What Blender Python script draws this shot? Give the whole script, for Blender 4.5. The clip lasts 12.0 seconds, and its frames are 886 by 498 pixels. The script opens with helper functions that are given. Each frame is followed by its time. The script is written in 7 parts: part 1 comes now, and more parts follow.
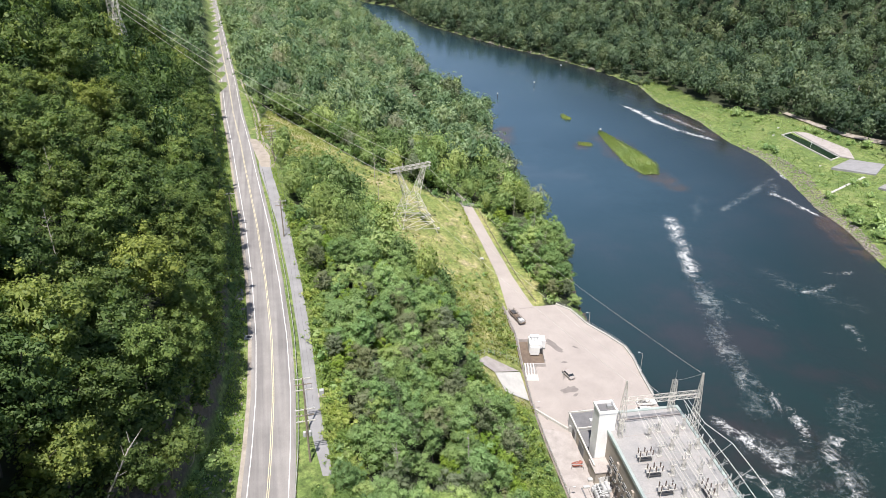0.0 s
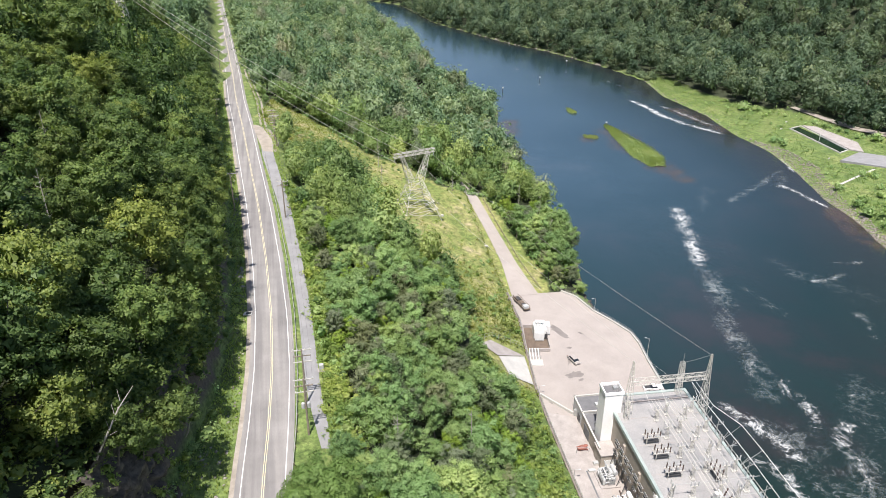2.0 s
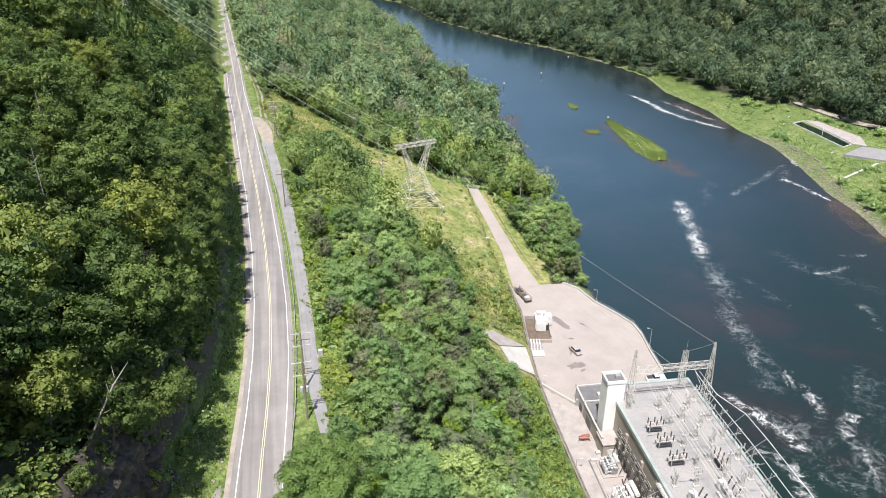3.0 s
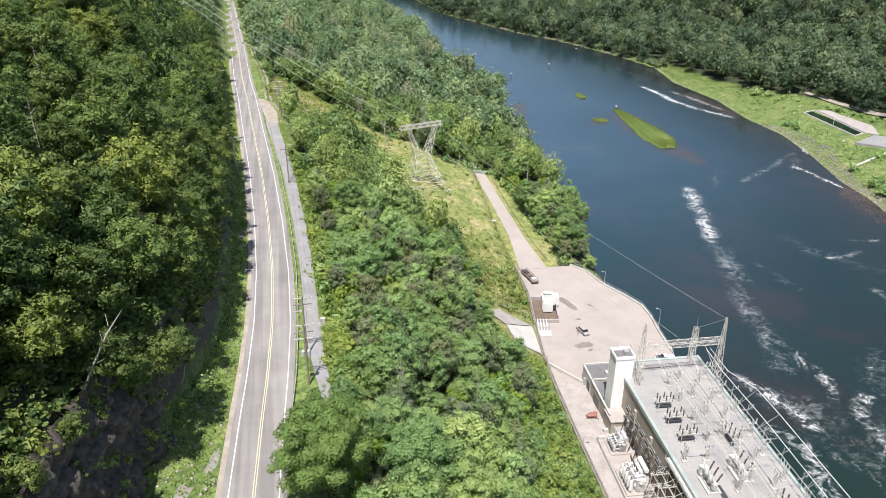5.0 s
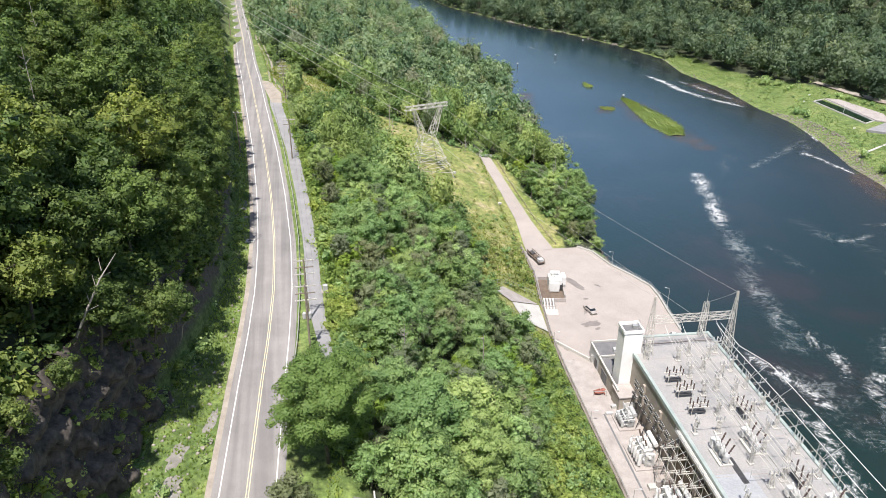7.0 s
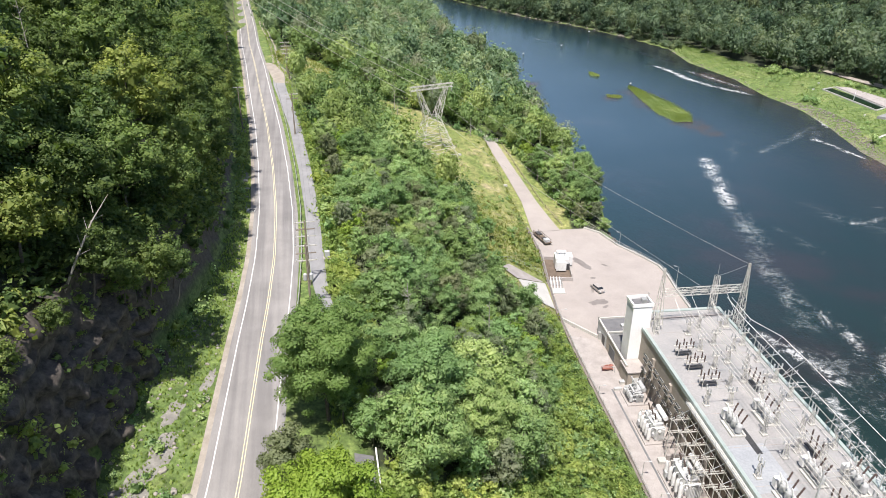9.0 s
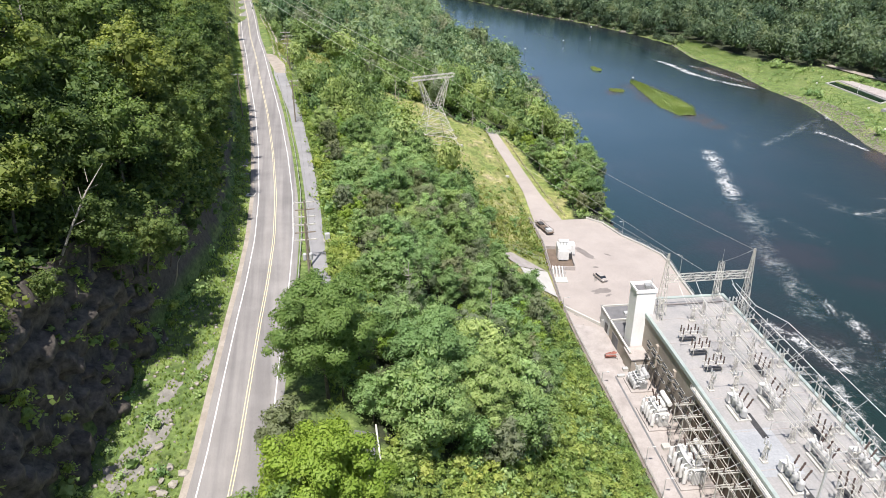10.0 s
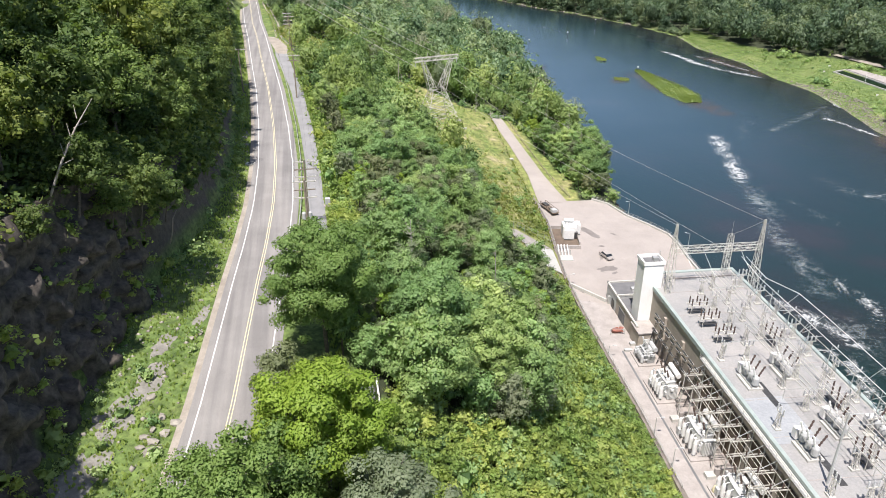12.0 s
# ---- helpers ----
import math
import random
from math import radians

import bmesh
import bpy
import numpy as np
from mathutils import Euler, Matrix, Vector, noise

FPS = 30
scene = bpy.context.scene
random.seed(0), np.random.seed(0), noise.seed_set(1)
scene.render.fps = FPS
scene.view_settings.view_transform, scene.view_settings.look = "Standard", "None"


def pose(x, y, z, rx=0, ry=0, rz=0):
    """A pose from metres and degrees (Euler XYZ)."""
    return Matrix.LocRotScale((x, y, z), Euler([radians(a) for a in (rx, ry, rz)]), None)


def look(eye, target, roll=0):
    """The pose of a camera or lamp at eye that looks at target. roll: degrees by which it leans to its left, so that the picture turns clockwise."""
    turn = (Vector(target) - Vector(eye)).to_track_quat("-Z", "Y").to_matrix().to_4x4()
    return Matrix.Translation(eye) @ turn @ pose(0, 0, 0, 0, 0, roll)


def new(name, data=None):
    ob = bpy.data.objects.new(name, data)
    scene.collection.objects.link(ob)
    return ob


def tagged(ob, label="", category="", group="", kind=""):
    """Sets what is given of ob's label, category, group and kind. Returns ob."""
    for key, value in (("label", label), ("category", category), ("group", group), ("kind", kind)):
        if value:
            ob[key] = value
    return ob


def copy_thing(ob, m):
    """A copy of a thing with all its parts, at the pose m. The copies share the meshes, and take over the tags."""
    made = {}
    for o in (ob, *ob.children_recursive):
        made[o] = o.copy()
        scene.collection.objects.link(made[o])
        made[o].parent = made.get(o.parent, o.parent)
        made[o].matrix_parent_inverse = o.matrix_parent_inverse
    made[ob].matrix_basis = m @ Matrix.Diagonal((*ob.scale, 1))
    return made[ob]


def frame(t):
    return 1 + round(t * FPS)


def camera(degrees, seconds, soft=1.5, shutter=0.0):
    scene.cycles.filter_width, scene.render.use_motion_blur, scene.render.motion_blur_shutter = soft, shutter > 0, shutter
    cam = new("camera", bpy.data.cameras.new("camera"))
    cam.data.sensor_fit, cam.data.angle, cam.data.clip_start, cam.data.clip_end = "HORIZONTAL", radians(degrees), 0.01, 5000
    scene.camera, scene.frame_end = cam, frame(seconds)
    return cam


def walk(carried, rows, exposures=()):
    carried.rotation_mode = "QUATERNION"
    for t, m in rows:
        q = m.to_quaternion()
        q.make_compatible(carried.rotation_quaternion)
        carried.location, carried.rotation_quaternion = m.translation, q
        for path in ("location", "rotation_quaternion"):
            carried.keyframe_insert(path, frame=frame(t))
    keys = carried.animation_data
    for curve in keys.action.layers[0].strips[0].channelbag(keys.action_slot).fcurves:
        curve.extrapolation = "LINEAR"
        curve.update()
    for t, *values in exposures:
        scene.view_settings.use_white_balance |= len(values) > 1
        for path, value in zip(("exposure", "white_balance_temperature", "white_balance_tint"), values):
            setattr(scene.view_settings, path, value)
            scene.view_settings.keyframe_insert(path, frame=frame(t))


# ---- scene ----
cam = camera(64.4, 12.0, soft=0.7)
EXPOSURE = 0.68
METRES, EYE, TILT, LEAN, TURN = 42.0, 130.0, -26.4, 0.0, 0.0
ROWS = [
    (0.0, 0.0, 0.0, 0.0, -0.0, 0.0, -0.0),
    (0.5, 0.0017, 0.0184, -0.0352, 0.07, 0.08, -0.09),
    (1.0, 0.0038, 0.0374, -0.0715, 0.17, 0.16, -0.17),
    (1.5, 0.0053, 0.0563, -0.1089, 0.3, 0.23, -0.25),
    (2.0, 0.0069, 0.0753, -0.146, 0.37, 0.27, -0.29),
    (2.5, 0.0079, 0.0957, -0.1825, 0.38, 0.3, -0.3),
    (3.0, 0.0087, 0.1138, -0.2192, 0.46, 0.29, -0.35),
    (5.0, 0.0127, 0.1859, -0.3686, 0.96, 0.27, -0.64),
    (5.5, 0.0135, 0.2037, -0.4068, 1.08, 0.26, -0.7),
    (6.0, 0.014, 0.222, -0.4444, 1.19, 0.25, -0.76),
    (6.5, 0.0139, 0.2402, -0.4825, 1.28, 0.26, -0.79),
    (7.0, 0.0137, 0.259, -0.5204, 1.38, 0.27, -0.82),
    (9.0, 0.0154, 0.3344, -0.6695, 1.79, 0.27, -0.92),
    (9.5, 0.0158, 0.3528, -0.7068, 1.87, 0.27, -0.94),
    (10.0, 0.0161, 0.3708, -0.7449, 1.92, 0.28, -0.93),
    (10.5, 0.0162, 0.3894, -0.7828, 1.98, 0.3, -0.95),
    (11.0, 0.0164, 0.4078, -0.8207, 2.04, 0.32, -0.97),
    (11.5, 0.0166, 0.4259, -0.8581, 2.12, 0.34, -0.98),
    (12.0, 0.0171, 0.4447, -0.8953, 2.2, 0.38, -0.98),
]
walk(cam, [(t, pose(0, 0, EYE, TILT, LEAN, TURN) @ pose(METRES * x, METRES * y, METRES * z, 90 + pitch, roll, yaw)) for t, x, y, z, yaw, pitch, roll in ROWS],
     exposures=[(0.0, EXPOSURE, 6500, 14), (12.0, EXPOSURE, 6500, 14)])


# ---------------------------------------------------------------- world, sun
SUN_EL, SUN_AZ = 66.0, 190.0          # degrees; azimuth clockwise from +y
world = bpy.data.worlds.new("sky")
scene.world = world
world.use_nodes = True
wn = world.node_tree.nodes
sky = wn.new("ShaderNodeTexSky")
sky.sky_type, sky.sun_disc = "NISHITA", False
sky.sun_elevation, sky.sun_rotation = radians(SUN_EL), radians(SUN_AZ)
sky.air_density, sky.dust_density, sky.ozone_density = 1.0, 1.2, 1.5
world.node_tree.links.new(sky.outputs[0], wn["Background"].inputs[0])
wn["Background"].inputs[1].default_value = 0.09
sun = new("sun", bpy.data.lights.new("sun", "SUN"))
sun.data.energy, sun.data.angle, sun.data.color = 5.0, radians(0.53), (1.0, 0.955, 0.88)
_a, _e = radians(SUN_AZ), radians(SUN_EL)
sun.matrix_world = look((math.sin(_a) * math.cos(_e) * 400, math.cos(_a) * math.cos(_e) * 400, math.sin(_e) * 400), (0, 0, 0))

# ---------------------------------------------------------------- material helpers


def material(name):
    m = bpy.data.materials.new(name)
    m.use_nodes = True
    return m, m.node_tree.nodes, m.node_tree.links, m.node_tree.nodes["Principled BSDF"]


def ramp(n, stops):
    r = n.new("ShaderNodeValToRGB")
    el = r.color_ramp.elements
    while len(el) < len(stops):
        el.new(0.5)
    for e, (p, c) in zip(el, stops):
        e.position, e.color = p, (*c, 1.0)
    return r


def tex(n, l, scale, detail=4.0, rough=0.6, coord="Object", stretch=None):
    t = n.new("ShaderNodeTexNoise")
    t.inputs["Scale"].default_value, t.inputs["Detail"].default_value, t.inputs["Roughness"].default_value = scale, detail, rough
    if coord == "World":
        g = n.new("ShaderNodeNewGeometry").outputs["Position"]
    else:
        g = n.new("ShaderNodeTexCoord").outputs[coord]
    if stretch:
        mp = n.new("ShaderNodeMapping")
        mp.inputs["Scale"].default_value = stretch
        l.new(g, mp.inputs[0])
        g = mp.outputs[0]
    l.new(g, t.inputs["Vector"])
    return t


def mix(n, l, fac, a, b, blend="MIX"):
    m = n.new("ShaderNodeMix")
    m.data_type, m.blend_type = "RGBA", blend
    for sock, v in ((m.inputs[0], fac), (m.inputs[6], a), (m.inputs[7], b)):
        if isinstance(v, (int, float)):
            sock.default_value = v
        elif isinstance(v, tuple):
            sock.default_value = (*v, 1.0)
        else:
            l.new(v, sock)
    return m.outputs[2]


def bump(n, l, height, out, strength=0.4, distance=0.1):
    b = n.new("ShaderNodeBump")
    b.inputs["Strength"].default_value, b.inputs["Distance"].default_value = strength, distance
    l.new(height, b.inputs["Height"])
    l.new(b.outputs[0], out.inputs["Normal"])
    return b


def plain(name, c1, c2, scale=3.0, rough=0.6, metal=0.0, bumpy=0.2, fine=25.0, coord="Object"):
    """A surface with stains at one scale and grain at another."""
    m, n, l, p = material(name)
    big, small = tex(n, l, scale, 5, 0.65, coord), tex(n, l, fine, 3, 0.6, coord)
    r = ramp(n, [(0.3, c1), (0.7, c2)])
    l.new(big.outputs[0], r.inputs[0])
    grain = ramp(n, [(0.25, (0.82, 0.82, 0.82)), (0.75, (1.1, 1.1, 1.1))])
    l.new(small.outputs[0], grain.inputs[0])
    l.new(mix(n, l, 1.0, r.outputs[0], grain.outputs[0], "MULTIPLY"), p.inputs["Base Color"])
    p.inputs["Roughness"].default_value, p.inputs["Metallic"].default_value = rough, metal
    if bumpy:
        bump(n, l, small.outputs[0], p, bumpy, 0.03)
    return m


def foliage(name, dark, mid, light, shine=0.25):
    """Leaves: colour varies from plant to plant and from leaf to leaf, and some light comes through."""
    m, n, l, p = material(name)
    info, geo = n.new("ShaderNodeObjectInfo"), n.new("ShaderNodeNewGeometry")
    r = ramp(n, [(0.0, dark), (0.5, mid), (1.0, light)])
    tone = n.new("ShaderNodeAttribute")
    tone.attribute_name = "tone"
    total = None
    for sock, k in ((geo.outputs["Random Per Island"], 0.4), (info.outputs["Random"], 0.6), (tone.outputs["Fac"], 1.0)):
        a = n.new("ShaderNodeMath")
        a.operation = "MULTIPLY_ADD"
        a.inputs[1].default_value, a.inputs[2].default_value = k, 0.0
        l.new(sock, a.inputs[0])
        if total:
            l.new(total, a.inputs[2])
        total = a.outputs[0]
    l.new(total, r.inputs[0])
    both = n.new("ShaderNodeMath")
    both.operation = "ADD"
    l.new(info.outputs["Random"], both.inputs[0])
    l.new(tone.outputs["Fac"], both.inputs[1])
    spin = n.new("ShaderNodeMath")
    spin.operation = "MULTIPLY"
    spin.inputs[1].default_value = 7.31
    l.new(both.outputs[0], spin.inputs[0])
    part_of = n.new("ShaderNodeMath")
    part_of.operation = "FRACT"
    l.new(spin.outputs[0], part_of.inputs[0])
    hue = ramp(n, [(0.0, (1.06, 1.0, 0.88)), (0.45, (1.0, 1.0, 1.0)), (1.0, (0.92, 1.0, 1.02))])
    l.new(part_of.outputs[0], hue.inputs[0])
    patch = tex(n, l, 0.05, 3, 0.6, "World")
    shade = ramp(n, [(0.3, (0.78, 0.84, 0.8)), (0.7, (1.2, 1.15, 1.05))])
    l.new(patch.outputs[0], shade.inputs[0])
    col = mix(n, l, 1.0, mix(n, l, 1.0, r.outputs[0], hue.outputs[0], "MULTIPLY"), shade.outputs[0], "MULTIPLY")
    l.new(col, p.inputs["Base Color"])
    p.inputs["Roughness"].default_value = 0.55
    p.inputs["Specular IOR Level"].default_value = shine
    tr = n.new("ShaderNodeBsdfTranslucent")
    l.new(mix(n, l, 1.0, col, (1.35, 1.45, 0.85), "MULTIPLY"), tr.inputs[0])
    ms = n.new("ShaderNodeMixShader")
    ms.inputs[0].default_value = 0.38
    l.new(p.outputs[0], ms.inputs[1])
    l.new(tr.outputs[0], ms.inputs[2])
    l.new(ms.outputs[0], n["Material Output"].inputs[0])
    return m


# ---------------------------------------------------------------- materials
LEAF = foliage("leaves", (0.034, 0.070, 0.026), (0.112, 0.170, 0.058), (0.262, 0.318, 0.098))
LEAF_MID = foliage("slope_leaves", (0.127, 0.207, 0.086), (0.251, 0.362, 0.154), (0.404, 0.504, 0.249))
LEAF_MAPLE = foliage("maple_leaves", (0.084, 0.160, 0.053), (0.158, 0.253, 0.088), (0.257, 0.363, 0.143))
LEAF_BRIGHT = foliage("bright_leaves", (0.150, 0.245, 0.042), (0.235, 0.345, 0.064), (0.335, 0.425, 0.105))
LEAF_SHRUB = foliage("shrub_leaves", (0.165, 0.240, 0.066), (0.270, 0.355, 0.105), (0.395, 0.450, 0.165))
# far bank and distant leaves bluer: air haze put into the leaf colour
LEAF_EAST_HAZED = foliage("hazed_far_bank_leaves", (0.047, 0.081, 0.051), (0.103, 0.153, 0.094), (0.191, 0.242, 0.155))
LEAF_FAR_HAZED = foliage("hazed_distant_leaves", (0.085, 0.141, 0.080), (0.170, 0.248, 0.145), (0.275, 0.350, 0.218))
LEAF_RIVER = foliage("riverside_leaves", (0.120, 0.188, 0.077), (0.243, 0.328, 0.131), (0.388, 0.455, 0.204))
LEAF_BANK = foliage("bank_grass_blades", (0.075, 0.13, 0.035), (0.13, 0.20, 0.055), (0.20, 0.26, 0.09))
LEAF_GREY = foliage("grey_leaves", (0.110, 0.144, 0.078), (0.176, 0.213, 0.130), (0.264, 0.287, 0.208))
GRASS = foliage("grass_blades", (0.155, 0.205, 0.052), (0.245, 0.285, 0.092), (0.345, 0.345, 0.16))
REEDS = foliage("reed_blades", (0.16, 0.21, 0.05), (0.24, 0.30, 0.085), (0.33, 0.37, 0.13))
BARK = plain("bark", (0.06, 0.05, 0.04), (0.16, 0.14, 0.12), 3, 0.9, 0, 0.5)
DEADWOOD = plain("dead_wood", (0.28, 0.25, 0.22), (0.45, 0.42, 0.38), 3, 0.9, 0, 0.4)
POLEWOOD = plain("pole_wood", (0.16, 0.13, 0.10), (0.30, 0.26, 0.21), 2, 0.85, 0, 0.3)


def road_surface():
    """Old asphalt: stains, grain, and long wheel-polished streaks along the road."""
    m, n, l, p = material("asphalt")
    big, small = tex(n, l, 0.18, 5, 0.65, "World"), tex(n, l, 9, 3, 0.6, "World")
    r = ramp(n, [(0.3, (0.195, 0.187, 0.182)), (0.7, (0.25, 0.241, 0.234))])
    l.new(big.outputs[0], r.inputs[0])
    grain = ramp(n, [(0.25, (0.82, 0.82, 0.82)), (0.75, (1.1, 1.1, 1.1))])
    l.new(small.outputs[0], grain.inputs[0])
    turn, stretch = n.new("ShaderNodeMapping"), n.new("ShaderNodeMapping")
    turn.inputs["Rotation"].default_value = (0, 0, radians(-13.5))
    stretch.inputs["Scale"].default_value = (0.85, 0.018, 1)
    l.new(n.new("ShaderNodeNewGeometry").outputs["Position"], turn.inputs[0])
    l.new(turn.outputs[0], stretch.inputs[0])
    track = n.new("ShaderNodeTexNoise")
    track.inputs["Scale"].default_value, track.inputs["Detail"].default_value = 1.0, 4
    l.new(stretch.outputs[0], track.inputs["Vector"])
    worn = ramp(n, [(0.36, (0.80, 0.80, 0.81)), (0.5, (1.0, 1.0, 1.0)), (0.66, (1.14, 1.13, 1.12))])
    l.new(track.outputs[0], worn.inputs[0])
    col = mix(n, l, 1.0, mix(n, l, 1.0, r.outputs[0], grain.outputs[0], "MULTIPLY"), worn.outputs[0], "MULTIPLY")
    l.new(col, p.inputs["Base Color"])
    p.inputs["Roughness"].default_value = 0.85
    bump(n, l, small.outputs[0], p, 0.25, 0.03)
    return m


ASPHALT = road_surface()
ASPHALT_OLD = plain("old_asphalt", (0.20, 0.20, 0.205), (0.275, 0.275, 0.28), 0.25, 0.88, 0, 0.3, 9, "World")
GRAVEL = plain("gravel", (0.24, 0.21, 0.175), (0.37, 0.335, 0.29), 0.4, 0.95, 0, 0.6, 6, "World")
LOT = plain("yard_gravel", (0.29, 0.26, 0.24), (0.36, 0.325, 0.30), 0.12, 0.92, 0, 0.2, 5, "World")
CONCRETE = plain("concrete", (0.27, 0.245, 0.23), (0.385, 0.355, 0.335), 0.4, 0.85, 0, 0.2, 6, "World")
CONCRETE_PALE = plain("pale_concrete", (0.40, 0.39, 0.365), (0.52, 0.51, 0.475), 0.35, 0.8, 0, 0.15, 6, "World")
WALL_TAN = plain("tan_wall", (0.30, 0.26, 0.22), (0.38, 0.34, 0.29), 0.3, 0.8, 0, 0.15, 6, "World")
ROOF_GREY = plain("roof_deck", (0.25, 0.252, 0.253), (0.335, 0.322, 0.31), 0.14, 0.75, 0, 0.1, 3, "World")
ROOF_DARK = plain("dark_roof", (0.11, 0.11, 0.115), (0.17, 0.17, 0.175), 0.3, 0.85, 0, 0.2, 6, "World")
STEEL = plain("galvanised_steel", (0.38, 0.39, 0.38), (0.55, 0.55, 0.53), 2, 0.5, 0.5, 0.1)
STEEL_PALE = plain("weathered_lattice", (0.48, 0.46, 0.42), (0.62, 0.60, 0.55), 2, 0.6, 0.2, 0.1)
PAINT_WHITE = plain("white_paint", (0.60, 0.60, 0.59), (0.73, 0.73, 0.715), 0.6, 0.5, 0, 0.05)
TOWER_WHITE = plain("fresh_white_paint", (0.76, 0.76, 0.75), (0.84, 0.84, 0.83), 0.5, 0.5, 0, 0.05)
PAINT_GREY = plain("grey_enamel", (0.34, 0.35, 0.355), (0.48, 0.485, 0.485), 0.8, 0.45, 0, 0.05)
DARK = plain("dark_parts", (0.03, 0.03, 0.032), (0.07, 0.07, 0.07), 2, 0.5, 0, 0.1)
LINE_WHITE = plain("line_white", (0.62, 0.62, 0.60), (0.78, 0.78, 0.76), 1.5, 0.7, 0, 0.1, 10, "World")
LINE_YELLOW = plain("line_yellow", (0.52, 0.46, 0.28), (0.66, 0.60, 0.42), 1.5, 0.7, 0, 0.1, 10, "World")
ROOF_BLUE = plain("new_roof_felt", (0.27, 0.285, 0.30), (0.33, 0.345, 0.36), 0.2, 0.7, 0, 0.1, 3, "World")
ROOF_GREEN = plain("parapet_flashing", (0.28, 0.34, 0.325), (0.38, 0.43, 0.41), 0.5, 0.5, 0.1, 0.05)
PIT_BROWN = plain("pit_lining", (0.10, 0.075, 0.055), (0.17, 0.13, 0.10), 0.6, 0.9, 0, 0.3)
RUST = plain("rusty_red_paint", (0.20, 0.07, 0.05), (0.34, 0.13, 0.10), 2, 0.7, 0, 0.2)
PORCELAIN = plain("brown_porcelain", (0.07, 0.05, 0.045), (0.12, 0.085, 0.075), 3, 0.25, 0, 0.0)
ROCK = plain("broken_rock", (0.02, 0.017, 0.015), (0.15, 0.128, 0.108), 0.9, 0.95, 0, 0.8, 3, "World")
SCREE = plain("scree_gravel", (0.15, 0.143, 0.128), (0.27, 0.26, 0.235), 0.9, 0.95, 0, 0.7, 5, "World")
ROCK_PALE = plain("pale_rock", (0.17, 0.155, 0.135), (0.38, 0.355, 0.31), 0.8, 0.95, 0, 0.5, 4, "World")
RIPRAP = plain("riprap_stone", (0.12, 0.105, 0.09), (0.30, 0.275, 0.24), 0.8, 0.95, 0, 0.5, 4, "World")
WET_STAIN = plain("damp_patch", (0.16, 0.14, 0.13), (0.22, 0.20, 0.185), 0.5, 0.6, 0, 0.1, 5, "World")
GLASS, _n, _l, _p = material("car_glass")
_p.inputs["Base Color"].default_value, _p.inputs["Roughness"].default_value = (0.02, 0.025, 0.03, 1), 0.06

# ---------------------------------------------------------------- the lie of the land
ROAD_Y = [-400, 0, 60, 74, 87, 98, 114, 134, 159, 193, 241, 274, 315, 368, 673, 1200, 4000]
ROAD_X = [50, -15.4, -24.6, -27.1, -29.4, -31.2, -34.2, -38.9, -45.8, -56.0, -71.5, -82.0, -95.7, -112.0, -210.0, -380.0, -1280.0]
RZ_Y, RZ_Z = [-400, 0, 50, 134, 250, 400, 900, 4000], [38, 38.7, 39.5, 41, 42.6, 43.5, 44, 46]
WALL_Y = [-400, 60, 85, 94, 105, 120, 140, 157, 172, 190, 208, 240, 290, 340, 4000]
WALL_X = [100, 38.5, 35.1, 33.9, 32.4, 29.9, 26.8, 24.7, 24.0, 23.4, 20.7, 15.5, 8.5, 0.0, -900]
BANKL_Y = [-400, 60, 100, 140, 160, 180, 192, 200, 215, 250, 298, 350, 400, 420, 460, 480, 545, 660, 990, 1200, 4000]
BANKL_X = [135, 69, 64, 59, 60, 59.5, 54.5, 50, 48, 50, 42, 31, 27, 29, 33, 14, -12, -30, -128, -210, -1300]
BANKR_Y = [-400, 100, 247, 282, 304, 341, 377, 408, 450, 500, 552, 603, 672, 706, 759, 844, 1003, 1044, 1300, 4000]
BANKR_X = [180, 172, 176, 178.6, 176.7, 180, 179.8, 172, 169, 155, 153.6, 132.7, 93, 64, 33, -15.7, -64.5, -107, -215, -1250]
LOT_Z = 2.8


def road_x(y):
    return np.interp(y, ROAD_Y, ROAD_X)


def road_z(y):
    return np.interp(y, RZ_Y, RZ_Z)


def yard_x(y):
    return np.interp(y, WALL_Y, WALL_X)


def bank_l(y):
    return np.interp(y, BANKL_Y, BANKL_X)


def bank_r(y):
    return np.interp(y, BANKR_Y, BANKR_X)


def lane_edge(y):
    """Eastern edge of the lane that runs beside the road."""
    return np.interp(y, [-400, 0, 60, 80, 92, 98, 105, 114, 134, 159, 193, 241, 256, 275, 4000],
                     [62, -5, -15, -17.5, -19.3, -20.6, -22.9, -25.1, -29.9, -36.6, -46.4, -62.3, -66.0, -75.0, -1262])


def foot_x(y):
    """Foot of the rock cut west of the road."""
    w = np.interp(y, [0, 40, 48, 59, 70, 84, 104, 140, 260, 400, 4000], [16.5, 16.5, 16.8, 17.2, 16.2, 14.0, 10.5, 9.4, 9.4, 9, 9])
    return road_x(y) - w


def ridge(x, y):
    return (np.sin(x * 0.031 + 1.3) * np.cos(y * 0.023) * 0.5 + np.sin(x * 0.011 - y * 0.017) * 0.8 + np.sin(x * 0.07 + y * 0.06) * 0.22)


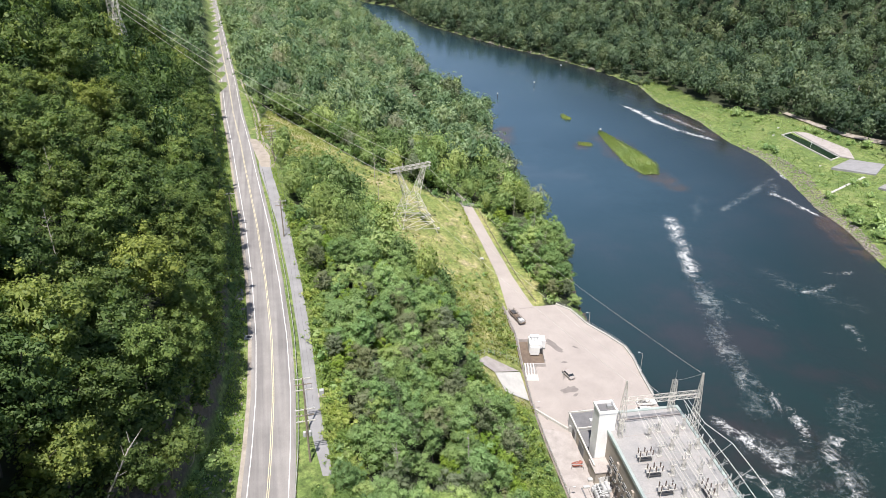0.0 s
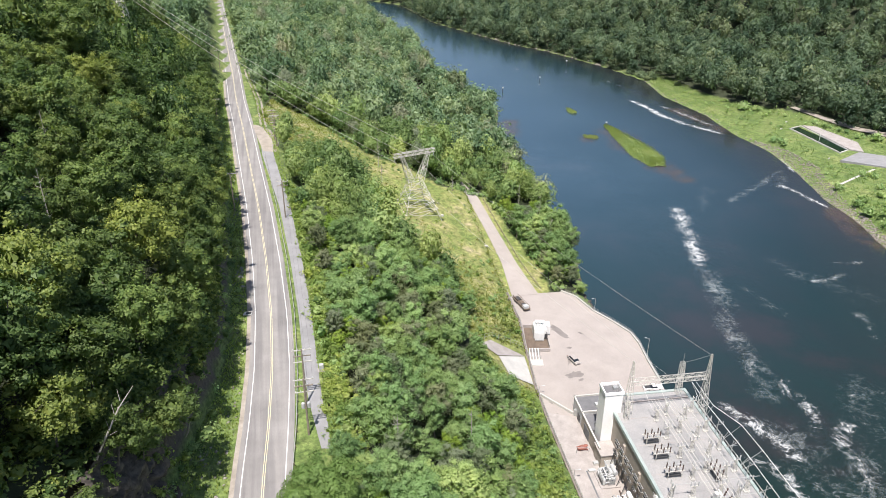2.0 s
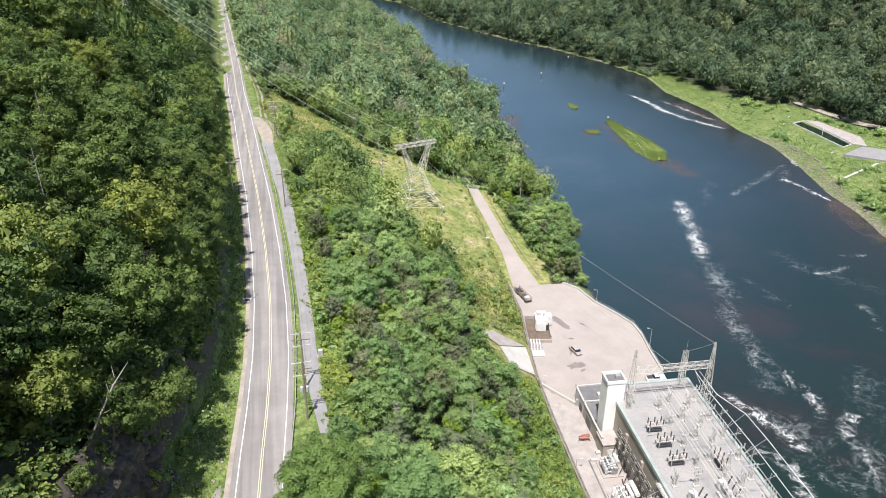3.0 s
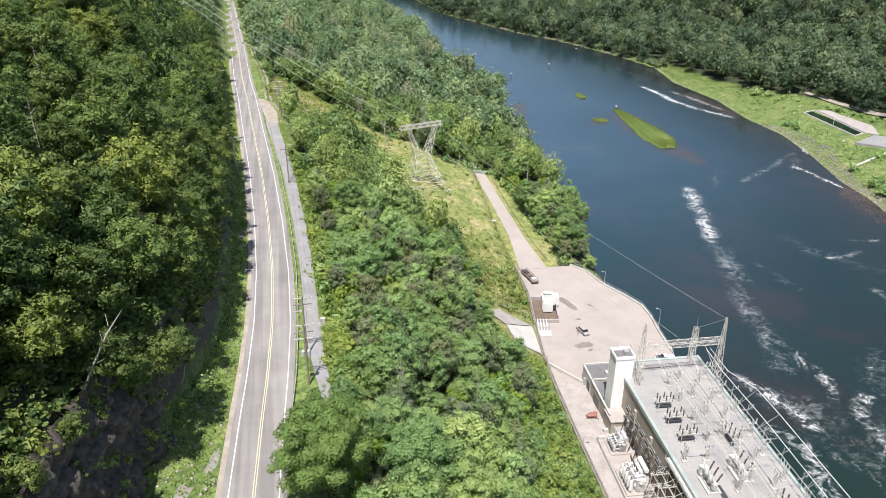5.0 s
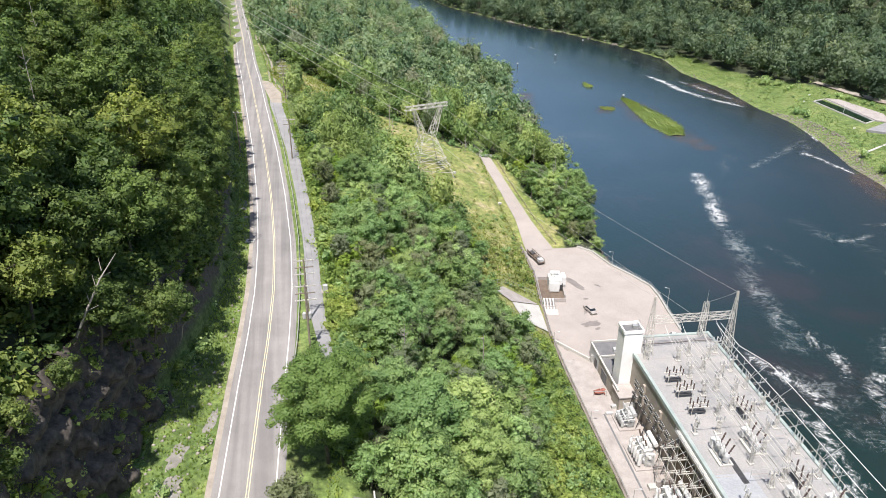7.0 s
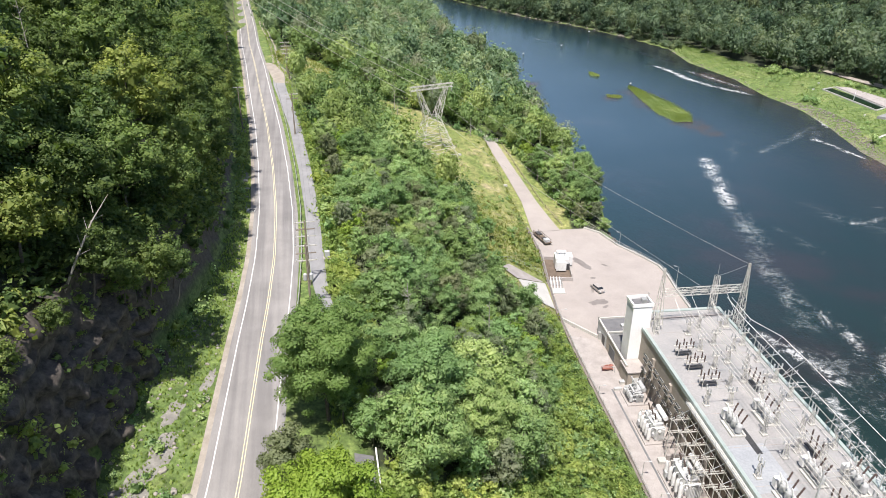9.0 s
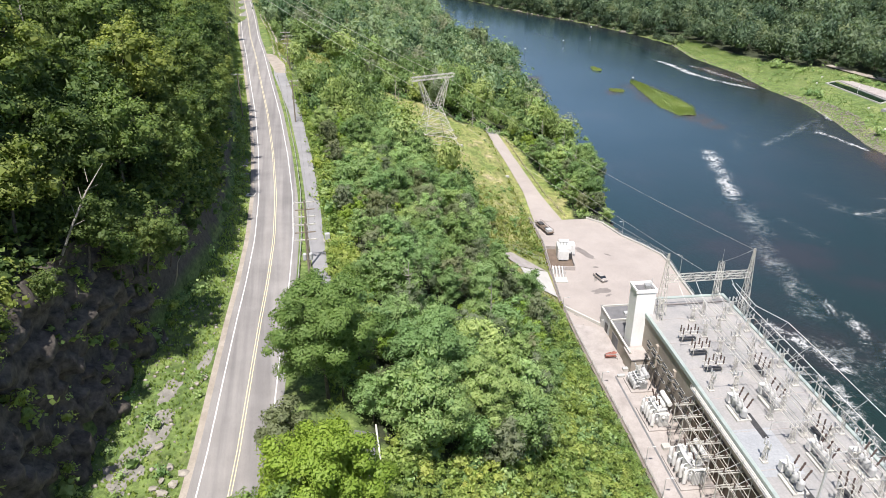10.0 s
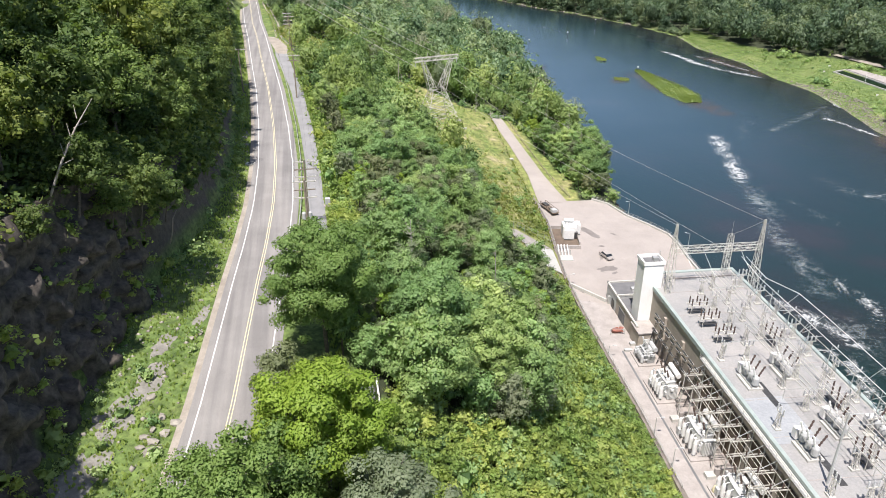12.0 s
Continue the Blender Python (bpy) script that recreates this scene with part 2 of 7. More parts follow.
def ground_row(x, y):
    """Heights along one line of constant y."""
    rz, fx, le, wx, bl, br = road_z(y), foot_x(y), lane_edge(y), yard_x(y), bank_l(y), bank_r(y)
    rx = road_x(y)
    wx = min(wx, bl - 8)
    cliff, run = np.interp(y, [40, 60, 80, 100, 140, 200], [21, 21, 18, 13, 9, 7]), np.interp(y, [60, 100, 140], [2.4, 1.8, 1.8])
    toe = np.interp(y, [0, 200, 225, 250, 290, 400, 700], [LOT_Z + 1.6, LOT_Z + 2.0, LOT_Z + 3.0, 7.5, 9.5, 9.0, 8.0])
    flat = np.interp(y, [0, 120, 200, 400], [10, 6, 3, 4])
    belly = np.interp(y, [0, 190, 250, 320, 500], [0.0, 0.0, -5.5, -4, -2])
    edge = max(le + flat, rx + 10)
    mid = 0.5 * (edge + wx)
    inner = LOT_Z if y < 212 else float(np.interp(y, [212, 240, 285, 400], [LOT_Z, 5.4, 8.8, 7.0]))
    xs = [-3000, fx - 520, fx - 260, fx - 75, fx - run, fx, rx - 5.4, rx - 4.4, rx + 5, le + 0.6, edge, mid, wx - 0.4, wx, bl - 3.0, bl + 1.0,
          bl + 9, 0.5 * (bl + br), br - 12, br, br + 8, br + 60, br + 130, br + 420, br + 900, 4200]
    hl = rz + cliff
    zs = [rz + 330, rz + 255, rz + 170, hl + 72, hl, rz + 0.7, rz - 0.25, rz, rz, rz, rz - 1.2, 0.5 * (rz - 1.2 + toe) + belly, toe, inner, min(inner, 2.6), -0.4,
          -2.5, -3.5, -1.2, 0.15, 2.6, 4.5, 12, 150, 260, 330]
    for k in range(1, len(xs)):
        if xs[k] <= xs[k - 1]:
            xs[k] = xs[k - 1] + 0.05
    return np.interp(x, xs, zs)


def ground_z(x, y):
    return float(ground_row(np.array([x]), float(y))[0])


def graded(stops):
    """Grid lines whose spacing changes from stretch to stretch: (from, to, step)."""
    out = [np.arange(a, b, s) for a, b, s in stops]
    return np.concatenate(out)


GX = graded([(-3000, -600, 150), (-600, -240, 30), (-240, -110, 8), (-110, 75, 1.25), (75, 150, 6), (150, 260, 3), (260, 600, 20), (600, 4300, 150)])
GY = graded([(-400, 0, 40), (0, 40, 8), (40, 300, 2.0), (300, 520, 5), (520, 1100, 15), (1100, 4300, 160)])


def inside(x, y, poly):
    hit = False
    for (ax, ay), (bx, by) in zip(poly, poly[1:] + poly[:1]):
        if (ay > y) != (by > y) and x < (bx - ax) * (y - ay) / (by - ay) + ax:
            hit = not hit
    return hit


# open grass under the power line, from the turnout down to the yard
MEADOW = [(-80, 290), (-70, 277), (-53, 263), (-34, 258), (-20, 236), (-12, 216), (2, 204), (7, 183), (6, 164), (13, 154), (26, 150), (24, 190), (21, 208),
          (36, 209), (36, 225), (24, 262), (16, 288), (4, 286), (-4, 286), (-22, 304), (-32, 304), (-49, 316), (-65, 325), (-84, 332)]
APRON = [(8.5, 163), (12.5, 170), (24, 172.5), (25, 154), (16.5, 152.5)]
FAR_CLEARINGS = [((-20, 492), 13), ((-14, 474), 12), ((-56, 580), 14), ((-40, 540), 9), ((-112, 702), 32), ((-150, 765), 26), ((-135, 690), 20), ((-160, 800), 18), ((4, 305), 7), ((2, 325), 6)]


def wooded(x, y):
    """Whether woods grow here, so that the ground is leaf litter, coloured dark as if shaded, and not grass."""
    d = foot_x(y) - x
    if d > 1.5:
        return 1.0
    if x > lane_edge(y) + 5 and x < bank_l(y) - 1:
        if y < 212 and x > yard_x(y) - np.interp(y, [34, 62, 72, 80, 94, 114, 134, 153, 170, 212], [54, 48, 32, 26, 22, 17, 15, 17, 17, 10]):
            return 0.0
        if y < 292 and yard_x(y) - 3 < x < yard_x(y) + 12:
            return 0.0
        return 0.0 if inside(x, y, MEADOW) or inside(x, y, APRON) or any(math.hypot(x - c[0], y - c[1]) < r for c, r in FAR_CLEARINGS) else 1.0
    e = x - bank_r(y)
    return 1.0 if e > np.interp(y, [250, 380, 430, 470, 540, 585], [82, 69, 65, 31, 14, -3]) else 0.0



# ---------------------------------------------------------------- building helpers
class Geo:
    """Gathers vertices and faces of one mesh."""

    def __init__(self):
        self.v, self.f = [], []

    def add(self, verts, faces):
        o = len(self.v)
        self.v += [tuple(p) for p in verts]
        self.f += [tuple(o + i for i in f) for f in faces]
        return self

    def box(self, c, s, rz=0.0, taper=1.0):
        cx, cy, cz = c
        a, ca, sa = [], math.cos(radians(rz)), math.sin(radians(rz))
        for k, z in enumerate((-0.5, 0.5)):
            t = taper if k else 1.0
            for x, y in ((-0.5, -0.5), (0.5, -0.5), (0.5, 0.5), (-0.5, 0.5)):
                x, y = x * s[0] * t, y * s[1] * t
                a.append((cx + x * ca - y * sa, cy + x * sa + y * ca, cz + z * s[2]))
        return self.add(a, [(3, 2, 1, 0), (4, 5, 6, 7), (0, 1, 5, 4), (1, 2, 6, 5), (2, 3, 7, 6), (3, 0, 4, 7)])

    def tube(self, p, q, r0, r1=None, n=8, cap=True):
        p, q = Vector(p), Vector(q)
        r1 = r0 if r1 is None else r1
        d = (q - p).normalized()
        u = d.orthogonal().normalized()
        w = d.cross(u)
        a = []
        for c, r in ((p, r0), (q, r1)):
            a += [c + (u * math.cos(2 * math.pi * k / n) + w * math.sin(2 * math.pi * k / n)) * r for k in range(n)]
        f = [(k, (k + 1) % n, n + (k + 1) % n, n + k) for k in range(n)]
        if cap:
            f += [tuple(range(n - 1, -1, -1)), tuple(range(n, 2 * n))]
        return self.add(a, f)

    def beam(self, p, q, w):
        return self.tube(p, q, w * 0.7071, n=4)

    def sweep(self, pts, radii, n=6):
        """One closed skin along points, with a radius at each."""
        pts = [Vector(q) for q in pts]
        o, a, f = len(pts), [], []
        u = None
        for k, c in enumerate(pts):
            d = (pts[min(k + 1, o - 1)] - pts[max(k - 1, 0)]).normalized()
            u = d.orthogonal().normalized() if u is None else (u - d * u.dot(d)).normalized()
            w = d.cross(u)
            a += [c + (u * math.cos(2 * math.pi * j / n) + w * math.sin(2 * math.pi * j / n)) * radii[k] for j in range(n)]
        for k in range(o - 1):
            f += [(k * n + j, k * n + (j + 1) % n, (k + 1) * n + (j + 1) % n, (k + 1) * n + j) for j in range(n)]
        f += [tuple(range(n - 1, -1, -1)), tuple(range((o - 1) * n, o * n))]
        return self.add(a, f)

    def path(self, pts, r, n=6):
        return self.sweep(pts, [r] * len(pts), n)

    def lathe(self, c, profile, n=12):
        a, f = [], []
        for r, z in profile:
            a += [(c[0] + r * math.cos(2 * math.pi * k / n), c[1] + r * math.sin(2 * math.pi * k / n), c[2] + z) for k in range(n)]
        for j in range(len(profile) - 1):
            f += [(j * n + k, j * n + (k + 1) % n, (j + 1) * n + (k + 1) % n, (j + 1) * n + k) for k in range(n)]
        f += [tuple(range(n - 1, -1, -1)), tuple(range((len(profile) - 1) * n, len(profile) * n))]
        return self.add(a, f)

    def prism(self, poly, z0, z1):
        n = len(poly)
        a = [(x, y, z0) for x, y in poly] + [(x, y, z1) for x, y in poly]
        f = [tuple(range(n - 1, -1, -1)), tuple(range(n, 2 * n))] + [(k, (k + 1) % n, n + (k + 1) % n, n + k) for k in range(n)]
        return self.add(a, f)

    def mesh(self, name, mat, smooth=False, bevel=0.0):
        me = bpy.data.meshes.new(name)
        me.from_pydata(self.v, [], self.f)
        if bevel:
            bm = bmesh.new()
            bm.from_mesh(me)
            sharp = [e for e in bm.edges if len(e.link_faces) == 2 and e.calc_face_angle(0) > 0.6]
            bmesh.ops.bevel(bm, geom=sharp, offset=bevel, segments=1, affect="EDGES", clamp_overlap=True)
            bm.to_mesh(me)
            bm.free()
        me.materials.append(mat)
        if smooth:
            me.polygons.foreach_set("use_smooth", [True] * len(me.polygons))
        return me


def part(name, geo, mat, parent=None, label="", smooth=False, bevel=0.0):
    """Links a Geo (or a ready mesh) as one mesh object, under a thing or part if given."""
    me = geo.mesh(name, mat, smooth, bevel) if isinstance(geo, Geo) else geo
    ob = new(name, me)
    ob.parent = parent
    return tagged(ob, label)


def thing(name, m, label, category, group="", kind=""):
    ob = new(name)
    ob.matrix_basis = m
    return tagged(ob, label, category, group, kind)


def structure(name, geo, mat, label, category, smooth=False, bevel=0.0):
    return tagged(part(name, geo, mat, None, "", smooth, bevel), label, category, kind="structure")


def np_mesh(name, verts, quads, mat, smooth=False, tone=None, normals=None):
    """A mesh from arrays: verts (n, 3), faces (m, k)."""
    verts, quads = np.asarray(verts, dtype=np.float32), np.asarray(quads, dtype=np.int32)
    me = bpy.data.meshes.new(name)
    m, k = quads.shape
    me.vertices.add(len(verts))
    me.vertices.foreach_set("co", verts.ravel())
    me.loops.add(m * k)
    me.loops.foreach_set("vertex_index", quads.ravel())
    me.polygons.add(m)
    me.polygons.foreach_set("loop_start", np.arange(0, m * k, k, dtype=np.int32))
    if smooth:
        me.polygons.foreach_set("use_smooth", np.ones(m, dtype=bool))
    me.update(calc_edges=True)
    if m < 50000:
        me.validate()
    if normals is not None:
        me.normals_split_custom_set_from_vertices(np.asarray(normals, dtype=np.float32))
    if tone is not None:
        me.attributes.new("tone", "FLOAT", "POINT").data.foreach_set("value", np.asarray(tone, dtype=np.float32))
    me.materials.append(mat)
    return me


# ---------------------------------------------------------------- ground and water
def ground_material():
    m, n, l, p = material("hillside_ground")
    geo = n.new("ShaderNodeNewGeometry")
    sep = n.new("ShaderNodeSeparateXYZ")
    l.new(geo.outputs["Normal"], sep.inputs[0])
    big, fine = tex(n, l, 0.09, 6, 0.7, "World"), tex(n, l, 1.3, 6, 0.75, "World")
    grass = ramp(n, [(0.28, (0.11, 0.165, 0.045)), (0.43, (0.19, 0.235, 0.072)), (0.55, (0.27, 0.275, 0.11)), (0.68, (0.39, 0.34, 0.22))])
    l.new(big.outputs[0], grass.inputs[0])
    lush = ramp(n, [(0.3, (0.085, 0.145, 0.04)), (0.5, (0.14, 0.20, 0.06)), (0.7, (0.22, 0.245, 0.10))])
    l.new(big.outputs[0], lush.inputs[0])
    dry = n.new("ShaderNodeAttribute")
    dry.attribute_name = "dry"
    sward = mix(n, l, dry.outputs["Fac"], lush.outputs[0], grass.outputs[0])
    blade = ramp(n, [(0.32, (0.4, 0.42, 0.38)), (0.66, (1.3, 1.3, 1.2))])
    l.new(fine.outputs[0], blade.inputs[0])
    g = mix(n, l, 1.0, sward, blade.outputs[0], "MULTIPLY")
    clump = tex(n, l, 0.45, 4, 0.7, "World")
    mott = ramp(n, [(0.35, (0.55, 0.6, 0.5)), (0.62, (1.25, 1.2, 1.2))])
    l.new(clump.outputs[0], mott.inputs[0])
    g = mix(n, l, 1.0, g, mott.outputs[0], "MULTIPLY")
    shaded_floor_mask = n.new("ShaderNodeAttribute")
    shaded_floor_mask.attribute_name = "tone"
    # leaf litter taken down to near black: shade beneath the crowns put into its colour
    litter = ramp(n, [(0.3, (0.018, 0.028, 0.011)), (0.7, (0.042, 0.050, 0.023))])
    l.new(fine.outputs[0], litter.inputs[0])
    g = mix(n, l, shaded_floor_mask.outputs["Fac"], g, litter.outputs[0])
    rock = ramp(n, [(0.25, (0.04, 0.036, 0.03)), (0.75, (0.13, 0.115, 0.095))])
    l.new(fine.outputs[0], rock.inputs[0])
    steep = ramp(n, [(0.45, (1, 1, 1)), (0.62, (0, 0, 0))])
    l.new(sep.outputs[2], steep.inputs[0])
    l.new(mix(n, l, steep.outputs[0], g, rock.outputs[0]), p.inputs["Base Color"])
    p.inputs["Roughness"].default_value = 0.95
    bump(n, l, fine.outputs[0], p, 0.7, 0.3)
    return m


GROUND = ground_material()


def make_ground():
    xs, ys = GX, GY
    rows = []
    rng = np.random.default_rng(3)
    for y in ys:
        z = ground_row(xs, float(y))
        rx, fx, le, bl, br = road_x(y), foot_x(y), lane_edge(y), bank_l(y), bank_r(y)
        wild = np.clip((fx - xs) / 6, 0, 1) + np.clip((xs - le - 3) / 6, 0, 1) * (xs < yard_x(y) - 2) + np.clip((xs - br - 120) / 60, 0, 1)
        if 149 < y < 177:
            wild = wild * np.where((xs > 6) & (xs < 27), 0.0, 1.0)
        if y > 215:
            wild = wild + np.clip((xs - yard_x(y) - 15) / 6, 0, 1) * (xs < bl - 4)
        z = z + wild * (ridge(xs, y) * np.clip(np.abs(xs - rx) / 70, 0.25, 4) + rng.normal(0, 0.18, len(xs)))
        rows.append(np.stack([xs, np.full_like(xs, y), z], 1))
    v = np.concatenate(rows)
    nx, ny = len(xs), len(ys)
    i = (np.arange(ny - 1)[:, None] * nx + np.arange(nx - 1)[None, :]).ravel()
    q = np.stack([i, i + 1, i + 1 + nx, i + nx], 1)
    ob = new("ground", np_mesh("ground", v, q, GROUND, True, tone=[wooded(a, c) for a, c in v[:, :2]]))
    ob.data.attributes.new("dry", "FLOAT", "POINT").data.foreach_set("value", [float(-90 < a < 40 and 145 < c < 335 and inside(a, c, MEADOW)) for a, c in v[:, :2]])
    return tagged(ob, "grassy valley slope with rock cut and river banks", "ground", kind="structure")


def water_material():
    m, n, l, p = material("river_water")
    big, mid_, small = tex(n, l, 0.016, 5, 0.6, "World"), tex(n, l, 0.35, 4, 0.65, "World", (1, 0.5, 1)), tex(n, l, 1.8, 3, 0.6, "World")
    # blue in the west to dark in the east: mirrored sky and hill painted in
    sky_tint = n.new("ShaderNodeAttribute")
    sky_tint.attribute_name = "tone"
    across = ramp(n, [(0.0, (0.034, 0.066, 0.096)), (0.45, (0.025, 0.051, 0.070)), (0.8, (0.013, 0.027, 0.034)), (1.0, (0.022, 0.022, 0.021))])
    l.new(sky_tint.outputs["Fac"], across.inputs[0])
    # dark green in the tailrace, bluer upstream: sky reflection put into the colour
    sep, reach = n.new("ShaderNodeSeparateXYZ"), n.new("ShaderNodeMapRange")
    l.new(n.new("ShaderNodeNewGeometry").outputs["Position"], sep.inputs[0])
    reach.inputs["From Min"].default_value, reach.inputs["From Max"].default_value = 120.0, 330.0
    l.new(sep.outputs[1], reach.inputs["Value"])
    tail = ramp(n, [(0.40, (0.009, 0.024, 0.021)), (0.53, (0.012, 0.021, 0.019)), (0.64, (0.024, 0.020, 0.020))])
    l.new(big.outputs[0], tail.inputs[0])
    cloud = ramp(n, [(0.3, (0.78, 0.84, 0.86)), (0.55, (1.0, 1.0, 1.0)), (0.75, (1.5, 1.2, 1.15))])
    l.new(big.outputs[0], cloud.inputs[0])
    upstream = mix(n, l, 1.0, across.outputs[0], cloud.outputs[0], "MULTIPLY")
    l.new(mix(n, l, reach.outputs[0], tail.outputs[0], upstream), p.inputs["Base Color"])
    p.inputs["Roughness"].default_value, p.inputs["IOR"].default_value = 0.12, 1.333
    add = n.new("ShaderNodeMath")
    add.operation = "MULTIPLY_ADD"
    add.inputs[1].default_value = 0.3
    l.new(small.outputs[0], add.inputs[0])
    l.new(mid_.outputs[0], add.inputs[2])
    bump(n, l, add.outputs[0], p, 0.35, 0.25)
    return m


def make_water():
    ys = graded([(-400, 100, 100), (100, 520, 20), (520, 1200, 40), (1200, 4300, 300)])
    v, q, t = [], [], []
    steps = (-0.04, 0.08, 0.2, 0.35, 0.5, 0.65, 0.8, 0.9, 1.04)
    for k, y in enumerate(ys):
        for s in steps:
            v.append((bank_l(y) + s * (bank_r(y) - bank_l(y)), y, 0.0))
            # place across the river, drives the painted reflection colour
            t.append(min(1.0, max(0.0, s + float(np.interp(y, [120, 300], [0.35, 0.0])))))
        if k:
            a, w = len(steps) * k, len(steps)
            q += [(a - w + j, a - w + j + 1, a + j + 1, a + j) for j in range(w - 1)]
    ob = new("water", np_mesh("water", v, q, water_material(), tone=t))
    return tagged(ob, "dark blue-green river with ripples and rapids", "river", kind="structure")


make_ground()
make_water()


# ---------------------------------------------------------------- roads
def strip(left, right, ys, lift, skirt=0.0):
    """A ribbon along y between two lines; heights follow the road."""
    g = Geo()
    a = []
    for y in ys:
        z = road_z(y) + lift
        a += [(left(y), y, z), (right(y), y, z)]
    f = [(2 * k, 2 * k + 1, 2 * k + 3, 2 * k + 2) for k in range(len(ys) - 1)]
    return g.add(a, f)


RYS = list(graded([(-60, 40, 20), (40, 380, 4), (380, 1300, 15)]))
structure("road", strip(lambda y: road_x(y) - 4.5, lambda y: road_x(y) + 4.6, RYS, 0.06), ASPHALT, "worn grey asphalt two-lane highway along the slope", "road")
structure("road_shoulder", strip(lambda y: road_x(y) - 5.3, lambda y: road_x(y) - 4.4, RYS, 0.03), GRAVEL, "pale gravel shoulder beside the highway", "shoulder")
for side, lab in ((-3.5, "west"), (3.5, "east")):
    structure("edge_line", strip(lambda y: road_x(y) + side - 0.075, lambda y: road_x(y) + side + 0.075, RYS, 0.07), LINE_WHITE, "white painted edge line", "road marking")
for off in (-0.16, 0.16):
    structure("centre_line", strip(lambda y: road_x(y) + off - 0.06, lambda y: road_x(y) + off + 0.06, RYS, 0.07), LINE_YELLOW, "yellow painted double centre line", "road marking")
LYS = [y for y in RYS if 90 < y < 262]
structure("side_lane", strip(lambda y: lane_edge(y) - np.interp(y, [92, 98, 114, 159, 200, 262], [1.6, 2.4, 2.8, 3.0, 3.4, 4.5]), lane_edge, LYS, 0.05), ASPHALT_OLD, "old pale asphalt lane beside the highway", "lane")


# ---------------------------------------------------------------- yard and power station
PH = Matrix.Translation((38.8, 139.4, 0)) @ Matrix.Rotation(radians(8.45), 4, "Z")
STATION_W, STATION_L, ROOF_Z = 21.0, 82.0, 14.8
YARD = [(31.1, 211), (39.6, 212.2), (44.1, 208.4), (48.3, 199.3), (53.5, 192.5), (57.6, 186.1), (58.8, 180), (59.2, 171.3), (60.1, 161.9), (62, 140), (70, 85), (75, 50),
        (40, 50), (35.1, 85.2), (33.9, 93.7), (32.4, 104.7), (29.9, 120.6), (26.8, 140.4), (24.7, 156.6), (24, 172), (23.4, 190), (20.7, 208.4)]
yard = structure("yard", Geo().prism(YARD, -3.0, LOT_Z + 0.05), LOT, "pale gravel and concrete yard of the power station", "yard")


def at(u, v, z=0.0):
    """A place in the power station's own axes, in the world."""
    return PH @ Vector((u, v, z))


def ph_pose(u, v, z, rz=0.0):
    return PH @ pose(u, v, z, 0, 0, rz)


def slab(name, poly, z0, z1, mat, label, category):
    return structure(name, Geo().prism(poly, z0, z1), mat, label, category)


station = thing("power_station", PH, "long low tan concrete power station with a flat roof of switchgear", "power station")
part("wall", Geo().box((STATION_W / 2, -STATION_L / 2, ROOF_Z / 2 - 1.5), (STATION_W - 0.5, STATION_L - 0.5, ROOF_Z + 2.2)), WALL_TAN, station)
part("roof", Geo().box((STATION_W / 2, -STATION_L / 2, ROOF_Z - 0.25), (STATION_W - 1.3, STATION_L - 1.3, 0.5)), ROOF_GREY, station, "pale grey weathered roof deck")
for (u, v, su, sv) in ((0.35, -STATION_L / 2, 0.7, STATION_L), (STATION_W - 0.35, -STATION_L / 2, 0.7, STATION_L), (STATION_W / 2, -0.35, STATION_W - 1.4, 0.7), (STATION_W / 2, 0.35 - STATION_L, STATION_W - 1.4, 0.7)):
    part("parapet", Geo().box((u, v, ROOF_Z - 0.1), (su, sv, 0.9)), ROOF_GREEN, station, "pale green metal parapet", bevel=0.06)
part("roof_step", Geo().box((STATION_W / 2, -3.2, ROOF_Z + 0.12), (STATION_W - 1.5, 0.35, 0.3)), CONCRETE, station)
part("river_apron", Geo().box((STATION_W + 1.0, -STATION_L / 2, 3.4), (2.4, STATION_L, 9.5)), CONCRETE, station, "stained concrete pier wall above the water")
for k in range(9):
    part("pilaster", Geo().box((-0.12, -6 - 8.8 * k, 7.5), (0.5, 0.9, 9.6)), WALL_TAN, station)
# added dark panels on the wall face, in place of the shade behind the racks
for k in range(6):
    part("wall_bay", Geo().box((0.02, -32.4 - 8.8 * k - 4.4, 6.4), (0.5, 6.6, 10.6)), PIT_BROWN, station, "dark brown panel standing in for shade on the wall")
# roof joints
for k in range(1, 9):
    part("roof_seam", Geo().box((STATION_W / 2, -9.0 * k, ROOF_Z + 0.01), (STATION_W - 1.6, 0.12, 0.03)), CONCRETE, station)
for v0, v1, u in ((-40.5, -47.0, 5.6), (-57.2, -64.5, 5.5)):
    part("trench_cover", Geo().box((u, (v0 + v1) / 2, ROOF_Z + 0.03), (1.1, v0 - v1, 0.06)), DARK, station, "dark steel cable trench cover")
part("roof_patch", Geo().box((4.0, -50.0, ROOF_Z + 0.012), (7.0, 11.0, 0.025)), ROOF_BLUE, station, "bluish-grey repaired roof patch")

tower = thing("lift_tower", ph_pose(-0.3, -4.6, LOT_Z), "tall plain white tower with an open top", "tower")
H_T = 20.9 - LOT_Z
part("wall", Geo().box((0, 0, H_T / 2 - 0.4), (4.3, 3.9, H_T - 0.8)), TOWER_WHITE, tower, bevel=0.05)
for dx, dy, sx, sy in ((0, 1.95, 4.7, 0.35), (0, -1.95, 4.7, 0.35), (2.18, 0, 0.35, 3.55), (-2.18, 0, 0.35, 3.55)):
    part("coping", Geo().box((dx, dy, H_T - 0.35), (sx, sy, 0.7)), TOWER_WHITE, tower)
part("roof", Geo().box((0, 0, H_T - 0.75), (4.0, 3.5, 0.1)), ROOF_DARK, tower)
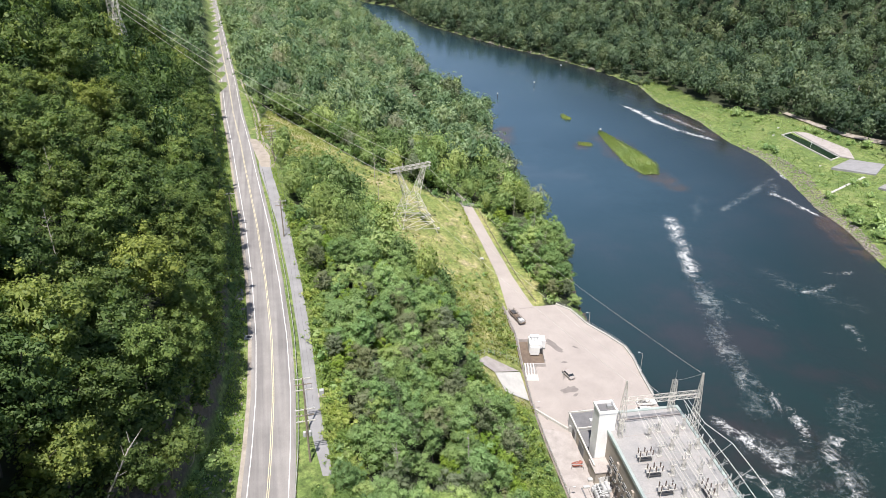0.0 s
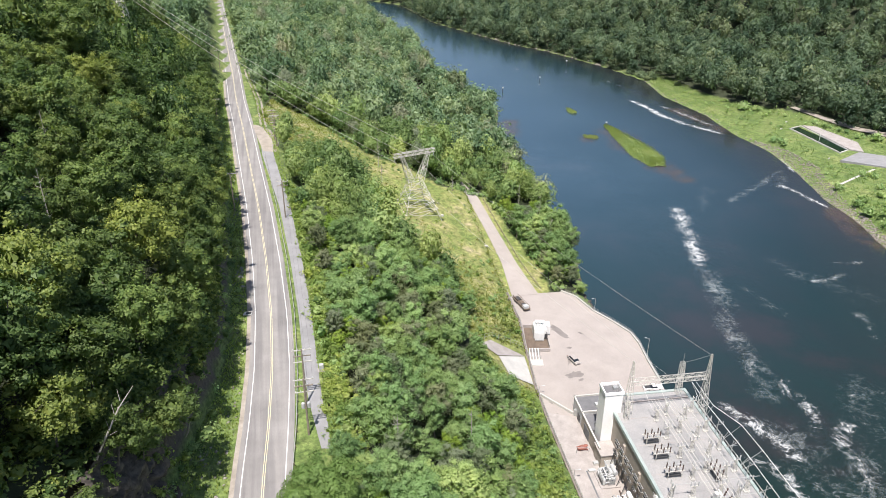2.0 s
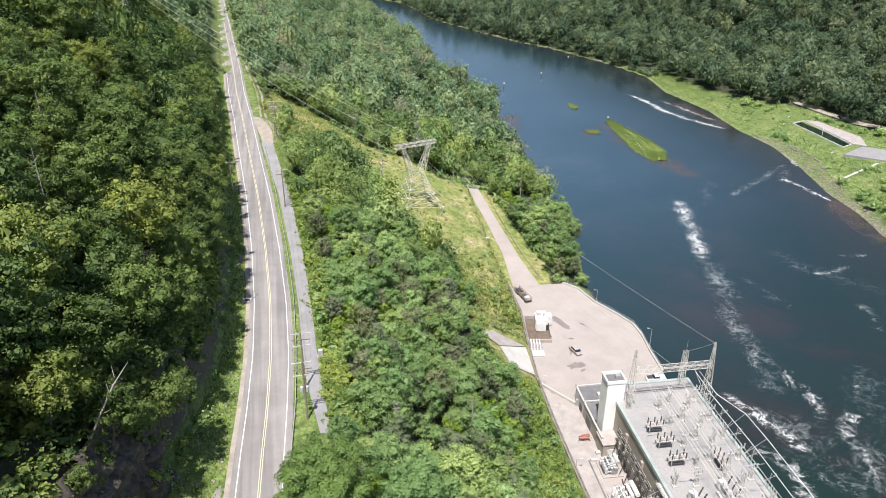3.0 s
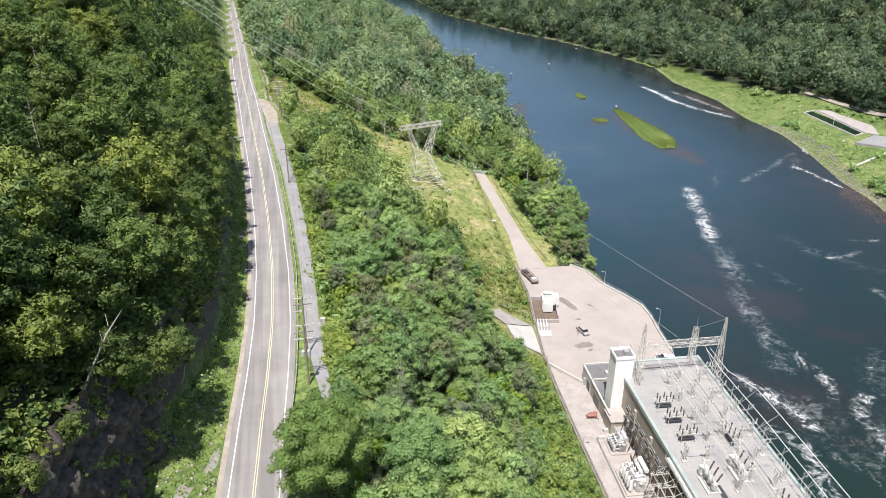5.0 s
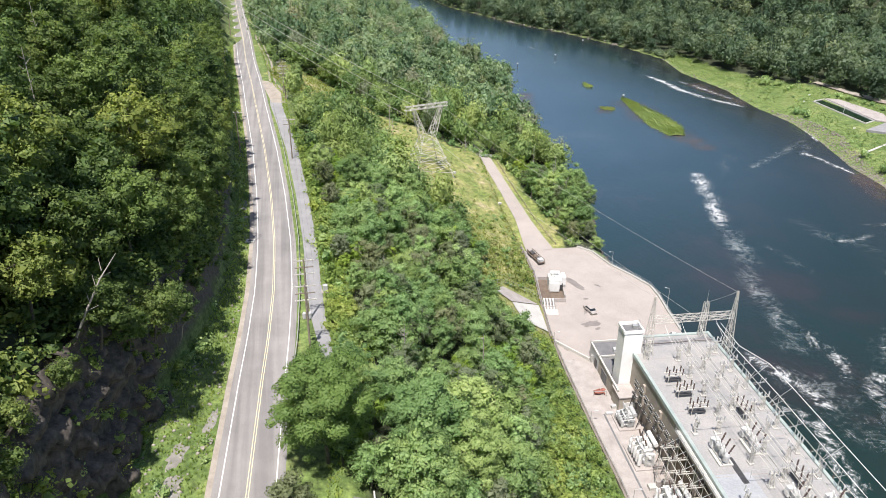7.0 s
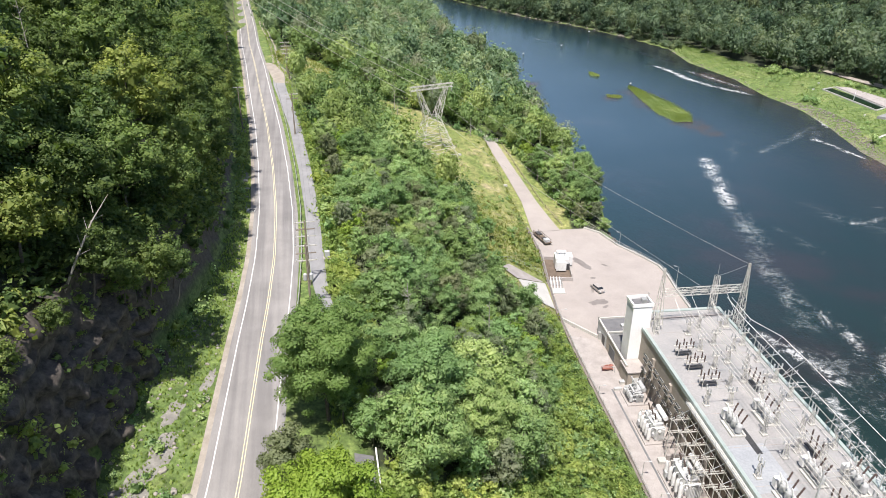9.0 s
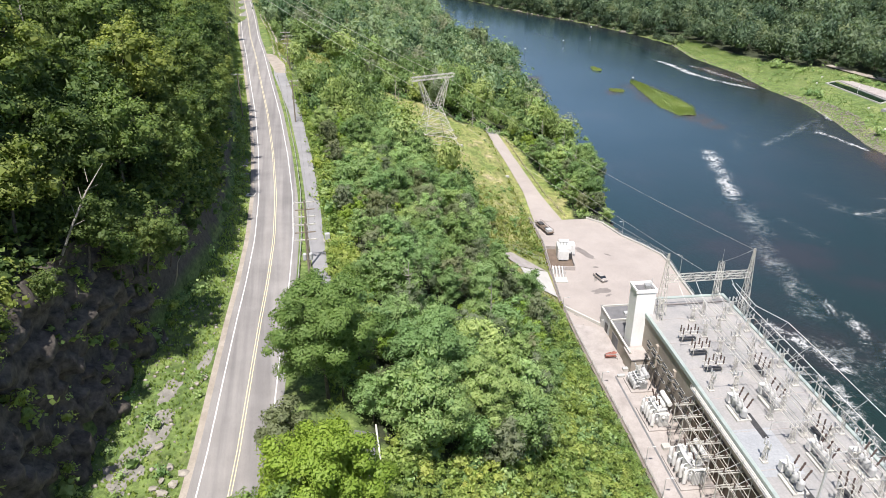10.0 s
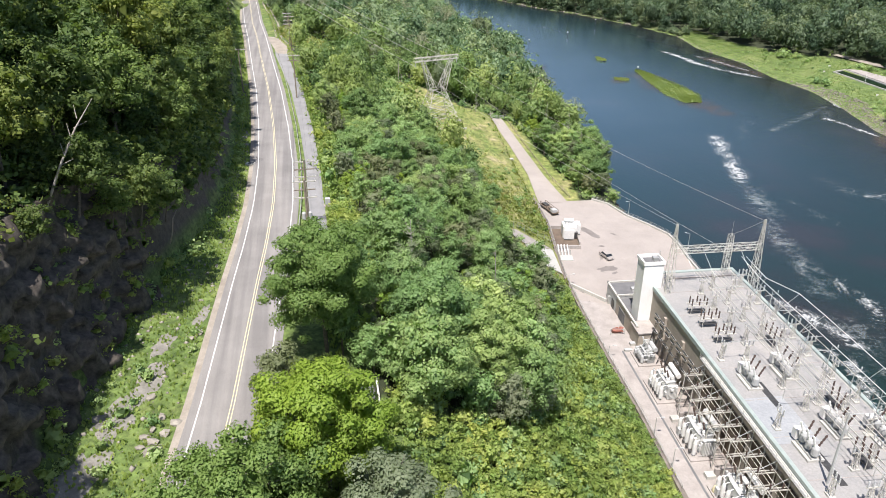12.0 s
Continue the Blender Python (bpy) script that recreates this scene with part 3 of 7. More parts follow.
part("vent", Geo().box((0.9, 0.2, H_T - 0.3), (1.1, 1.1, 0.9)), STEEL, tower)
part("ladder", Geo().beam((2.0, 0.9, H_T - 0.4), (2.0, 0.9, H_T + 1.3), 0.06).beam((2.0, 0.4, H_T - 0.4), (2.0, 0.4, H_T + 1.3), 0.06).beam((2.0, 0.4, H_T + 1.2), (2.0, 0.9, H_T + 1.2), 0.05), STEEL, tower)

annex = thing("annex", ph_pose(0, 0, LOT_Z), "low grey annex with a dark flat roof beside the tower", "building")
part("wall", Geo().box((0.2, 7.0, 2.1), (7.6, 6.6, 4.2)), PAINT_GREY, annex)
part("wall", Geo().box((-3.4, -3.0, 2.1), (0.4, 13.2, 4.2)), WALL_TAN, annex)
part("roof", Geo().box((0.2, 7.0, 4.22), (7.0, 6.0, 0.1)), ROOF_DARK, annex, "dark flat felt roof")
part("roof", Geo().box((-0.9, 0.6, 3.6), (4.6, 6.0, 0.12)), ROOF_DARK, annex, "dark sunken felt roof")
for dx, dy, sx, sy in ((0.2, 10.25, 7.8, 0.35), (0.2, 3.8, 7.8, 0.35), (-3.55, 0.45, 0.4, 20.0), (4.0, 7.0, 0.35, 6.2)):
    part("coping", Geo().box((dx, dy, 4.4), (sx, sy, 0.4)), CONCRETE_PALE, annex)
part("vent", Geo().lathe((-1.2, -0.6, 3.65), [(0.6, 0), (0.6, 0.9), (0.45, 1.1)], 12), STEEL, annex)
part("roof_hatch", Geo().box((1.3, 6.0, 4.6), (1.4, 1.2, 0.7)), PAINT_GREY, annex)
part("doorway", Geo().box((-3.64, 5.6, 1.2), (0.12, 1.6, 2.3)), DARK, annex, "dark open doorway")
part("doorway", Geo().box((-3.64, -0.5, 1.5), (0.12, 3.6, 2.9)), ROOF_DARK, annex, "dark grey roller door")
hut = thing("entrance_hut", ph_pose(-1.7, -9.3, LOT_Z), "small grey flat-roofed entrance hut against the wall", "building")
part("wall", Geo().box((0, 0, 1.9), (4.3, 4.6, 3.8)), WALL_TAN, hut)
part("roof", Geo().box((0, 0, 3.9), (4.7, 5.0, 0.25)), CONCRETE, hut)
part("sill", Geo().box((0, -2.7, 0.25), (4.2, 1.0, 0.5)), CONCRETE_PALE, hut)
part("door", Geo().box((0.3, -2.33, 1.3), (2.6, 0.08, 2.3)), PAINT_WHITE, hut)

# ---------------------------------------------------------------- lattice work
def lattice(g, p, q, w0, w1, bays, t=0.09):
    """A four-legged lattice column or beam from p to q, w0 wide at p and w1 at q."""
    p, q = Vector(p), Vector(q)
    d = (q - p).normalized()
    a = Vector((0, 0, 1)) if abs(d.z) < 0.7 else Vector((1, 0, 0))
    u = d.cross(a).normalized()
    w = d.cross(u)
    rings = []
    for k in range(bays + 1):
        s = k / bays
        c, h = p.lerp(q, s), 0.5 * (w0 + (w1 - w0) * s)
        rings.append([c + u * h * i + w * h * j for i, j in ((-1, -1), (1, -1), (1, 1), (-1, 1))])
    for j in range(4):
        g.tube(rings[0][j], rings[-1][j], t * 0.75, n=4)
    for k in range(bays):
        for j in range(4):
            m = (j + 1) % 4
            g.tube(rings[k][j], rings[k + 1][m] if (k + j) % 2 else rings[k + 1][j], t * 0.45, n=3, cap=False)
            if (k + j) % 2 == 0:
                g.tube(rings[k][m], rings[k + 1][j], t * 0.45, n=3, cap=False)
            g.tube(rings[k + 1][j], rings[k + 1][m], t * 0.4, n=3, cap=False)
    return g


gantry = thing("lattice_gantry", PH, "pale steel lattice gantry carrying line conductors over the roof end", "gantry")
part("tower_leg", lattice(Geo(), (3.2, -6.8, ROOF_Z), (3.2, -6.8, 29.6), 1.9, 0.25, 11), STEEL_PALE, gantry)
part("tower_leg", lattice(Geo(), (22.2, -6.6, 8.0), (22.2, -6.6, 29.6), 2.3, 0.25, 14), STEEL_PALE, gantry)
part("beam", lattice(Geo(), (3.6, -6.8, 23.6), (22.0, -6.6, 23.6), 1.25, 1.25, 16, 0.1), STEEL_PALE, gantry)
part("post", lattice(Geo(), (18.4, -1.4, ROOF_Z), (18.4, -1.4, 24.0), 1.2, 0.9, 8), STEEL_PALE, gantry)
part("lightning_rod", Geo().tube((18.4, -1.4, 24), (18.4, -1.4, 27.2), 0.05, 0.02, 5), STEEL, gantry)
part("post", lattice(Geo(), (2.2, -9.0, ROOF_Z), (2.2, -9.0, 20.0), 1.0, 0.7, 5), STEEL_PALE, gantry)


# ---------------------------------------------------------------- switchgear on the roof
def insulator(g, p, h, r=0.16, lean=(0, 0)):
    """A ribbed post insulator."""
    n = 8
    pts = [(p[0] + lean[0] * h * k / n, p[1] + lean[1] * h * k / n, p[2] + h * k / n) for k in range(n + 1)]
    return g.sweep(pts, [r * (1.0 if k % 2 else 0.55) for k in range(n + 1)], 7)


def bus_support():
    t = thing("bus_support", Matrix.Identity(4), "weathered steel lattice bus support with insulators on a concrete footing", "bus support", "bus supports on the roof")
    part("footing", Geo().box((0, 0, 0.15), (1.3, 1.0, 0.3)), CONCRETE_PALE, t, bevel=0.04)
    part("column", lattice(Geo(), (0, 0, 0.3), (0, 0, 3.0), 0.7, 0.35, 4, 0.07), STEEL_PALE, t)
    part("crossarm", Geo().box((0, 0, 3.05), (1.9, 0.16, 0.14)), STEEL_PALE, t)
    for x in (-0.8, 0.0, 0.8):
        part("insulator", insulator(Geo(), (x, 0, 3.12), 1.1), PAINT_GREY, t)
    part("brace", Geo().tube((-0.5, 0, 0.3), (0.3, 0, 1.6), 0.04, n=4).tube((0.5, 0, 0.3), (-0.3, 0, 1.6), 0.04, n=4), STEEL, t)
    return t


def disconnect_switch():
    t = thing("disconnect_switch", Matrix.Identity(4), "three-pole disconnect switch with dark insulators on a steel rack", "switch", "disconnect switches on the roof")
    for x in (-1.5, 1.5):
        for y in (-0.6, 0.6):
            part("leg", Geo().tube((x, y, 0), (x, y, 2.0), 0.07, n=4), STEEL_PALE, t)
    part("rack", Geo().box((0, -0.6, 2.05), (4.2, 0.16, 0.16)).box((0, 0.6, 2.05), (4.2, 0.16, 0.16)).box((0, 0, 2.0), (0.16, 1.2, 0.12)), STEEL_PALE, t)
    part("drip_tray", Geo().box((0, 0, 0.7), (3.2, 0.9, 0.18)), DARK, t)
    for x in (-1.5, 0.0, 1.5):
        for y in (-0.6, 0.6):
            part("insulator", insulator(Geo(), (x, y, 2.13), 1.5, 0.17), PORCELAIN, t)
        part("blade", Geo().tube((x, -0.6, 3.7), (x, 0.6, 3.7), 0.05, n=5), STEEL, t)
    return t


def circuit_breaker():
    t = thing("circuit_breaker", Matrix.Identity(4), "white-grey tank circuit breaker with slanted bushings", "circuit breaker", "circuit breakers on the roof")
    part("footing", Geo().box((0, 0, 0.2), (4.4, 2.6, 0.4)), CONCRETE_PALE, t)
    for x in (-1.5, 0, 1.5):
        part("tank", Geo().lathe((x, 0, 0.7), [(0.3, 0), (0.58, 0.15), (0.6, 1.4), (0.4, 1.75), (0.15, 1.85)], 12), PAINT_GREY, t, smooth=False)
        for s in (-1, 1):
            part("bushing", insulator(Geo(), (x, 0.25 * s, 2.3), 2.2, 0.2, (0.05 * x, 0.35 * s)), PAINT_WHITE if s > 0 else PORCELAIN, t)
    part("cabinet", Geo().box((2.9, 0, 1.3), (1.0, 1.5, 1.8)), PAINT_WHITE, t, "white control cabinet", bevel=0.04)
    part("frame", Geo().box((0, -0.75, 0.6), (4.2, 0.14, 0.2)).box((0, 0.75, 0.6), (4.2, 0.14, 0.2)), STEEL, t)
    return t


def edge_post():
    t = thing("edge_mast", Matrix.Identity(4), "slender steel mast with side arm at the roof edge", "mast", "masts along the river edge of the roof")
    part("pole", Geo().tube((0, 0, -0.3), (0, 0, 4.2), 0.09, 0.06, 6), STEEL, t)
    part("arm", Geo().tube((-1.4, 0, 2.6), (1.2, 0, 3.4), 0.05, n=4).tube((0, 0, 4.1), (0.9, 0, 3.3), 0.04, n=4), STEEL, t)
    part("insulator", insulator(Geo(), (1.1, 0, 3.35), 0.7, 0.12), PAINT_GREY, t)
    part("insulator", insulator(Geo(), (-1.3, 0, 2.65), 0.7, 0.12), PORCELAIN, t)
    return t


def marker_row(make, spots):
    first = make()
    for k, (u, v, rz) in enumerate(spots):
        m = ph_pose(u, v, ROOF_Z + 0.01, rz)
        if k == 0:
            first.matrix_basis = m
        else:
            copy_thing(first, m)


vr = random.Random(9)
spots = []
for u in (9.0, 12.4, 15.6, 18.6):
    for k in range(10):
        v = -10.2 - 6.4 * k + (1.6 if u in (12.4, 18.6) else 0)
        if u == 9.0 and k in (4, 7):
            continue
        spots.append((u + vr.uniform(-0.3, 0.3), v + vr.uniform(-0.4, 0.4), vr.choice((0, 0, 90))))
spots += [(2.2, -33.5, 90), (2.4, -52.0, 90), (6.6, -34.0, 0), (2.4, -66.0, 90), (6.5, -68.0, 0)]
marker_row(bus_support, spots)
marker_row(disconnect_switch, [(4.8, -17.5, 0), (4.9, -22.5, 0), (5.2, -28.0, 0), (13.8, -29.5, 90), (14.4, -47.5, 90), (10.8, -60.5, 90), (16.5, -64.0, 90)])
marker_row(circuit_breaker, [(4.0, -40.5, 90), (4.2, -57.5, 90), (11.0, -38.5, 90), (11.2, -53.5, 90), (16.8, -56.0, 90), (4.2, -73.5, 90)])
marker_row(edge_post, [(20.3, -10.5 - 6.6 * k, vr.uniform(-8, 8)) for k in range(11)])

bus = thing("bus_bars", PH, "long bare metal bus tubes strung over the roof switchgear", "bus bars")
for u in (8.2, 9.0, 9.8, 11.6, 12.4, 13.2, 15.6, 18.6):
    part("tube", Geo().tube((u, -8, ROOF_Z + 4.25), (u, -74, ROOF_Z + 4.25), 0.06, n=5), STEEL_PALE, bus)
for k in range(14):
    v = -11 - 4.6 * k + vr.uniform(-0.6, 0.6)
    a, b = sorted(vr.sample((2.2, 5.0, 8.2, 9.8, 13.2, 15.6, 18.6, 20.2), 2))
    part("cross_tube", Geo().tube((a, v, ROOF_Z + 4.4), (b, v, ROOF_Z + 4.4), 0.055, n=5).tube((a, v, ROOF_Z + 4.4), (a, v, ROOF_Z + 2.6), 0.04, n=4), STEEL, bus)

# white conductors that bow out over the river side
for j, (off, up) in enumerate(((22.4, 3.0), (25.2, 4.4))):
    cable = thing("river_side_conductor", PH, "white sleeved conductor sagging over the river side of the roof", "conductor", "conductors over the river side")
    pts = [(20.2 + j * 1.0, -4, ROOF_Z + 5), (21.0 + j * 1.3, -11, ROOF_Z + 3.4), (off - 0.4, -19, ROOF_Z + up - 0.4), (off, -27, ROOF_Z + up - 0.6), (off - 0.3, -44, ROOF_Z + up - 0.4), (off - 0.8, -70, ROOF_Z + up)]
    part("cable", Geo().path(pts, 0.065, 6), PAINT_WHITE, cable)
    for (u, v, z) in pts[1:]:
        part("outrigger", Geo().tube((20.6, v, ROOF_Z), (u, v, z), 0.05, n=4), STEEL, cable)

mast = thing("light_mast", ph_pose(3.4, -63.8, ROOF_Z), "tall pale tapered light mast on the roof", "light mast")
part("pole", Geo().tube((0, 0, 0), (0, 0, 12.5), 0.22, 0.12, 8), PAINT_GREY, mast)
part("crossarm", Geo().tube((-0.2, 0, 12.2), (2.2, 0, 12.2), 0.07, n=6), PAINT_GREY, mast)

# ---------------------------------------------------------------- racks, ducts and transformers beside the wall
for k in range(13):
    v = -33.5 - 3.5 * k
    r = thing("bus_rack", ph_pose(0, v, LOT_Z), "galvanised steel bus rack standing against the station wall", "steel rack", "bus racks along the wall")
    part("post", Geo().beam((-4.0, 0, 0), (-4.0, 0, 9.4), 0.13), STEEL_PALE, r)
    part("post", Geo().beam((-0.45, 0, 0), (-0.45, 0, 11.4), 0.13), STEEL_PALE, r)
    for z in (6.2, 9.2):
        part("beam", Geo().box((-2.2, -0.24, z), (4.0, 0.09, 0.2)).box((-2.2, 0.24, z), (4.0, 0.09, 0.2)).box((-4.1, 0, z), (0.09, 0.6, 0.2)), STEEL_PALE, r)
    part("brace", Geo().beam((-4.0, 0, 9.3), (-0.4, 0, 11.3), 0.09).beam((-4.0, 0, 4.6), (-3.0, 0, 6.2), 0.07), STEEL, r)
    for x in (-3.3, -1.3):
        part("insulator", insulator(Geo(), (x, 0, 9.35), 0.9), PORCELAIN, r)
for z in (6.5, 9.5):
    for x in (-3.9, -2.2, -0.7):
        run = thing("bus_run", PH, "long bare metal bus tube carried by the wall racks", "bus bars", "bus runs along the wall")
        part("tube", Geo().tube((x, -33, LOT_Z + z), (x, -77, LOT_Z + z), 0.06, n=5), STEEL_PALE, run)
walkway = thing("edge_walkway", PH, "pale steel walkway and handrail along the roof edge", "walkway")
part("deck", Geo().box((-0.55, -54, ROOF_Z - 0.35), (0.9, 44, 0.12)), STEEL_PALE, walkway)
for z in (0.35, 0.8):
    part("rail", Geo().tube((-0.95, -32, ROOF_Z + z - 0.3), (-0.95, -76, ROOF_Z + z - 0.3), 0.04, n=5), STEEL, walkway)
for k in range(23):
    part("post", Geo().tube((-0.95, -32 - 2 * k, ROOF_Z - 0.4), (-0.95, -32 - 2 * k, ROOF_Z + 0.55), 0.035, n=4), STEEL, walkway)
for k in range(8):
    v = -12.5 - 2.75 * k
    d = thing("wall_riser", ph_pose(-0.3, v, LOT_Z), "dark cable risers with insulator rows bracketed to the wall", "cable riser", "risers on the station wall")
    part("cable", Geo().tube((-1.6, 0.5, 0.4), (-0.35, 0.0, 7.4), 0.045, n=5).tube((-1.3, 0.8, 0.4), (-0.3, 0.5, 7.6), 0.045, n=5).tube((-1.9, 0.1, 0.4), (-0.4, -0.4, 7.2), 0.045, n=5), DARK, d)
    for z in (4.9, 7.5, 8.6):
        part("bracket", Geo().box((-0.5, 0, z), (0.5, 1.9, 0.07)), STEEL, d)
        for y in (-0.75, -0.25, 0.25, 0.75):
            part("insulator", Geo().box((-0.6, y, z + 0.16), (0.24, 0.24, 0.24)), DARK, d)


def transformer(size, seed, mat=PAINT_WHITE):
    """An oil transformer: rounded tank, drum coolers, finned radiators, turrets with bushings, conservator and pipework."""
    r = random.Random(seed)
    L, W, H = size
    t = thing("transformer", Matrix.Identity(4), "large white-painted oil transformer crowded with coolers, bushings and pipes", "transformer", "transformers beside the station")
    part("base", Geo().box((0, 0, 0.15), (W + 1.2, L + 1.2, 0.3)), CONCRETE, t)
    tank = [(W * 0.3 * math.copysign(abs(math.cos(a)) ** 0.5, math.cos(a)) + 0.2, L * 0.34 * math.copysign(abs(math.sin(a)) ** 0.5, math.sin(a))) for a in (2 * math.pi * k / 20 for k in range(20))]
    part("tank", Geo().prism(tank, 0.3, 0.3 + H * 0.66), mat, t, bevel=0.06)
    part("cover", Geo().prism([(x * 1.05, y * 1.05) for x, y in tank], 0.3 + H * 0.66, 0.42 + H * 0.66), PAINT_GREY, t)
    for k in range(5):
        y = -L * 0.4 + L * 0.2 * k
        cooler = part("cooler", Geo().lathe((-W * 0.42, y, 0.5), [(0.3, 0), (0.36, 0.15), (0.36, H * 0.45), (0.24, H * 0.52), (0.1, H * 0.56)], 10), mat, t, "upright white cooler drum")
        part("pipe", Geo().path([(-W * 0.42, y, H * 0.58), (-W * 0.3, y, H * 0.66), (-W * 0.12, y + 0.1, H * 0.62)], 0.09, 6), mat, cooler)
    for s in (-1, 1):
        bank = part("radiator", Geo().box((0.3, s * L * 0.42, 0.3 + H * 0.58), (W * 0.46, L * 0.08, 0.12)), mat, t, "bank of thin cooling fins")
        for k in range(8):
            part("fin", Geo().box((0.3 - W * 0.2 + W * 0.057 * k, s * L * 0.44, 0.3 + H * 0.31), (0.08, L * 0.13, H * 0.5)), mat, bank)
    for k, h in enumerate((0.98, 0.84)):
        drum = part("conservator", Geo().tube((W * (0.34 - 0.2 * k), -L * (0.36 - 0.1 * k), H * h), (W * (0.34 - 0.2 * k), L * (0.3 - 0.14 * k), H * h), 0.5 - 0.12 * k, n=14), mat, t, "horizontal oil drum", smooth=False)
        for s in (-0.2, 0.18):
            part("saddle", Geo().box((W * (0.34 - 0.2 * k), L * s, H * h - 0.7), (0.5, 0.14, 0.9)), STEEL, drum)
    for k in range(3):
        y = -L * 0.24 + L * 0.24 * k
        turret = part("turret", Geo().lathe((-0.25, y, 0.4 + H * 0.66), [(0.4, 0), (0.4, 0.45), (0.28, 0.6), (0.28, 0.7)], 12), mat, t)
        part("bushing", insulator(Geo(), (-0.25, y, 1.1 + H * 0.66), 1.7, 0.2, (-0.3, 0.08 * (k - 1))), PORCELAIN if seed % 2 else PAINT_GREY, turret)
        part("low_bushing", insulator(Geo(), (0.75, y + 0.35, 0.42 + H * 0.66), 0.8, 0.14, (0.15, 0)), PAINT_WHITE, t)
    part("cabinet", Geo().box((-W * 0.5, L * 0.3, 1.05), (0.5, 0.9, 1.4)), PAINT_GREY, t, bevel=0.03)
    for k in range(4):
        part("fan", Geo().tube((-W * 0.56, -L * 0.36 + L * 0.17 * k, 0.95), (-W * 0.52, -L * 0.36 + L * 0.17 * k, 0.95), 0.33, n=12), DARK, t)
    for k in range(22):
        x, y, z = r.uniform(-W * 0.5, W * 0.45), r.uniform(-L * 0.5, L * 0.46), r.uniform(0.5, H * 0.9)
        d = r.choice(((1, 0, 0), (0, 1, 0), (0, 0, 1)))
        e = r.uniform(0.5, 1.5)
        part("pipe", Geo().path([(x, y, z), (x + d[0] * e, y + d[1] * e, z + d[2] * e * 0.6), (x + d[0] * e + 0.3, y + d[1] * e, z + d[2] * e * 0.6 + 0.25)], r.uniform(0.05, 0.12), 6), r.choice((mat, STEEL, mat, PAINT_GREY, DARK)), t)
    for k in range(9):
        part("valve_box", Geo().box((r.uniform(-W * 0.45, W * 0.4), r.choice((-1, 1)) * L * r.uniform(0.3, 0.52), r.uniform(0.5, H * 0.8)), (r.uniform(0.25, 0.6), r.uniform(0.25, 0.5), r.uniform(0.25, 0.6))), r.choice((mat, PAINT_GREY)), t, bevel=0.03)
    return t


for (u, v, size, seed, mat) in ((-3.4, -15.4, (4.2, 3.6, 3.2), 2, PAINT_GREY), (-3.9, -26.4, (6.2, 4.2, 5.2), 1, PAINT_WHITE), (-3.7, -41.2, (7.6, 5.0, 5.4), 3, PAINT_WHITE), (-3.4, -55.6, (7.6, 5.0, 5.4), 5, PAINT_WHITE)):
    transformer(size, seed, mat).matrix_basis = ph_pose(u, v, LOT_Z + 0.05)
for v in (-41.2, -55.6):
    b = thing("fire_wall", ph_pose(-2.2, v + 6.4, LOT_Z), "low concrete steps and barrier between transformers", "barrier")
    part("wall", Geo().box((-0.4, 0, 0.9), (3.6, 0.5, 1.8)), CONCRETE, b, bevel=0.03)
    part("step", Geo().box((-2.9, 0, 0.4), (1.6, 1.3, 0.8)), CONCRETE_PALE, b, bevel=0.03)
v_can = thing("yellow_valve", ph_pose(-5.9, -52.6, LOT_Z), "yellow-painted valve unit beside a transformer", "valve")
part("body", Geo().lathe((0, 0, 0), [(0.4, 0), (0.45, 0.8), (0.3, 1.4), (0.12, 1.6)], 10), LINE_YELLOW, v_can)
red = thing("hydrant_rack", (Matrix.Translation((33.5, 133.6, LOT_Z + 0.05))), "rusty red pump and pipe rack in the yard", "pump rack")
part("frame", Geo().beam((-1.5, -1, 0), (-1.5, -1, 1.6), 0.1).beam((1.5, -1, 0), (1.5, -1, 1.6), 0.1).beam((-1.5, -1, 1.6), (1.5, -1, 1.6), 0.1), STEEL, red)
part("pump", Geo().tube((-1.1, -0.2, 0.6), (0.9, 0.2, 0.6), 0.45, n=10), RUST, red)
part("valve", Geo().lathe((1.0, 0.6, 0), [(0.25, 0), (0.3, 0.9), (0.55, 1.0), (0.1, 1.2)], 10), RUST, red)
part("pipe", Geo().path([(-1.2, 0.7, 0.3), (0.2, 0.8, 0.9), (1.3, -0.4, 0.5)], 0.16), RUST, red)
for (x, y, rz, s) in ((36.6, 128.8, 8, (2.4, 0.9, 0.7)), (34.6, 126.4, 8, (1.6, 0.7, 0.5)), (37.6, 124.0, 5, (0.8, 2.2, 0.3))):
    b = thing("crate", pose(x, y, LOT_Z + 0.05, 0, 0, rz), "pale wooden crate on the yard", "crate")
    part("box", Geo().box((0, 0, s[2] / 2), s), CONCRETE_PALE, b, bevel=0.03)
    part("lid", Geo().box((0, 0, s[2] + 0.04), (s[0] * 1.05, s[1] * 1.05, 0.08)), PAINT_GREY, b)

# ---------------------------------------------------------------- yard edges, walls and slabs
hill_wall = Geo()
WY = [52, 60, 70, 85.2, 93.7, 104.7, 120.6, 140.4, 156.6, 172, 190, 208.4]
for a, b in zip(WY, WY[1:]):
    p, q = Vector((yard_x(a) - 0.1, a, 0)), Vector((yard_x(b) - 0.1, b, 0))
    m, d = (p + q) / 2, q - p
    hill_wall.box((m.x, m.y, LOT_Z + 0.6), (0.8, d.length + 0.05, 2.4), math.degrees(math.atan2(d.y, d.x)) - 90)
structure("retaining_wall", hill_wall, plain("weathered_wall", (0.13, 0.11, 0.095), (0.24, 0.21, 0.185), 0.5, 0.9, 0, 0.3, 5, "World"), "long stained concrete retaining wall at the foot of the slope", "retaining wall")


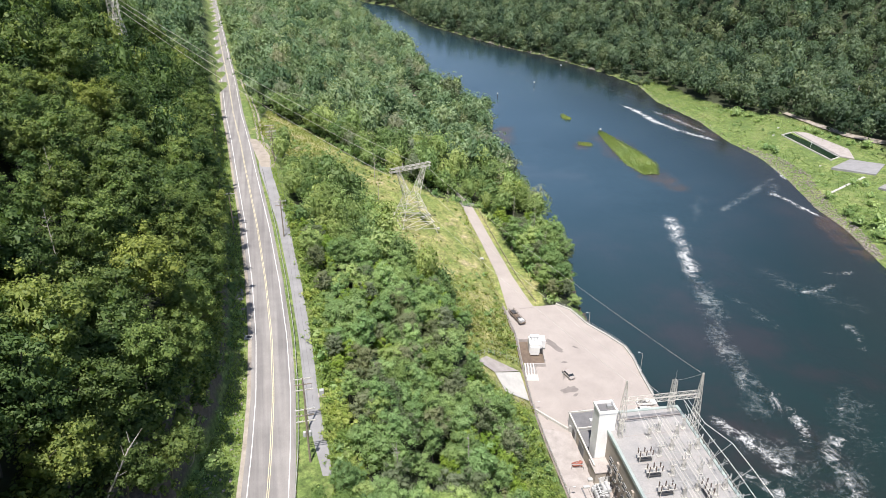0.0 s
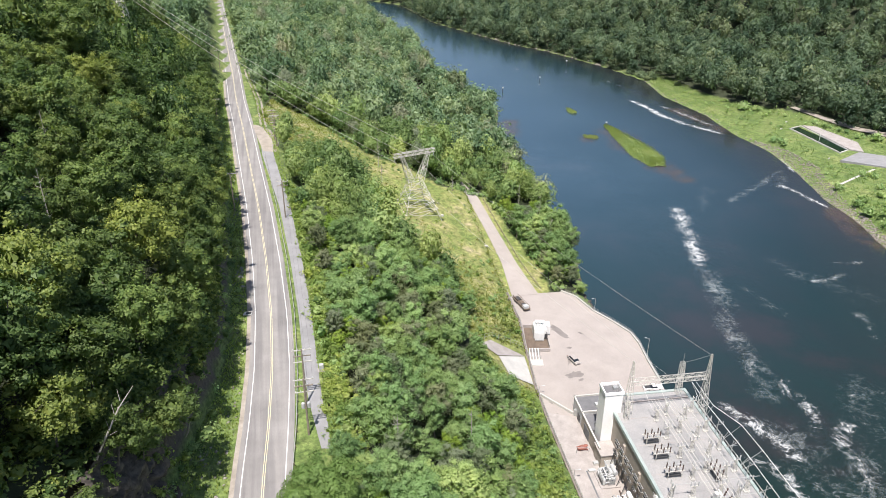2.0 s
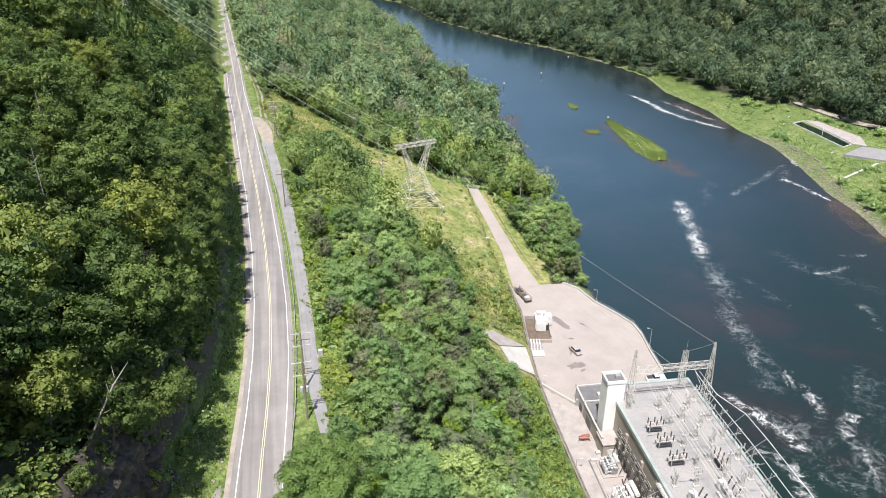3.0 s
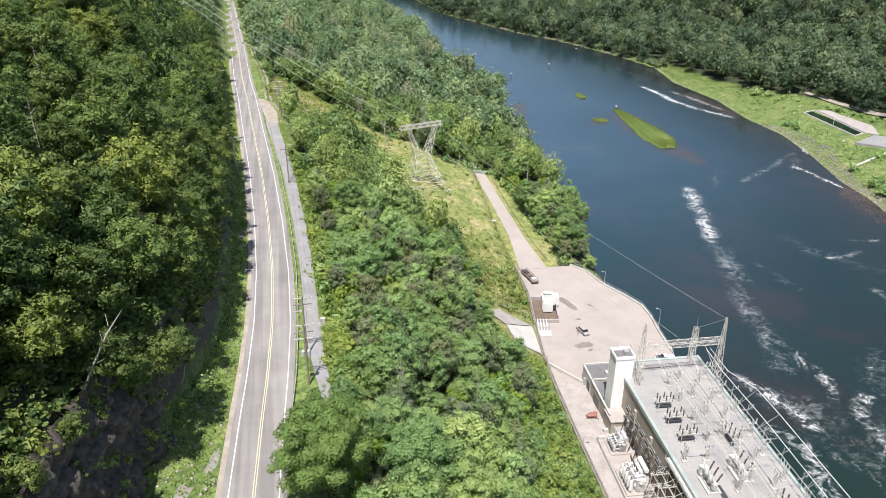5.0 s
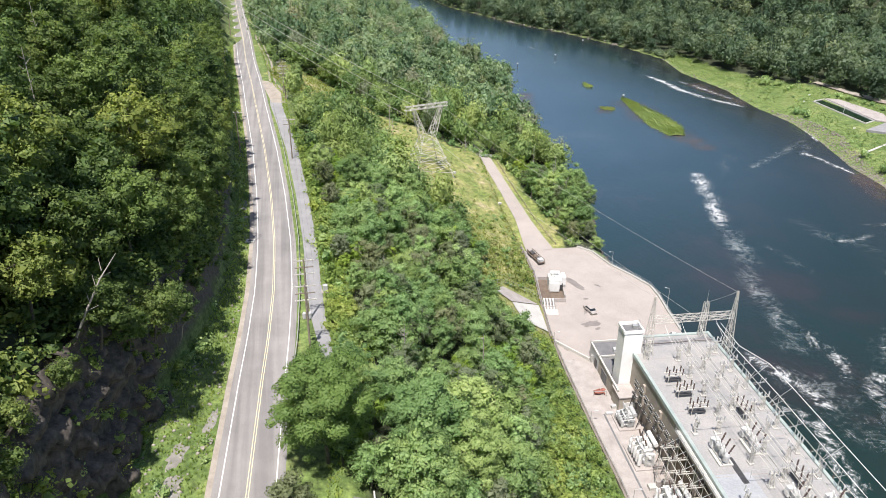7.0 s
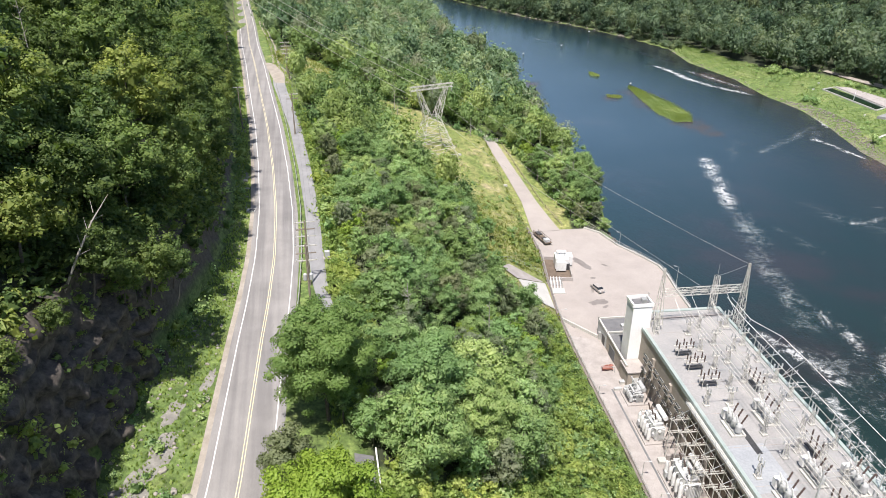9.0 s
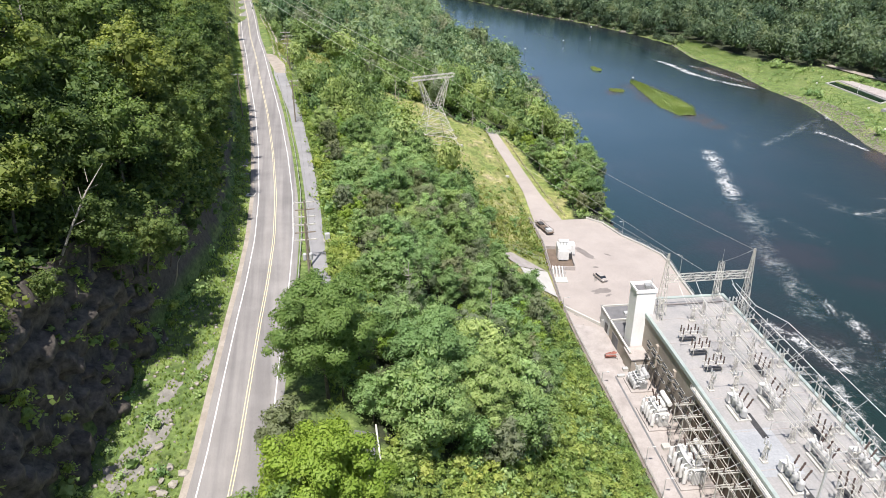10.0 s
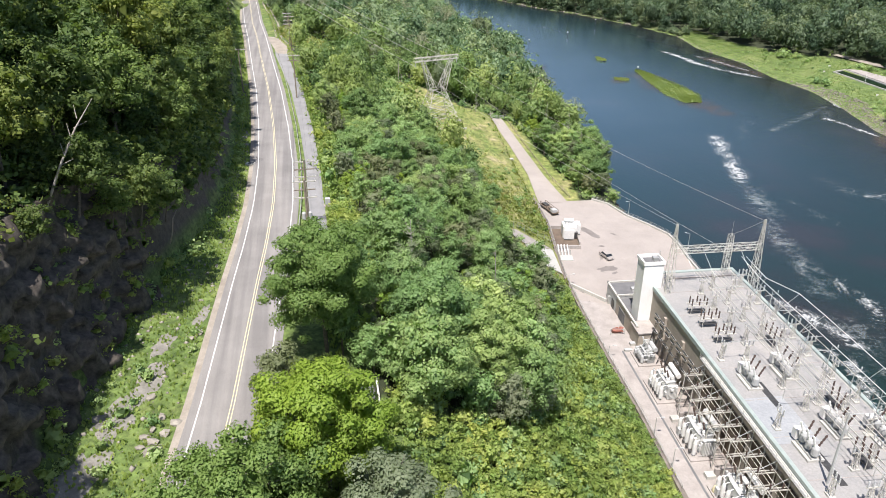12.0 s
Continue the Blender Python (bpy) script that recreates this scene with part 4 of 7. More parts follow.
def post_line(name, pts, posts, height, label, category, wires, mat, r=0.04, group=""):
    f = thing(name, Matrix.Identity(4), label, category, group)
    total = sum((Vector(b) - Vector(a)).length for a, b in zip(pts, pts[1:]))
    step = total / posts
    for k in range(posts + 1):
        s = k * step
        for a, b in zip(pts, pts[1:]):
            L = (Vector(b) - Vector(a)).length
            if s <= L + 1e-4:
                p = Vector(a).lerp(Vector(b), s / L)
                part("post", Geo().tube(p, p + Vector((0, 0, height)), r, n=5), mat, f)
                break
            s -= L
    for h in wires:
        part("rail", Geo().path([Vector(p) + Vector((0, 0, h)) for p in pts], r * 0.8, 4), mat, f)
    return f


wall_top = [(yard_x(y) - 0.1, y, LOT_Z + 1.8) for y in (85.2, 104.7, 120.6, 140.4, 156.6, 172, 190, 208.4)]
post_line("chain_link_fence", wall_top, 40, 1.2, "thin grey chain-link fence on the retaining wall", "fence", (0.6, 1.15), STEEL)
kerb_pts = [(x, y, LOT_Z) for x, y in YARD[1:9]]
kerb = Geo()
for a, b in zip(kerb_pts, kerb_pts[1:]):
    p, q = Vector(a), Vector(b)
    m, d = (p + q) / 2, q - p
    kerb.box((m.x, m.y, LOT_Z + 0.3), (0.5, d.length + 0.1, 0.7), math.degrees(math.atan2(d.y, d.x)) - 90)
structure("yard_parapet", kerb, CONCRETE_PALE, "low pale concrete parapet along the river edge of the yard", "parapet")
post_line("yard_railing", [(x, y, z + 0.6) for x, y, z in kerb_pts], 34, 0.9, "thin steel railing above the river", "railing", (0.45, 0.88), STEEL)

# sloping concrete apron west of the yard
def draped(name, poly, n, lift, mat, label, category, smooth=False):
    """A four-sided sheet laid over the ground, poly: its four corners in turn."""
    a, b, c, d = [Vector((x, y)) for x, y in poly]
    g = Geo()
    for j in range(n + 1):
        for i in range(n + 1):
            p = a.lerp(b, i / n).lerp(d.lerp(c, i / n), j / n)
            g.v.append((p.x, p.y, ground_z(p.x, p.y) + lift))
    for j in range(n):
        for i in range(n):
            k = j * (n + 1) + i
            g.f.append((k, k + 1, k + n + 2, k + n + 1))
    return structure(name, g, mat, label, category)


draped("slope_apron", [(17.2, 154.4), (24.0, 156.2), (22.6, 169.0), (14.6, 161.6)], 8, 0.4, CONCRETE_PALE, "pale concrete apron on the slope above the yard", "apron")
draped("slope_gutter", [(9.6, 163.4), (14.4, 161.8), (22.4, 169.2), (12.6, 168.4)], 6, 0.4, CONCRETE, "grey stained concrete gutter on the slope", "gutter")
post_line("slope_fence", [(8.5, 163.5, ground_z(8.5, 163.5)), (13, 170.5, ground_z(13, 170.5)), (22.6, 173.5, ground_z(22.6, 173.5))], 9, 2.0, "chain-link fence round the concrete apron", "fence", (1.0, 1.95), STEEL, 0.035)
post_line("slope_fence", [(24.0, 155, LOT_Z), (20.0, 152.5, ground_z(20, 152.5)), (14.5, 155.5, ground_z(14.5, 155.5))], 7, 2.0, "chain-link fence round the concrete apron", "fence", (1.0, 1.95), STEEL, 0.035)

low = thing("flood_barrier", Matrix.Identity(4), "low white concrete barrier across the yard", "barrier")
p, q = Vector((25.6, 155.0, 0)), Vector((33.4, 147.0, 0))
d = q - p
part("wall", Geo().box(((p.x + q.x) / 2, (p.y + q.y) / 2, LOT_Z + 0.45), (d.length, 0.4, 0.9), math.degrees(math.atan2(d.y, d.x))), CONCRETE_PALE, low, bevel=0.04)
part("gate_post", Geo().box((33.9, 146.6, LOT_Z + 1.0), (0.7, 0.7, 2.0)), STEEL, low)
slab("yard_slab", [(25.8, 148), (33.5, 146), (36.6, 128.5), (41.5, 98), (44, 70), (37.5, 70), (33.2, 104), (30.8, 121), (27.6, 141)], LOT_Z, LOT_Z + 0.09, CONCRETE, "stained concrete strip beside the station", "slab")
slab("yard_drain", [at(-7.4, -12)[:2], at(-7.0, -12)[:2], at(-7.0, -76)[:2], at(-7.4, -76)[:2]], LOT_Z, LOT_Z + 0.12, ROOF_DARK, "dark drain line along the yard", "drain")


def blotch(cx, cy, rx, ry, rz, seed, mat, z, label):
    r = random.Random(seed)
    pts = []
    for k in range(22):
        a = 2 * math.pi * k / 22
        s = r.uniform(0.65, 1.15)
        x, y = rx * s * math.cos(a), ry * s * math.sin(a)
        c, n = math.cos(radians(rz)), math.sin(radians(rz))
        pts.append((cx + x * c - y * n, cy + x * n + y * c))
    return slab("damp_patch", pts, z - 0.01, z, mat, label, "stain")


for k, (x, y, rx, ry, rz) in enumerate(((35.2, 187.0, 5.2, 1.3, -58), (37.2, 178.0, 0.9, 0.6, 0), (36.2, 171.5, 2.4, 0.5, 80), (36.6, 164.5, 2.8, 1.5, 20), (42.0, 186.0, 1.2, 0.4, -40), (28.4, 152.5, 0.7, 1.2, 0), (29.4, 145.5, 1.0, 1.9, 0), (38.0, 162.0, 1.2, 0.5, 40))):
    blotch(x, y, rx, ry, rz, 60 + k, WET_STAIN, LOT_Z + 0.066, "dark damp patch on the pale yard")

# the spare transformer in its pit
pit = thing("oil_pit", pose(27.6, 182.5, LOT_Z + 0.05), "brown-lined oil pit with low pale walls", "pit")
part("floor", Geo().box((0, 0, 0.04), (7.2, 13.0, 0.08)), PIT_BROWN, pit)
for x, y, sx, sy in ((-3.6, 0, 0.35, 13.2), (3.6, 1.0, 0.35, 11.2), (0, 6.6, 7.5, 0.35), (0.4, -6.6, 6.4, 0.35)):
    part("wall", Geo().box((x, y, 0.55), (sx, sy, 1.1)), CONCRETE, pit, bevel=0.03)
unit = thing("transformer", pose(28.6, 184.6, LOT_Z + 0.13), "white spare transformer with louvred radiators standing in the pit", "transformer")
part("tank", Geo().box((0.2, 0, 1.9), (3.8, 4.4, 3.4)), PAINT_WHITE, unit, bevel=0.08)
for k in range(7):
    part("radiator", Geo().box((-0.1, -2.5 - 0.16 * k, 1.7), (2.8 - 0.1 * (k % 2), 0.06, 2.6)), PAINT_WHITE, unit)
part("side_radiator", Geo().box((2.9, 1.6, 1.9), (1.3, 3.0, 2.8)), PAINT_WHITE, unit, bevel=0.05)
part("conservator", Geo().tube((-1.2, 1.2, 4.3), (1.6, 1.2, 4.3), 0.5, n=12), PAINT_WHITE, unit)
part("cabinet", Geo().box((2.0, -1.8, 1.1), (0.9, 1.2, 1.8)), DARK, unit)
for x in (-0.9, 0.0, 0.9):
    part("bushing", insulator(Geo(), (x, -0.4, 3.6), 1.3, 0.17), PAINT_GREY, unit)
rail_rack = thing("pipe_rack", pose(25.6, 171.6, LOT_Z + 0.05), "rack of white vertical pipes on a pale slab", "pipe rack")
part("slab", Geo().box((0, -1.6, 0.12), (5.4, 3.0, 0.24)), CONCRETE_PALE, rail_rack, bevel=0.05)
part("rail", Geo().beam((-2.2, 0, 1.1), (2.2, 0, 1.1), 0.12).beam((-2.2, 2.4, 1.1), (2.2, 2.4, 1.1), 0.12), STEEL, rail_rack)
for k in range(5):
    part("pipe", Geo().tube((-1.7 + 0.85 * k, -1.2, 0.3), (-1.7 + 0.85 * k, 3.6, 1.6), 0.17, n=8), PAINT_WHITE, rail_rack)
for x in (-2.2, 2.2):
    part("post", Geo().tube((x, 0, 0), (x, 0, 1.8), 0.09, n=6).tube((x, 2.4, 0), (x, 2.4, 1.8), 0.09, n=6), STEEL, rail_rack)


# ---------------------------------------------------------------- vehicles
def car(label, paint, L=4.6, W=1.8, pickup=False):
    t = thing("car" if not pickup else "pickup_truck", Matrix.Identity(4), label, "car" if not pickup else "pickup truck")
    side = [(-0.5, 0.35), (-0.5, 0.75), (-0.47, 0.9), (-0.2, 0.97), (0.33, 0.97), (0.46, 0.92), (0.5, 0.7), (0.5, 0.35)]
    g = Geo()
    n = len(side)
    a = [(s * W * 0.5, y * L, z) for s in (-1, 1) for y, z in side]
    g.add(a, [tuple(range(n)), tuple(range(2 * n - 1, n - 1, -1))] + [(k, n + k, n + (k + 1) % n, (k + 1) % n) for k in range(n)])
    part("body", g, paint, t, bevel=0.06)
    y0, y1 = (-0.14, 0.12) if pickup else (-0.26, 0.3)
    cab = Geo()
    w = W * 0.5
    cab.add([(s * w * k, y * L, z) for y, z, k in ((y0 - 0.06, 0.95, 0.94), (y0 + 0.05, 1.42, 0.8), (y1 - 0.05, 1.42, 0.8), (y1 + 0.05, 0.95, 0.94)) for s in (-1, 1)],
            [(0, 1, 3, 2), (2, 3, 5, 4), (4, 5, 7, 6), (0, 2, 4, 6), (1, 7, 5, 3)])
    part("window", cab, GLASS, t, "dark tinted glass")
    part("cab_roof", Geo().box((0, (y0 + y1) / 2 * L, 1.45), (W * 0.78, (y1 - y0 - 0.08) * L, 0.06)), paint, t, bevel=0.02)
    if pickup:
        part("bed", Geo().box((0, 0.31 * L, 0.99), (W * 0.8, 0.3 * L, 0.05)), DARK, t)
    for x in (-1, 1):
        for y in (-0.31, 0.31):
            wheel = part("wheel", Geo().tube((x * (w - 0.2), y * L, 0.33), (x * (w + 0.02), y * L, 0.33), 0.33, n=14), DARK, t)
            part("rim", Geo().tube((x * (w + 0.02), y * L, 0.33), (x * (w + 0.03), y * L, 0.33), 0.2, n=10), STEEL, wheel)
        part("headlight", Geo().box((x * w * 0.72, -0.5 * L, 0.68), (0.32, 0.06, 0.16)), PAINT_WHITE, t)
        part("tail_light", Geo().box((x * w * 0.78, 0.5 * L, 0.75), (0.26, 0.05, 0.16)), RUST, t)
    return t


car("grey saloon car parked on the pale yard", CONCRETE).matrix_basis = pose(37.4, 171.0, LOT_Z + 0.06, 0, 0, 24)
car("white pickup truck parked behind the station roof", PAINT_WHITE, 5.4, 1.95, True).matrix_basis = pose(57.2, 158.0, LOT_Z + 0.06, 0, 0, 96)
car("white car parked behind the station roof", PAINT_WHITE).matrix_basis = pose(55.6, 154.6, LOT_Z + 0.06, 0, 0, 100)
car("dark car parked beside the annex", DARK).matrix_basis = pose(38.4, 152.9, LOT_Z + 0.06, 0, 0, 98)
trailer = thing("equipment_trailer", pose(25.0, 203.0, LOT_Z + 0.06, 0, 0, 22), "dark loaded equipment trailer parked by the wall", "trailer")
part("deck", Geo().box((0, 0, 0.8), (2.2, 9.0, 0.25)), PIT_BROWN, trailer, bevel=0.03)
part("load", Geo().box((0, 2.6, 1.15), (1.5, 2.2, 0.5)).box((0.1, -1.6, 1.1), (1.3, 1.6, 0.4)), DARK, trailer, bevel=0.06)
for x in (-0.9, 0.9):
    part("side_rail", Geo().beam((x, -4.4, 1.7), (x, 4.4, 1.7), 0.1), PIT_BROWN, trailer)
    for k in range(7):
        part("stake", Geo().beam((x, -4.2 + 1.4 * k, 0.9), (x, -4.2 + 1.4 * k, 1.7), 0.08), PIT_BROWN, trailer)
part("load", Geo().box((-0.2, -3.4, 1.4), (1.7, 1.6, 0.9)), PAINT_GREY, trailer, "grey machine part", bevel=0.06)
for y in (1.6, 2.7, -3.6):
    for x in (-1.0, 1.0):
        part("wheel", Geo().tube((x - 0.13, y, 0.42), (x + 0.13, y, 0.42), 0.42, n=12), DARK, trailer)


def lamp_post(h, label):
    t = thing("lamp_post", Matrix.Identity(4), label, "lamp post", "lamp posts in the yard")
    part("base", Geo().lathe((0, 0, 0), [(0.3, 0), (0.3, 0.25), (0.14, 0.4)], 10), CONCRETE_PALE, t)
    part("pole", Geo().tube((0, 0, 0.3), (0, 0, h), 0.09, 0.05, 8), STEEL, t)
    part("arm", Geo().tube((0, 0, h - 0.05), (0.9, 0, h + 0.15), 0.04, n=6), STEEL, t)
    part("lamp", Geo().box((1.1, 0, h + 0.13), (0.6, 0.3, 0.14)), PAINT_GREY, t, bevel=0.03)
    return t


for x, y, h, rz in ((59.6, 174.0, 6.0, 160), (48.6, 199.0, 5.0, 200), (29.9, 123.5, 3.2, 0), (33.9, 99.3, 4.5, 0), (35.2, 91.6, 4.5, 0), (25.4, 155.2, 3.0, 0)):
    lamp_post(h, "slim steel lamp post on the yard edge").matrix_basis = pose(x, y, LOT_Z + 0.05, 0, 0, rz)

# ---------------------------------------------------------------- access road, turnout and tracks
def ribbon(name, left, right, n, lift, mat, label, category):
    """A road laid over the ground between two broken lines with as many points."""
    L, R = [], []
    for line, out in ((left, L), (right, R)):
        for (ax, ay), (bx, by) in zip(line, line[1:]):
            out += [(ax + (bx - ax) * k / n, ay + (by - ay) * k / n) for k in range(n)]
        out.append(line[-1])
    g = Geo()
    for a, b in zip(L, R):
        for s in (0, 0.33, 0.67, 1):
            x, y = a[0] + (b[0] - a[0]) * s, a[1] + (b[1] - a[1]) * s
            g.v.append((x, y, ground_z(x, y) + lift))
    for k in range(len(L) - 1):
        for j in range(3):
            g.f.append((4 * k + j, 4 * k + j + 1, 4 * k + j + 5, 4 * k + j + 4))
    return structure(name, g, mat, label, category)


ribbon("access_road", [(22.4, 208.6), (20.2, 230.6), (15.1, 256), (8.6, 284), (3.0, 300)], [(31.6, 210.4), (25.8, 231), (19.9, 256.7), (13.4, 286), (7.0, 303)], 8, 0.22, LOT, "pale gravel access road to the yard", "access road")
post_line("cable_fence", [(32.6, 214, ground_z(32.6, 214)), (27.4, 231, ground_z(27.4, 231)), (21.4, 257, ground_z(21.4, 257)), (15.2, 286, ground_z(15.2, 286))], 26, 1.1, "dark post and cable fence beside the access road", "fence", (0.55, 1.05), POLEWOOD, 0.07)
gate = thing("road_gate", pose(10.8, 286.5, ground_z(10.8, 286.5) + 0.2, 0, 0, 8), "pale steel gate across the access road", "gate")
for z in (0.3, 0.8, 1.3):
    part("rail", Geo().tube((-2.8, 0, z), (2.8, 0, z), 0.06, n=5), PAINT_GREY, gate)
for x in (-2.8, 0, 2.8):
    part("post", Geo().tube((x, 0, 0), (x, 0, 1.5), 0.09, n=6), PAINT_GREY, gate)
bench = thing("pipe_marker", pose(14.3, 238.6, ground_z(14.3, 238.6) + 0.02, 0, 0, 10), "small pale concrete valve box in the grass", "valve box")
part("box", Geo().box((0, 0, 0.3), (2.4, 0.9, 0.6)), CONCRETE_PALE, bench, bevel=0.04)
ribbon("turnout", [(-79.0, 277), (-72.0, 258), (-66.6, 244)], [(-71.0, 274), (-63.5, 256), (-61.8, 243)], 6, 0.09, GRAVEL, "pale gravel turnout beside the highway", "turnout")
for off in (0.0, 1.9):
    ribbon("wheel_track", [(-75.6 + off, 276), (-87.4 + off, 317), (-95.8 + off, 340.5), (-105.8 + off, 368.7), (-109.4 + off, 380)], [(-74.7 + off, 276), (-86.5 + off, 317), (-94.9 + off, 340.5), (-104.9 + off, 368.7), (-108.5 + off, 380)], 6, 0.12, GRAVEL, "pale dirt wheel track through grass", "track")
guard = thing("guard_rail", Matrix.Identity(4), "long galvanised steel guard rail between highway and lane", "guard rail")
gy = list(graded([(84, 244, 4)]))


def guard_x(y):
    return float(road_x(y) + np.interp(y, [84, 98, 114, 140, 193, 241], [4.6, 5.0, 5.05, 5.3, 5.5, 5.9]))


rail = Geo()
for a, b in zip(gy, gy[1:]):
    for z in (0.55, 0.72):
        rail.beam((guard_x(a), a, road_z(a) + z), (guard_x(b), b, road_z(b) + z), 0.11)
part("rail", rail, STEEL, guard)
for y in gy:
    part("post", Geo().box((guard_x(y) + 0.12, y, road_z(y) + 0.3), (0.16, 0.16, 0.8)), POLEWOOD, guard)
side_rail = thing("guard_rail", Matrix.Identity(4), "short white-painted rail beside a hidden drive", "guard rail")
rail_line = [Vector((-9.7 + 0.22 * k, 65.2 - k, ground_z(-9.7 + 0.22 * k, 65.2 - k))) for k in range(0, 10, 3)]
for h in (0.45, 0.95):
    part("rail", Geo().path([p + Vector((0, 0, h)) for p in rail_line], 0.09, 5), PAINT_WHITE, side_rail)
for p in rail_line:
    part("post", Geo().tube(p - Vector((0, 0, 0.3)), p + Vector((0, 0, 1.0)), 0.08, n=5), PAINT_WHITE, side_rail)
# darker than the other old asphalt: tree shade put into the drive's colour
ribbon("hidden_drive", [(-10.4, 55), (-12.2, 64.5)], [(-8.1, 55), (-9.9, 64.5)], 8, 0.3, ROOF_DARK, "old asphalt drive under the trees, coloured dark for their shade", "drive")
inlet = thing("drain_inlet", pose(-44.1, 134.0, road_z(134) - 0.1), "small concrete drain inlet beside the road", "drain")
part("box", Geo().box((0, 0, 0.1), (1.8, 1.4, 0.5)), CONCRETE_PALE, inlet, bevel=0.03)
part("grate", Geo().box((0.2, 0, 0.37), (1.1, 0.9, 0.05)), DARK, inlet)
box = thing("utility_cabinet", pose(-24.4, 113.8, road_z(114), 0, 0, 12), "pale utility cabinet beside the lane", "cabinet")
part("body", Geo().box((0, 0, 0.7), (0.9, 0.8, 1.4)), PAINT_GREY, box, bevel=0.04)
part("pad", Geo().box((0, 0, 0.05), (1.5, 1.3, 0.1)), CONCRETE, box)


# ---------------------------------------------------------------- utility poles and wires
def utility_pole(h, arms, rz, label, extra=False):
    t = thing("utility_pole", Matrix.Identity(4), label, "utility pole")
    part("pole", Geo().tube((0, 0, -0.5), (0, 0, h), 0.2, 0.13, 8), POLEWOOD, t)
    for k in range(arms):
        z = h - 0.4 - 1.25 * k
        part("crossarm", Geo().box((0, 0.16, z), (3.4 - 0.3 * (k % 2), 0.14, 0.16)), POLEWOOD if k % 2 else STEEL_PALE, t)
        for x in (-1.5, -0.6, 0.6, 1.5):
            part("insulator", insulator(Geo(), (x, 0.16, z + 0.08), 0.3, 0.07), PAINT_GREY, t)
    if extra:
        for x in (-0.45, 0.45):
            part("pole_transformer", Geo().lathe((x, 0.35, h - 6.4), [(0.26, 0), (0.32, 0.1), (0.32, 1.0), (0.2, 1.15)], 12), PAINT_GREY, t)
    part("guy_brace", Geo().tube((0, 0.1, h - 1.8), (0.9, 0.16, h - 0.5), 0.03, n=4), STEEL, t)
    return t


POLES = [(-23.6, 95.4, 12.0, 3, True), (-25.5, 103.8, 12.0, 3, False), (-46.5, 186.0, 11.5, 2, False), (-63.2, 251.0, 12.0, 4, True), (-65.4, 257.5, 12.0, 4, False), (-88.2, 263.5, 13.0, 1, False), (-62.2, 190.0, 12.0, 1, False), (-117.5, 366.0, 13.0, 1, False), (-101.0, 373.0, 11.0, 2, False)]
for x, y, h, arms, ex in POLES:
    utility_pole(h, arms, 0, "weathered wooden utility pole with crossarms and insulators", ex).matrix_basis = pose(x, y, ground_z(x, y), 0, 0, 14)


def wire(name, a, b, sag, r, mat, label, n=16):
    a, b = Vector(a), Vector(b)
    pts = []
    for k in range(n + 1):
        s = k / n
        p = a.lerp(b, s)
        p.z -= sag * 4 * s * (1 - s)
        pts.append(p)
    ob = tagged(part(name, Geo().path(pts, r, 4), mat), label, "wire")
    return ob


for dx in (-1.5, 0.6, 1.5):
    wire("power_wire", (-23.6 + dx, 95.5, road_z(95) + 11.7), (-25.5 + dx, 103.9, road_z(104) + 11.7), 0.15, 0.02, DARK, "thin dark distribution wire", 6)
    wire("power_wire", (-25.5 + dx, 103.9, road_z(104) + 11.7), (-46.5 + dx, 186.1, ground_z(-46.5, 186) + 11.2), 1.6, 0.02, DARK, "thin dark distribution wire")
    wire("power_wire", (-46.5 + dx, 186.1, ground_z(-46.5, 186) + 11.2), (-63.2 + dx, 251.1, ground_z(-63.2, 251) + 11.6), 1.2, 0.02, DARK, "thin dark distribution wire")


def pylon(base_z, h, w, label):
    """A lattice pylon with four splayed legs, a waist and a flat head with two arms."""
    t = thing("transmission_tower", Matrix.Identity(4), label, "transmission tower")
    waist = 0.56 * h
    feet = [Vector((sx * w, sy * w * 0.75, 0)) for sx, sy in ((-1, -1), (1, -1), (1, 1), (-1, 1))]
    neck = [Vector((sx * 2.3, sy * 1.6, waist)) for sx, sy in ((-1, -1), (1, -1), (1, 1), (-1, 1))]
    for j in range(4):
        part("leg", Geo().tube(feet[j] - Vector((0, 0, 2.5)), neck[j], 0.16, 0.12, 4), STEEL_PALE, t)
        part("footing", Geo().box(tuple(feet[j] + Vector((0, 0, 0.1))), (0.9, 0.9, 0.6)), CONCRETE_PALE, t)
        m = (j + 1) % 4
        for k in range(5):
            a, b = k / 5, (k + 1) / 5
            p0, p1, q0, q1 = feet[j].lerp(neck[j], a), feet[j].lerp(neck[j], b), feet[m].lerp(neck[m], a), feet[m].lerp(neck[m], b)
            for e0, e1 in ((p0, q1), (q0, p1), (p1, q1)):
                part("brace", Geo().tube(e0, e1, 0.08, n=3, cap=False), STEEL_PALE, t)
    for sx in (-1, 1):
        part("head_strut", lattice(Geo(), (sx * 2.0, 0, waist), (sx * 5.6, 0, h - 1.2), 2.4, 1.0, 5, 0.15), STEEL_PALE, t)
    part("head_beam", lattice(Geo(), (-8.8, 0, h - 0.7), (8.2, 0, h - 0.7), 1.3, 1.3, 12, 0.14), STEEL_PALE, t)
    for x in (-8.4, 0, 7.8):
        part("insulator_string", insulator(Geo(), (x, 0, h - 3.0), 1.7, 0.14), PAINT_GREY, t)
    for x in (-3.6, 3.6):
        part("peak", Geo().tube((x, 0.5, h), (x, 0, h + 1.4), 0.05, n=3).tube((x, -0.5, h), (x, 0, h + 1.4), 0.05, n=3), STEEL_PALE, t)
    return t


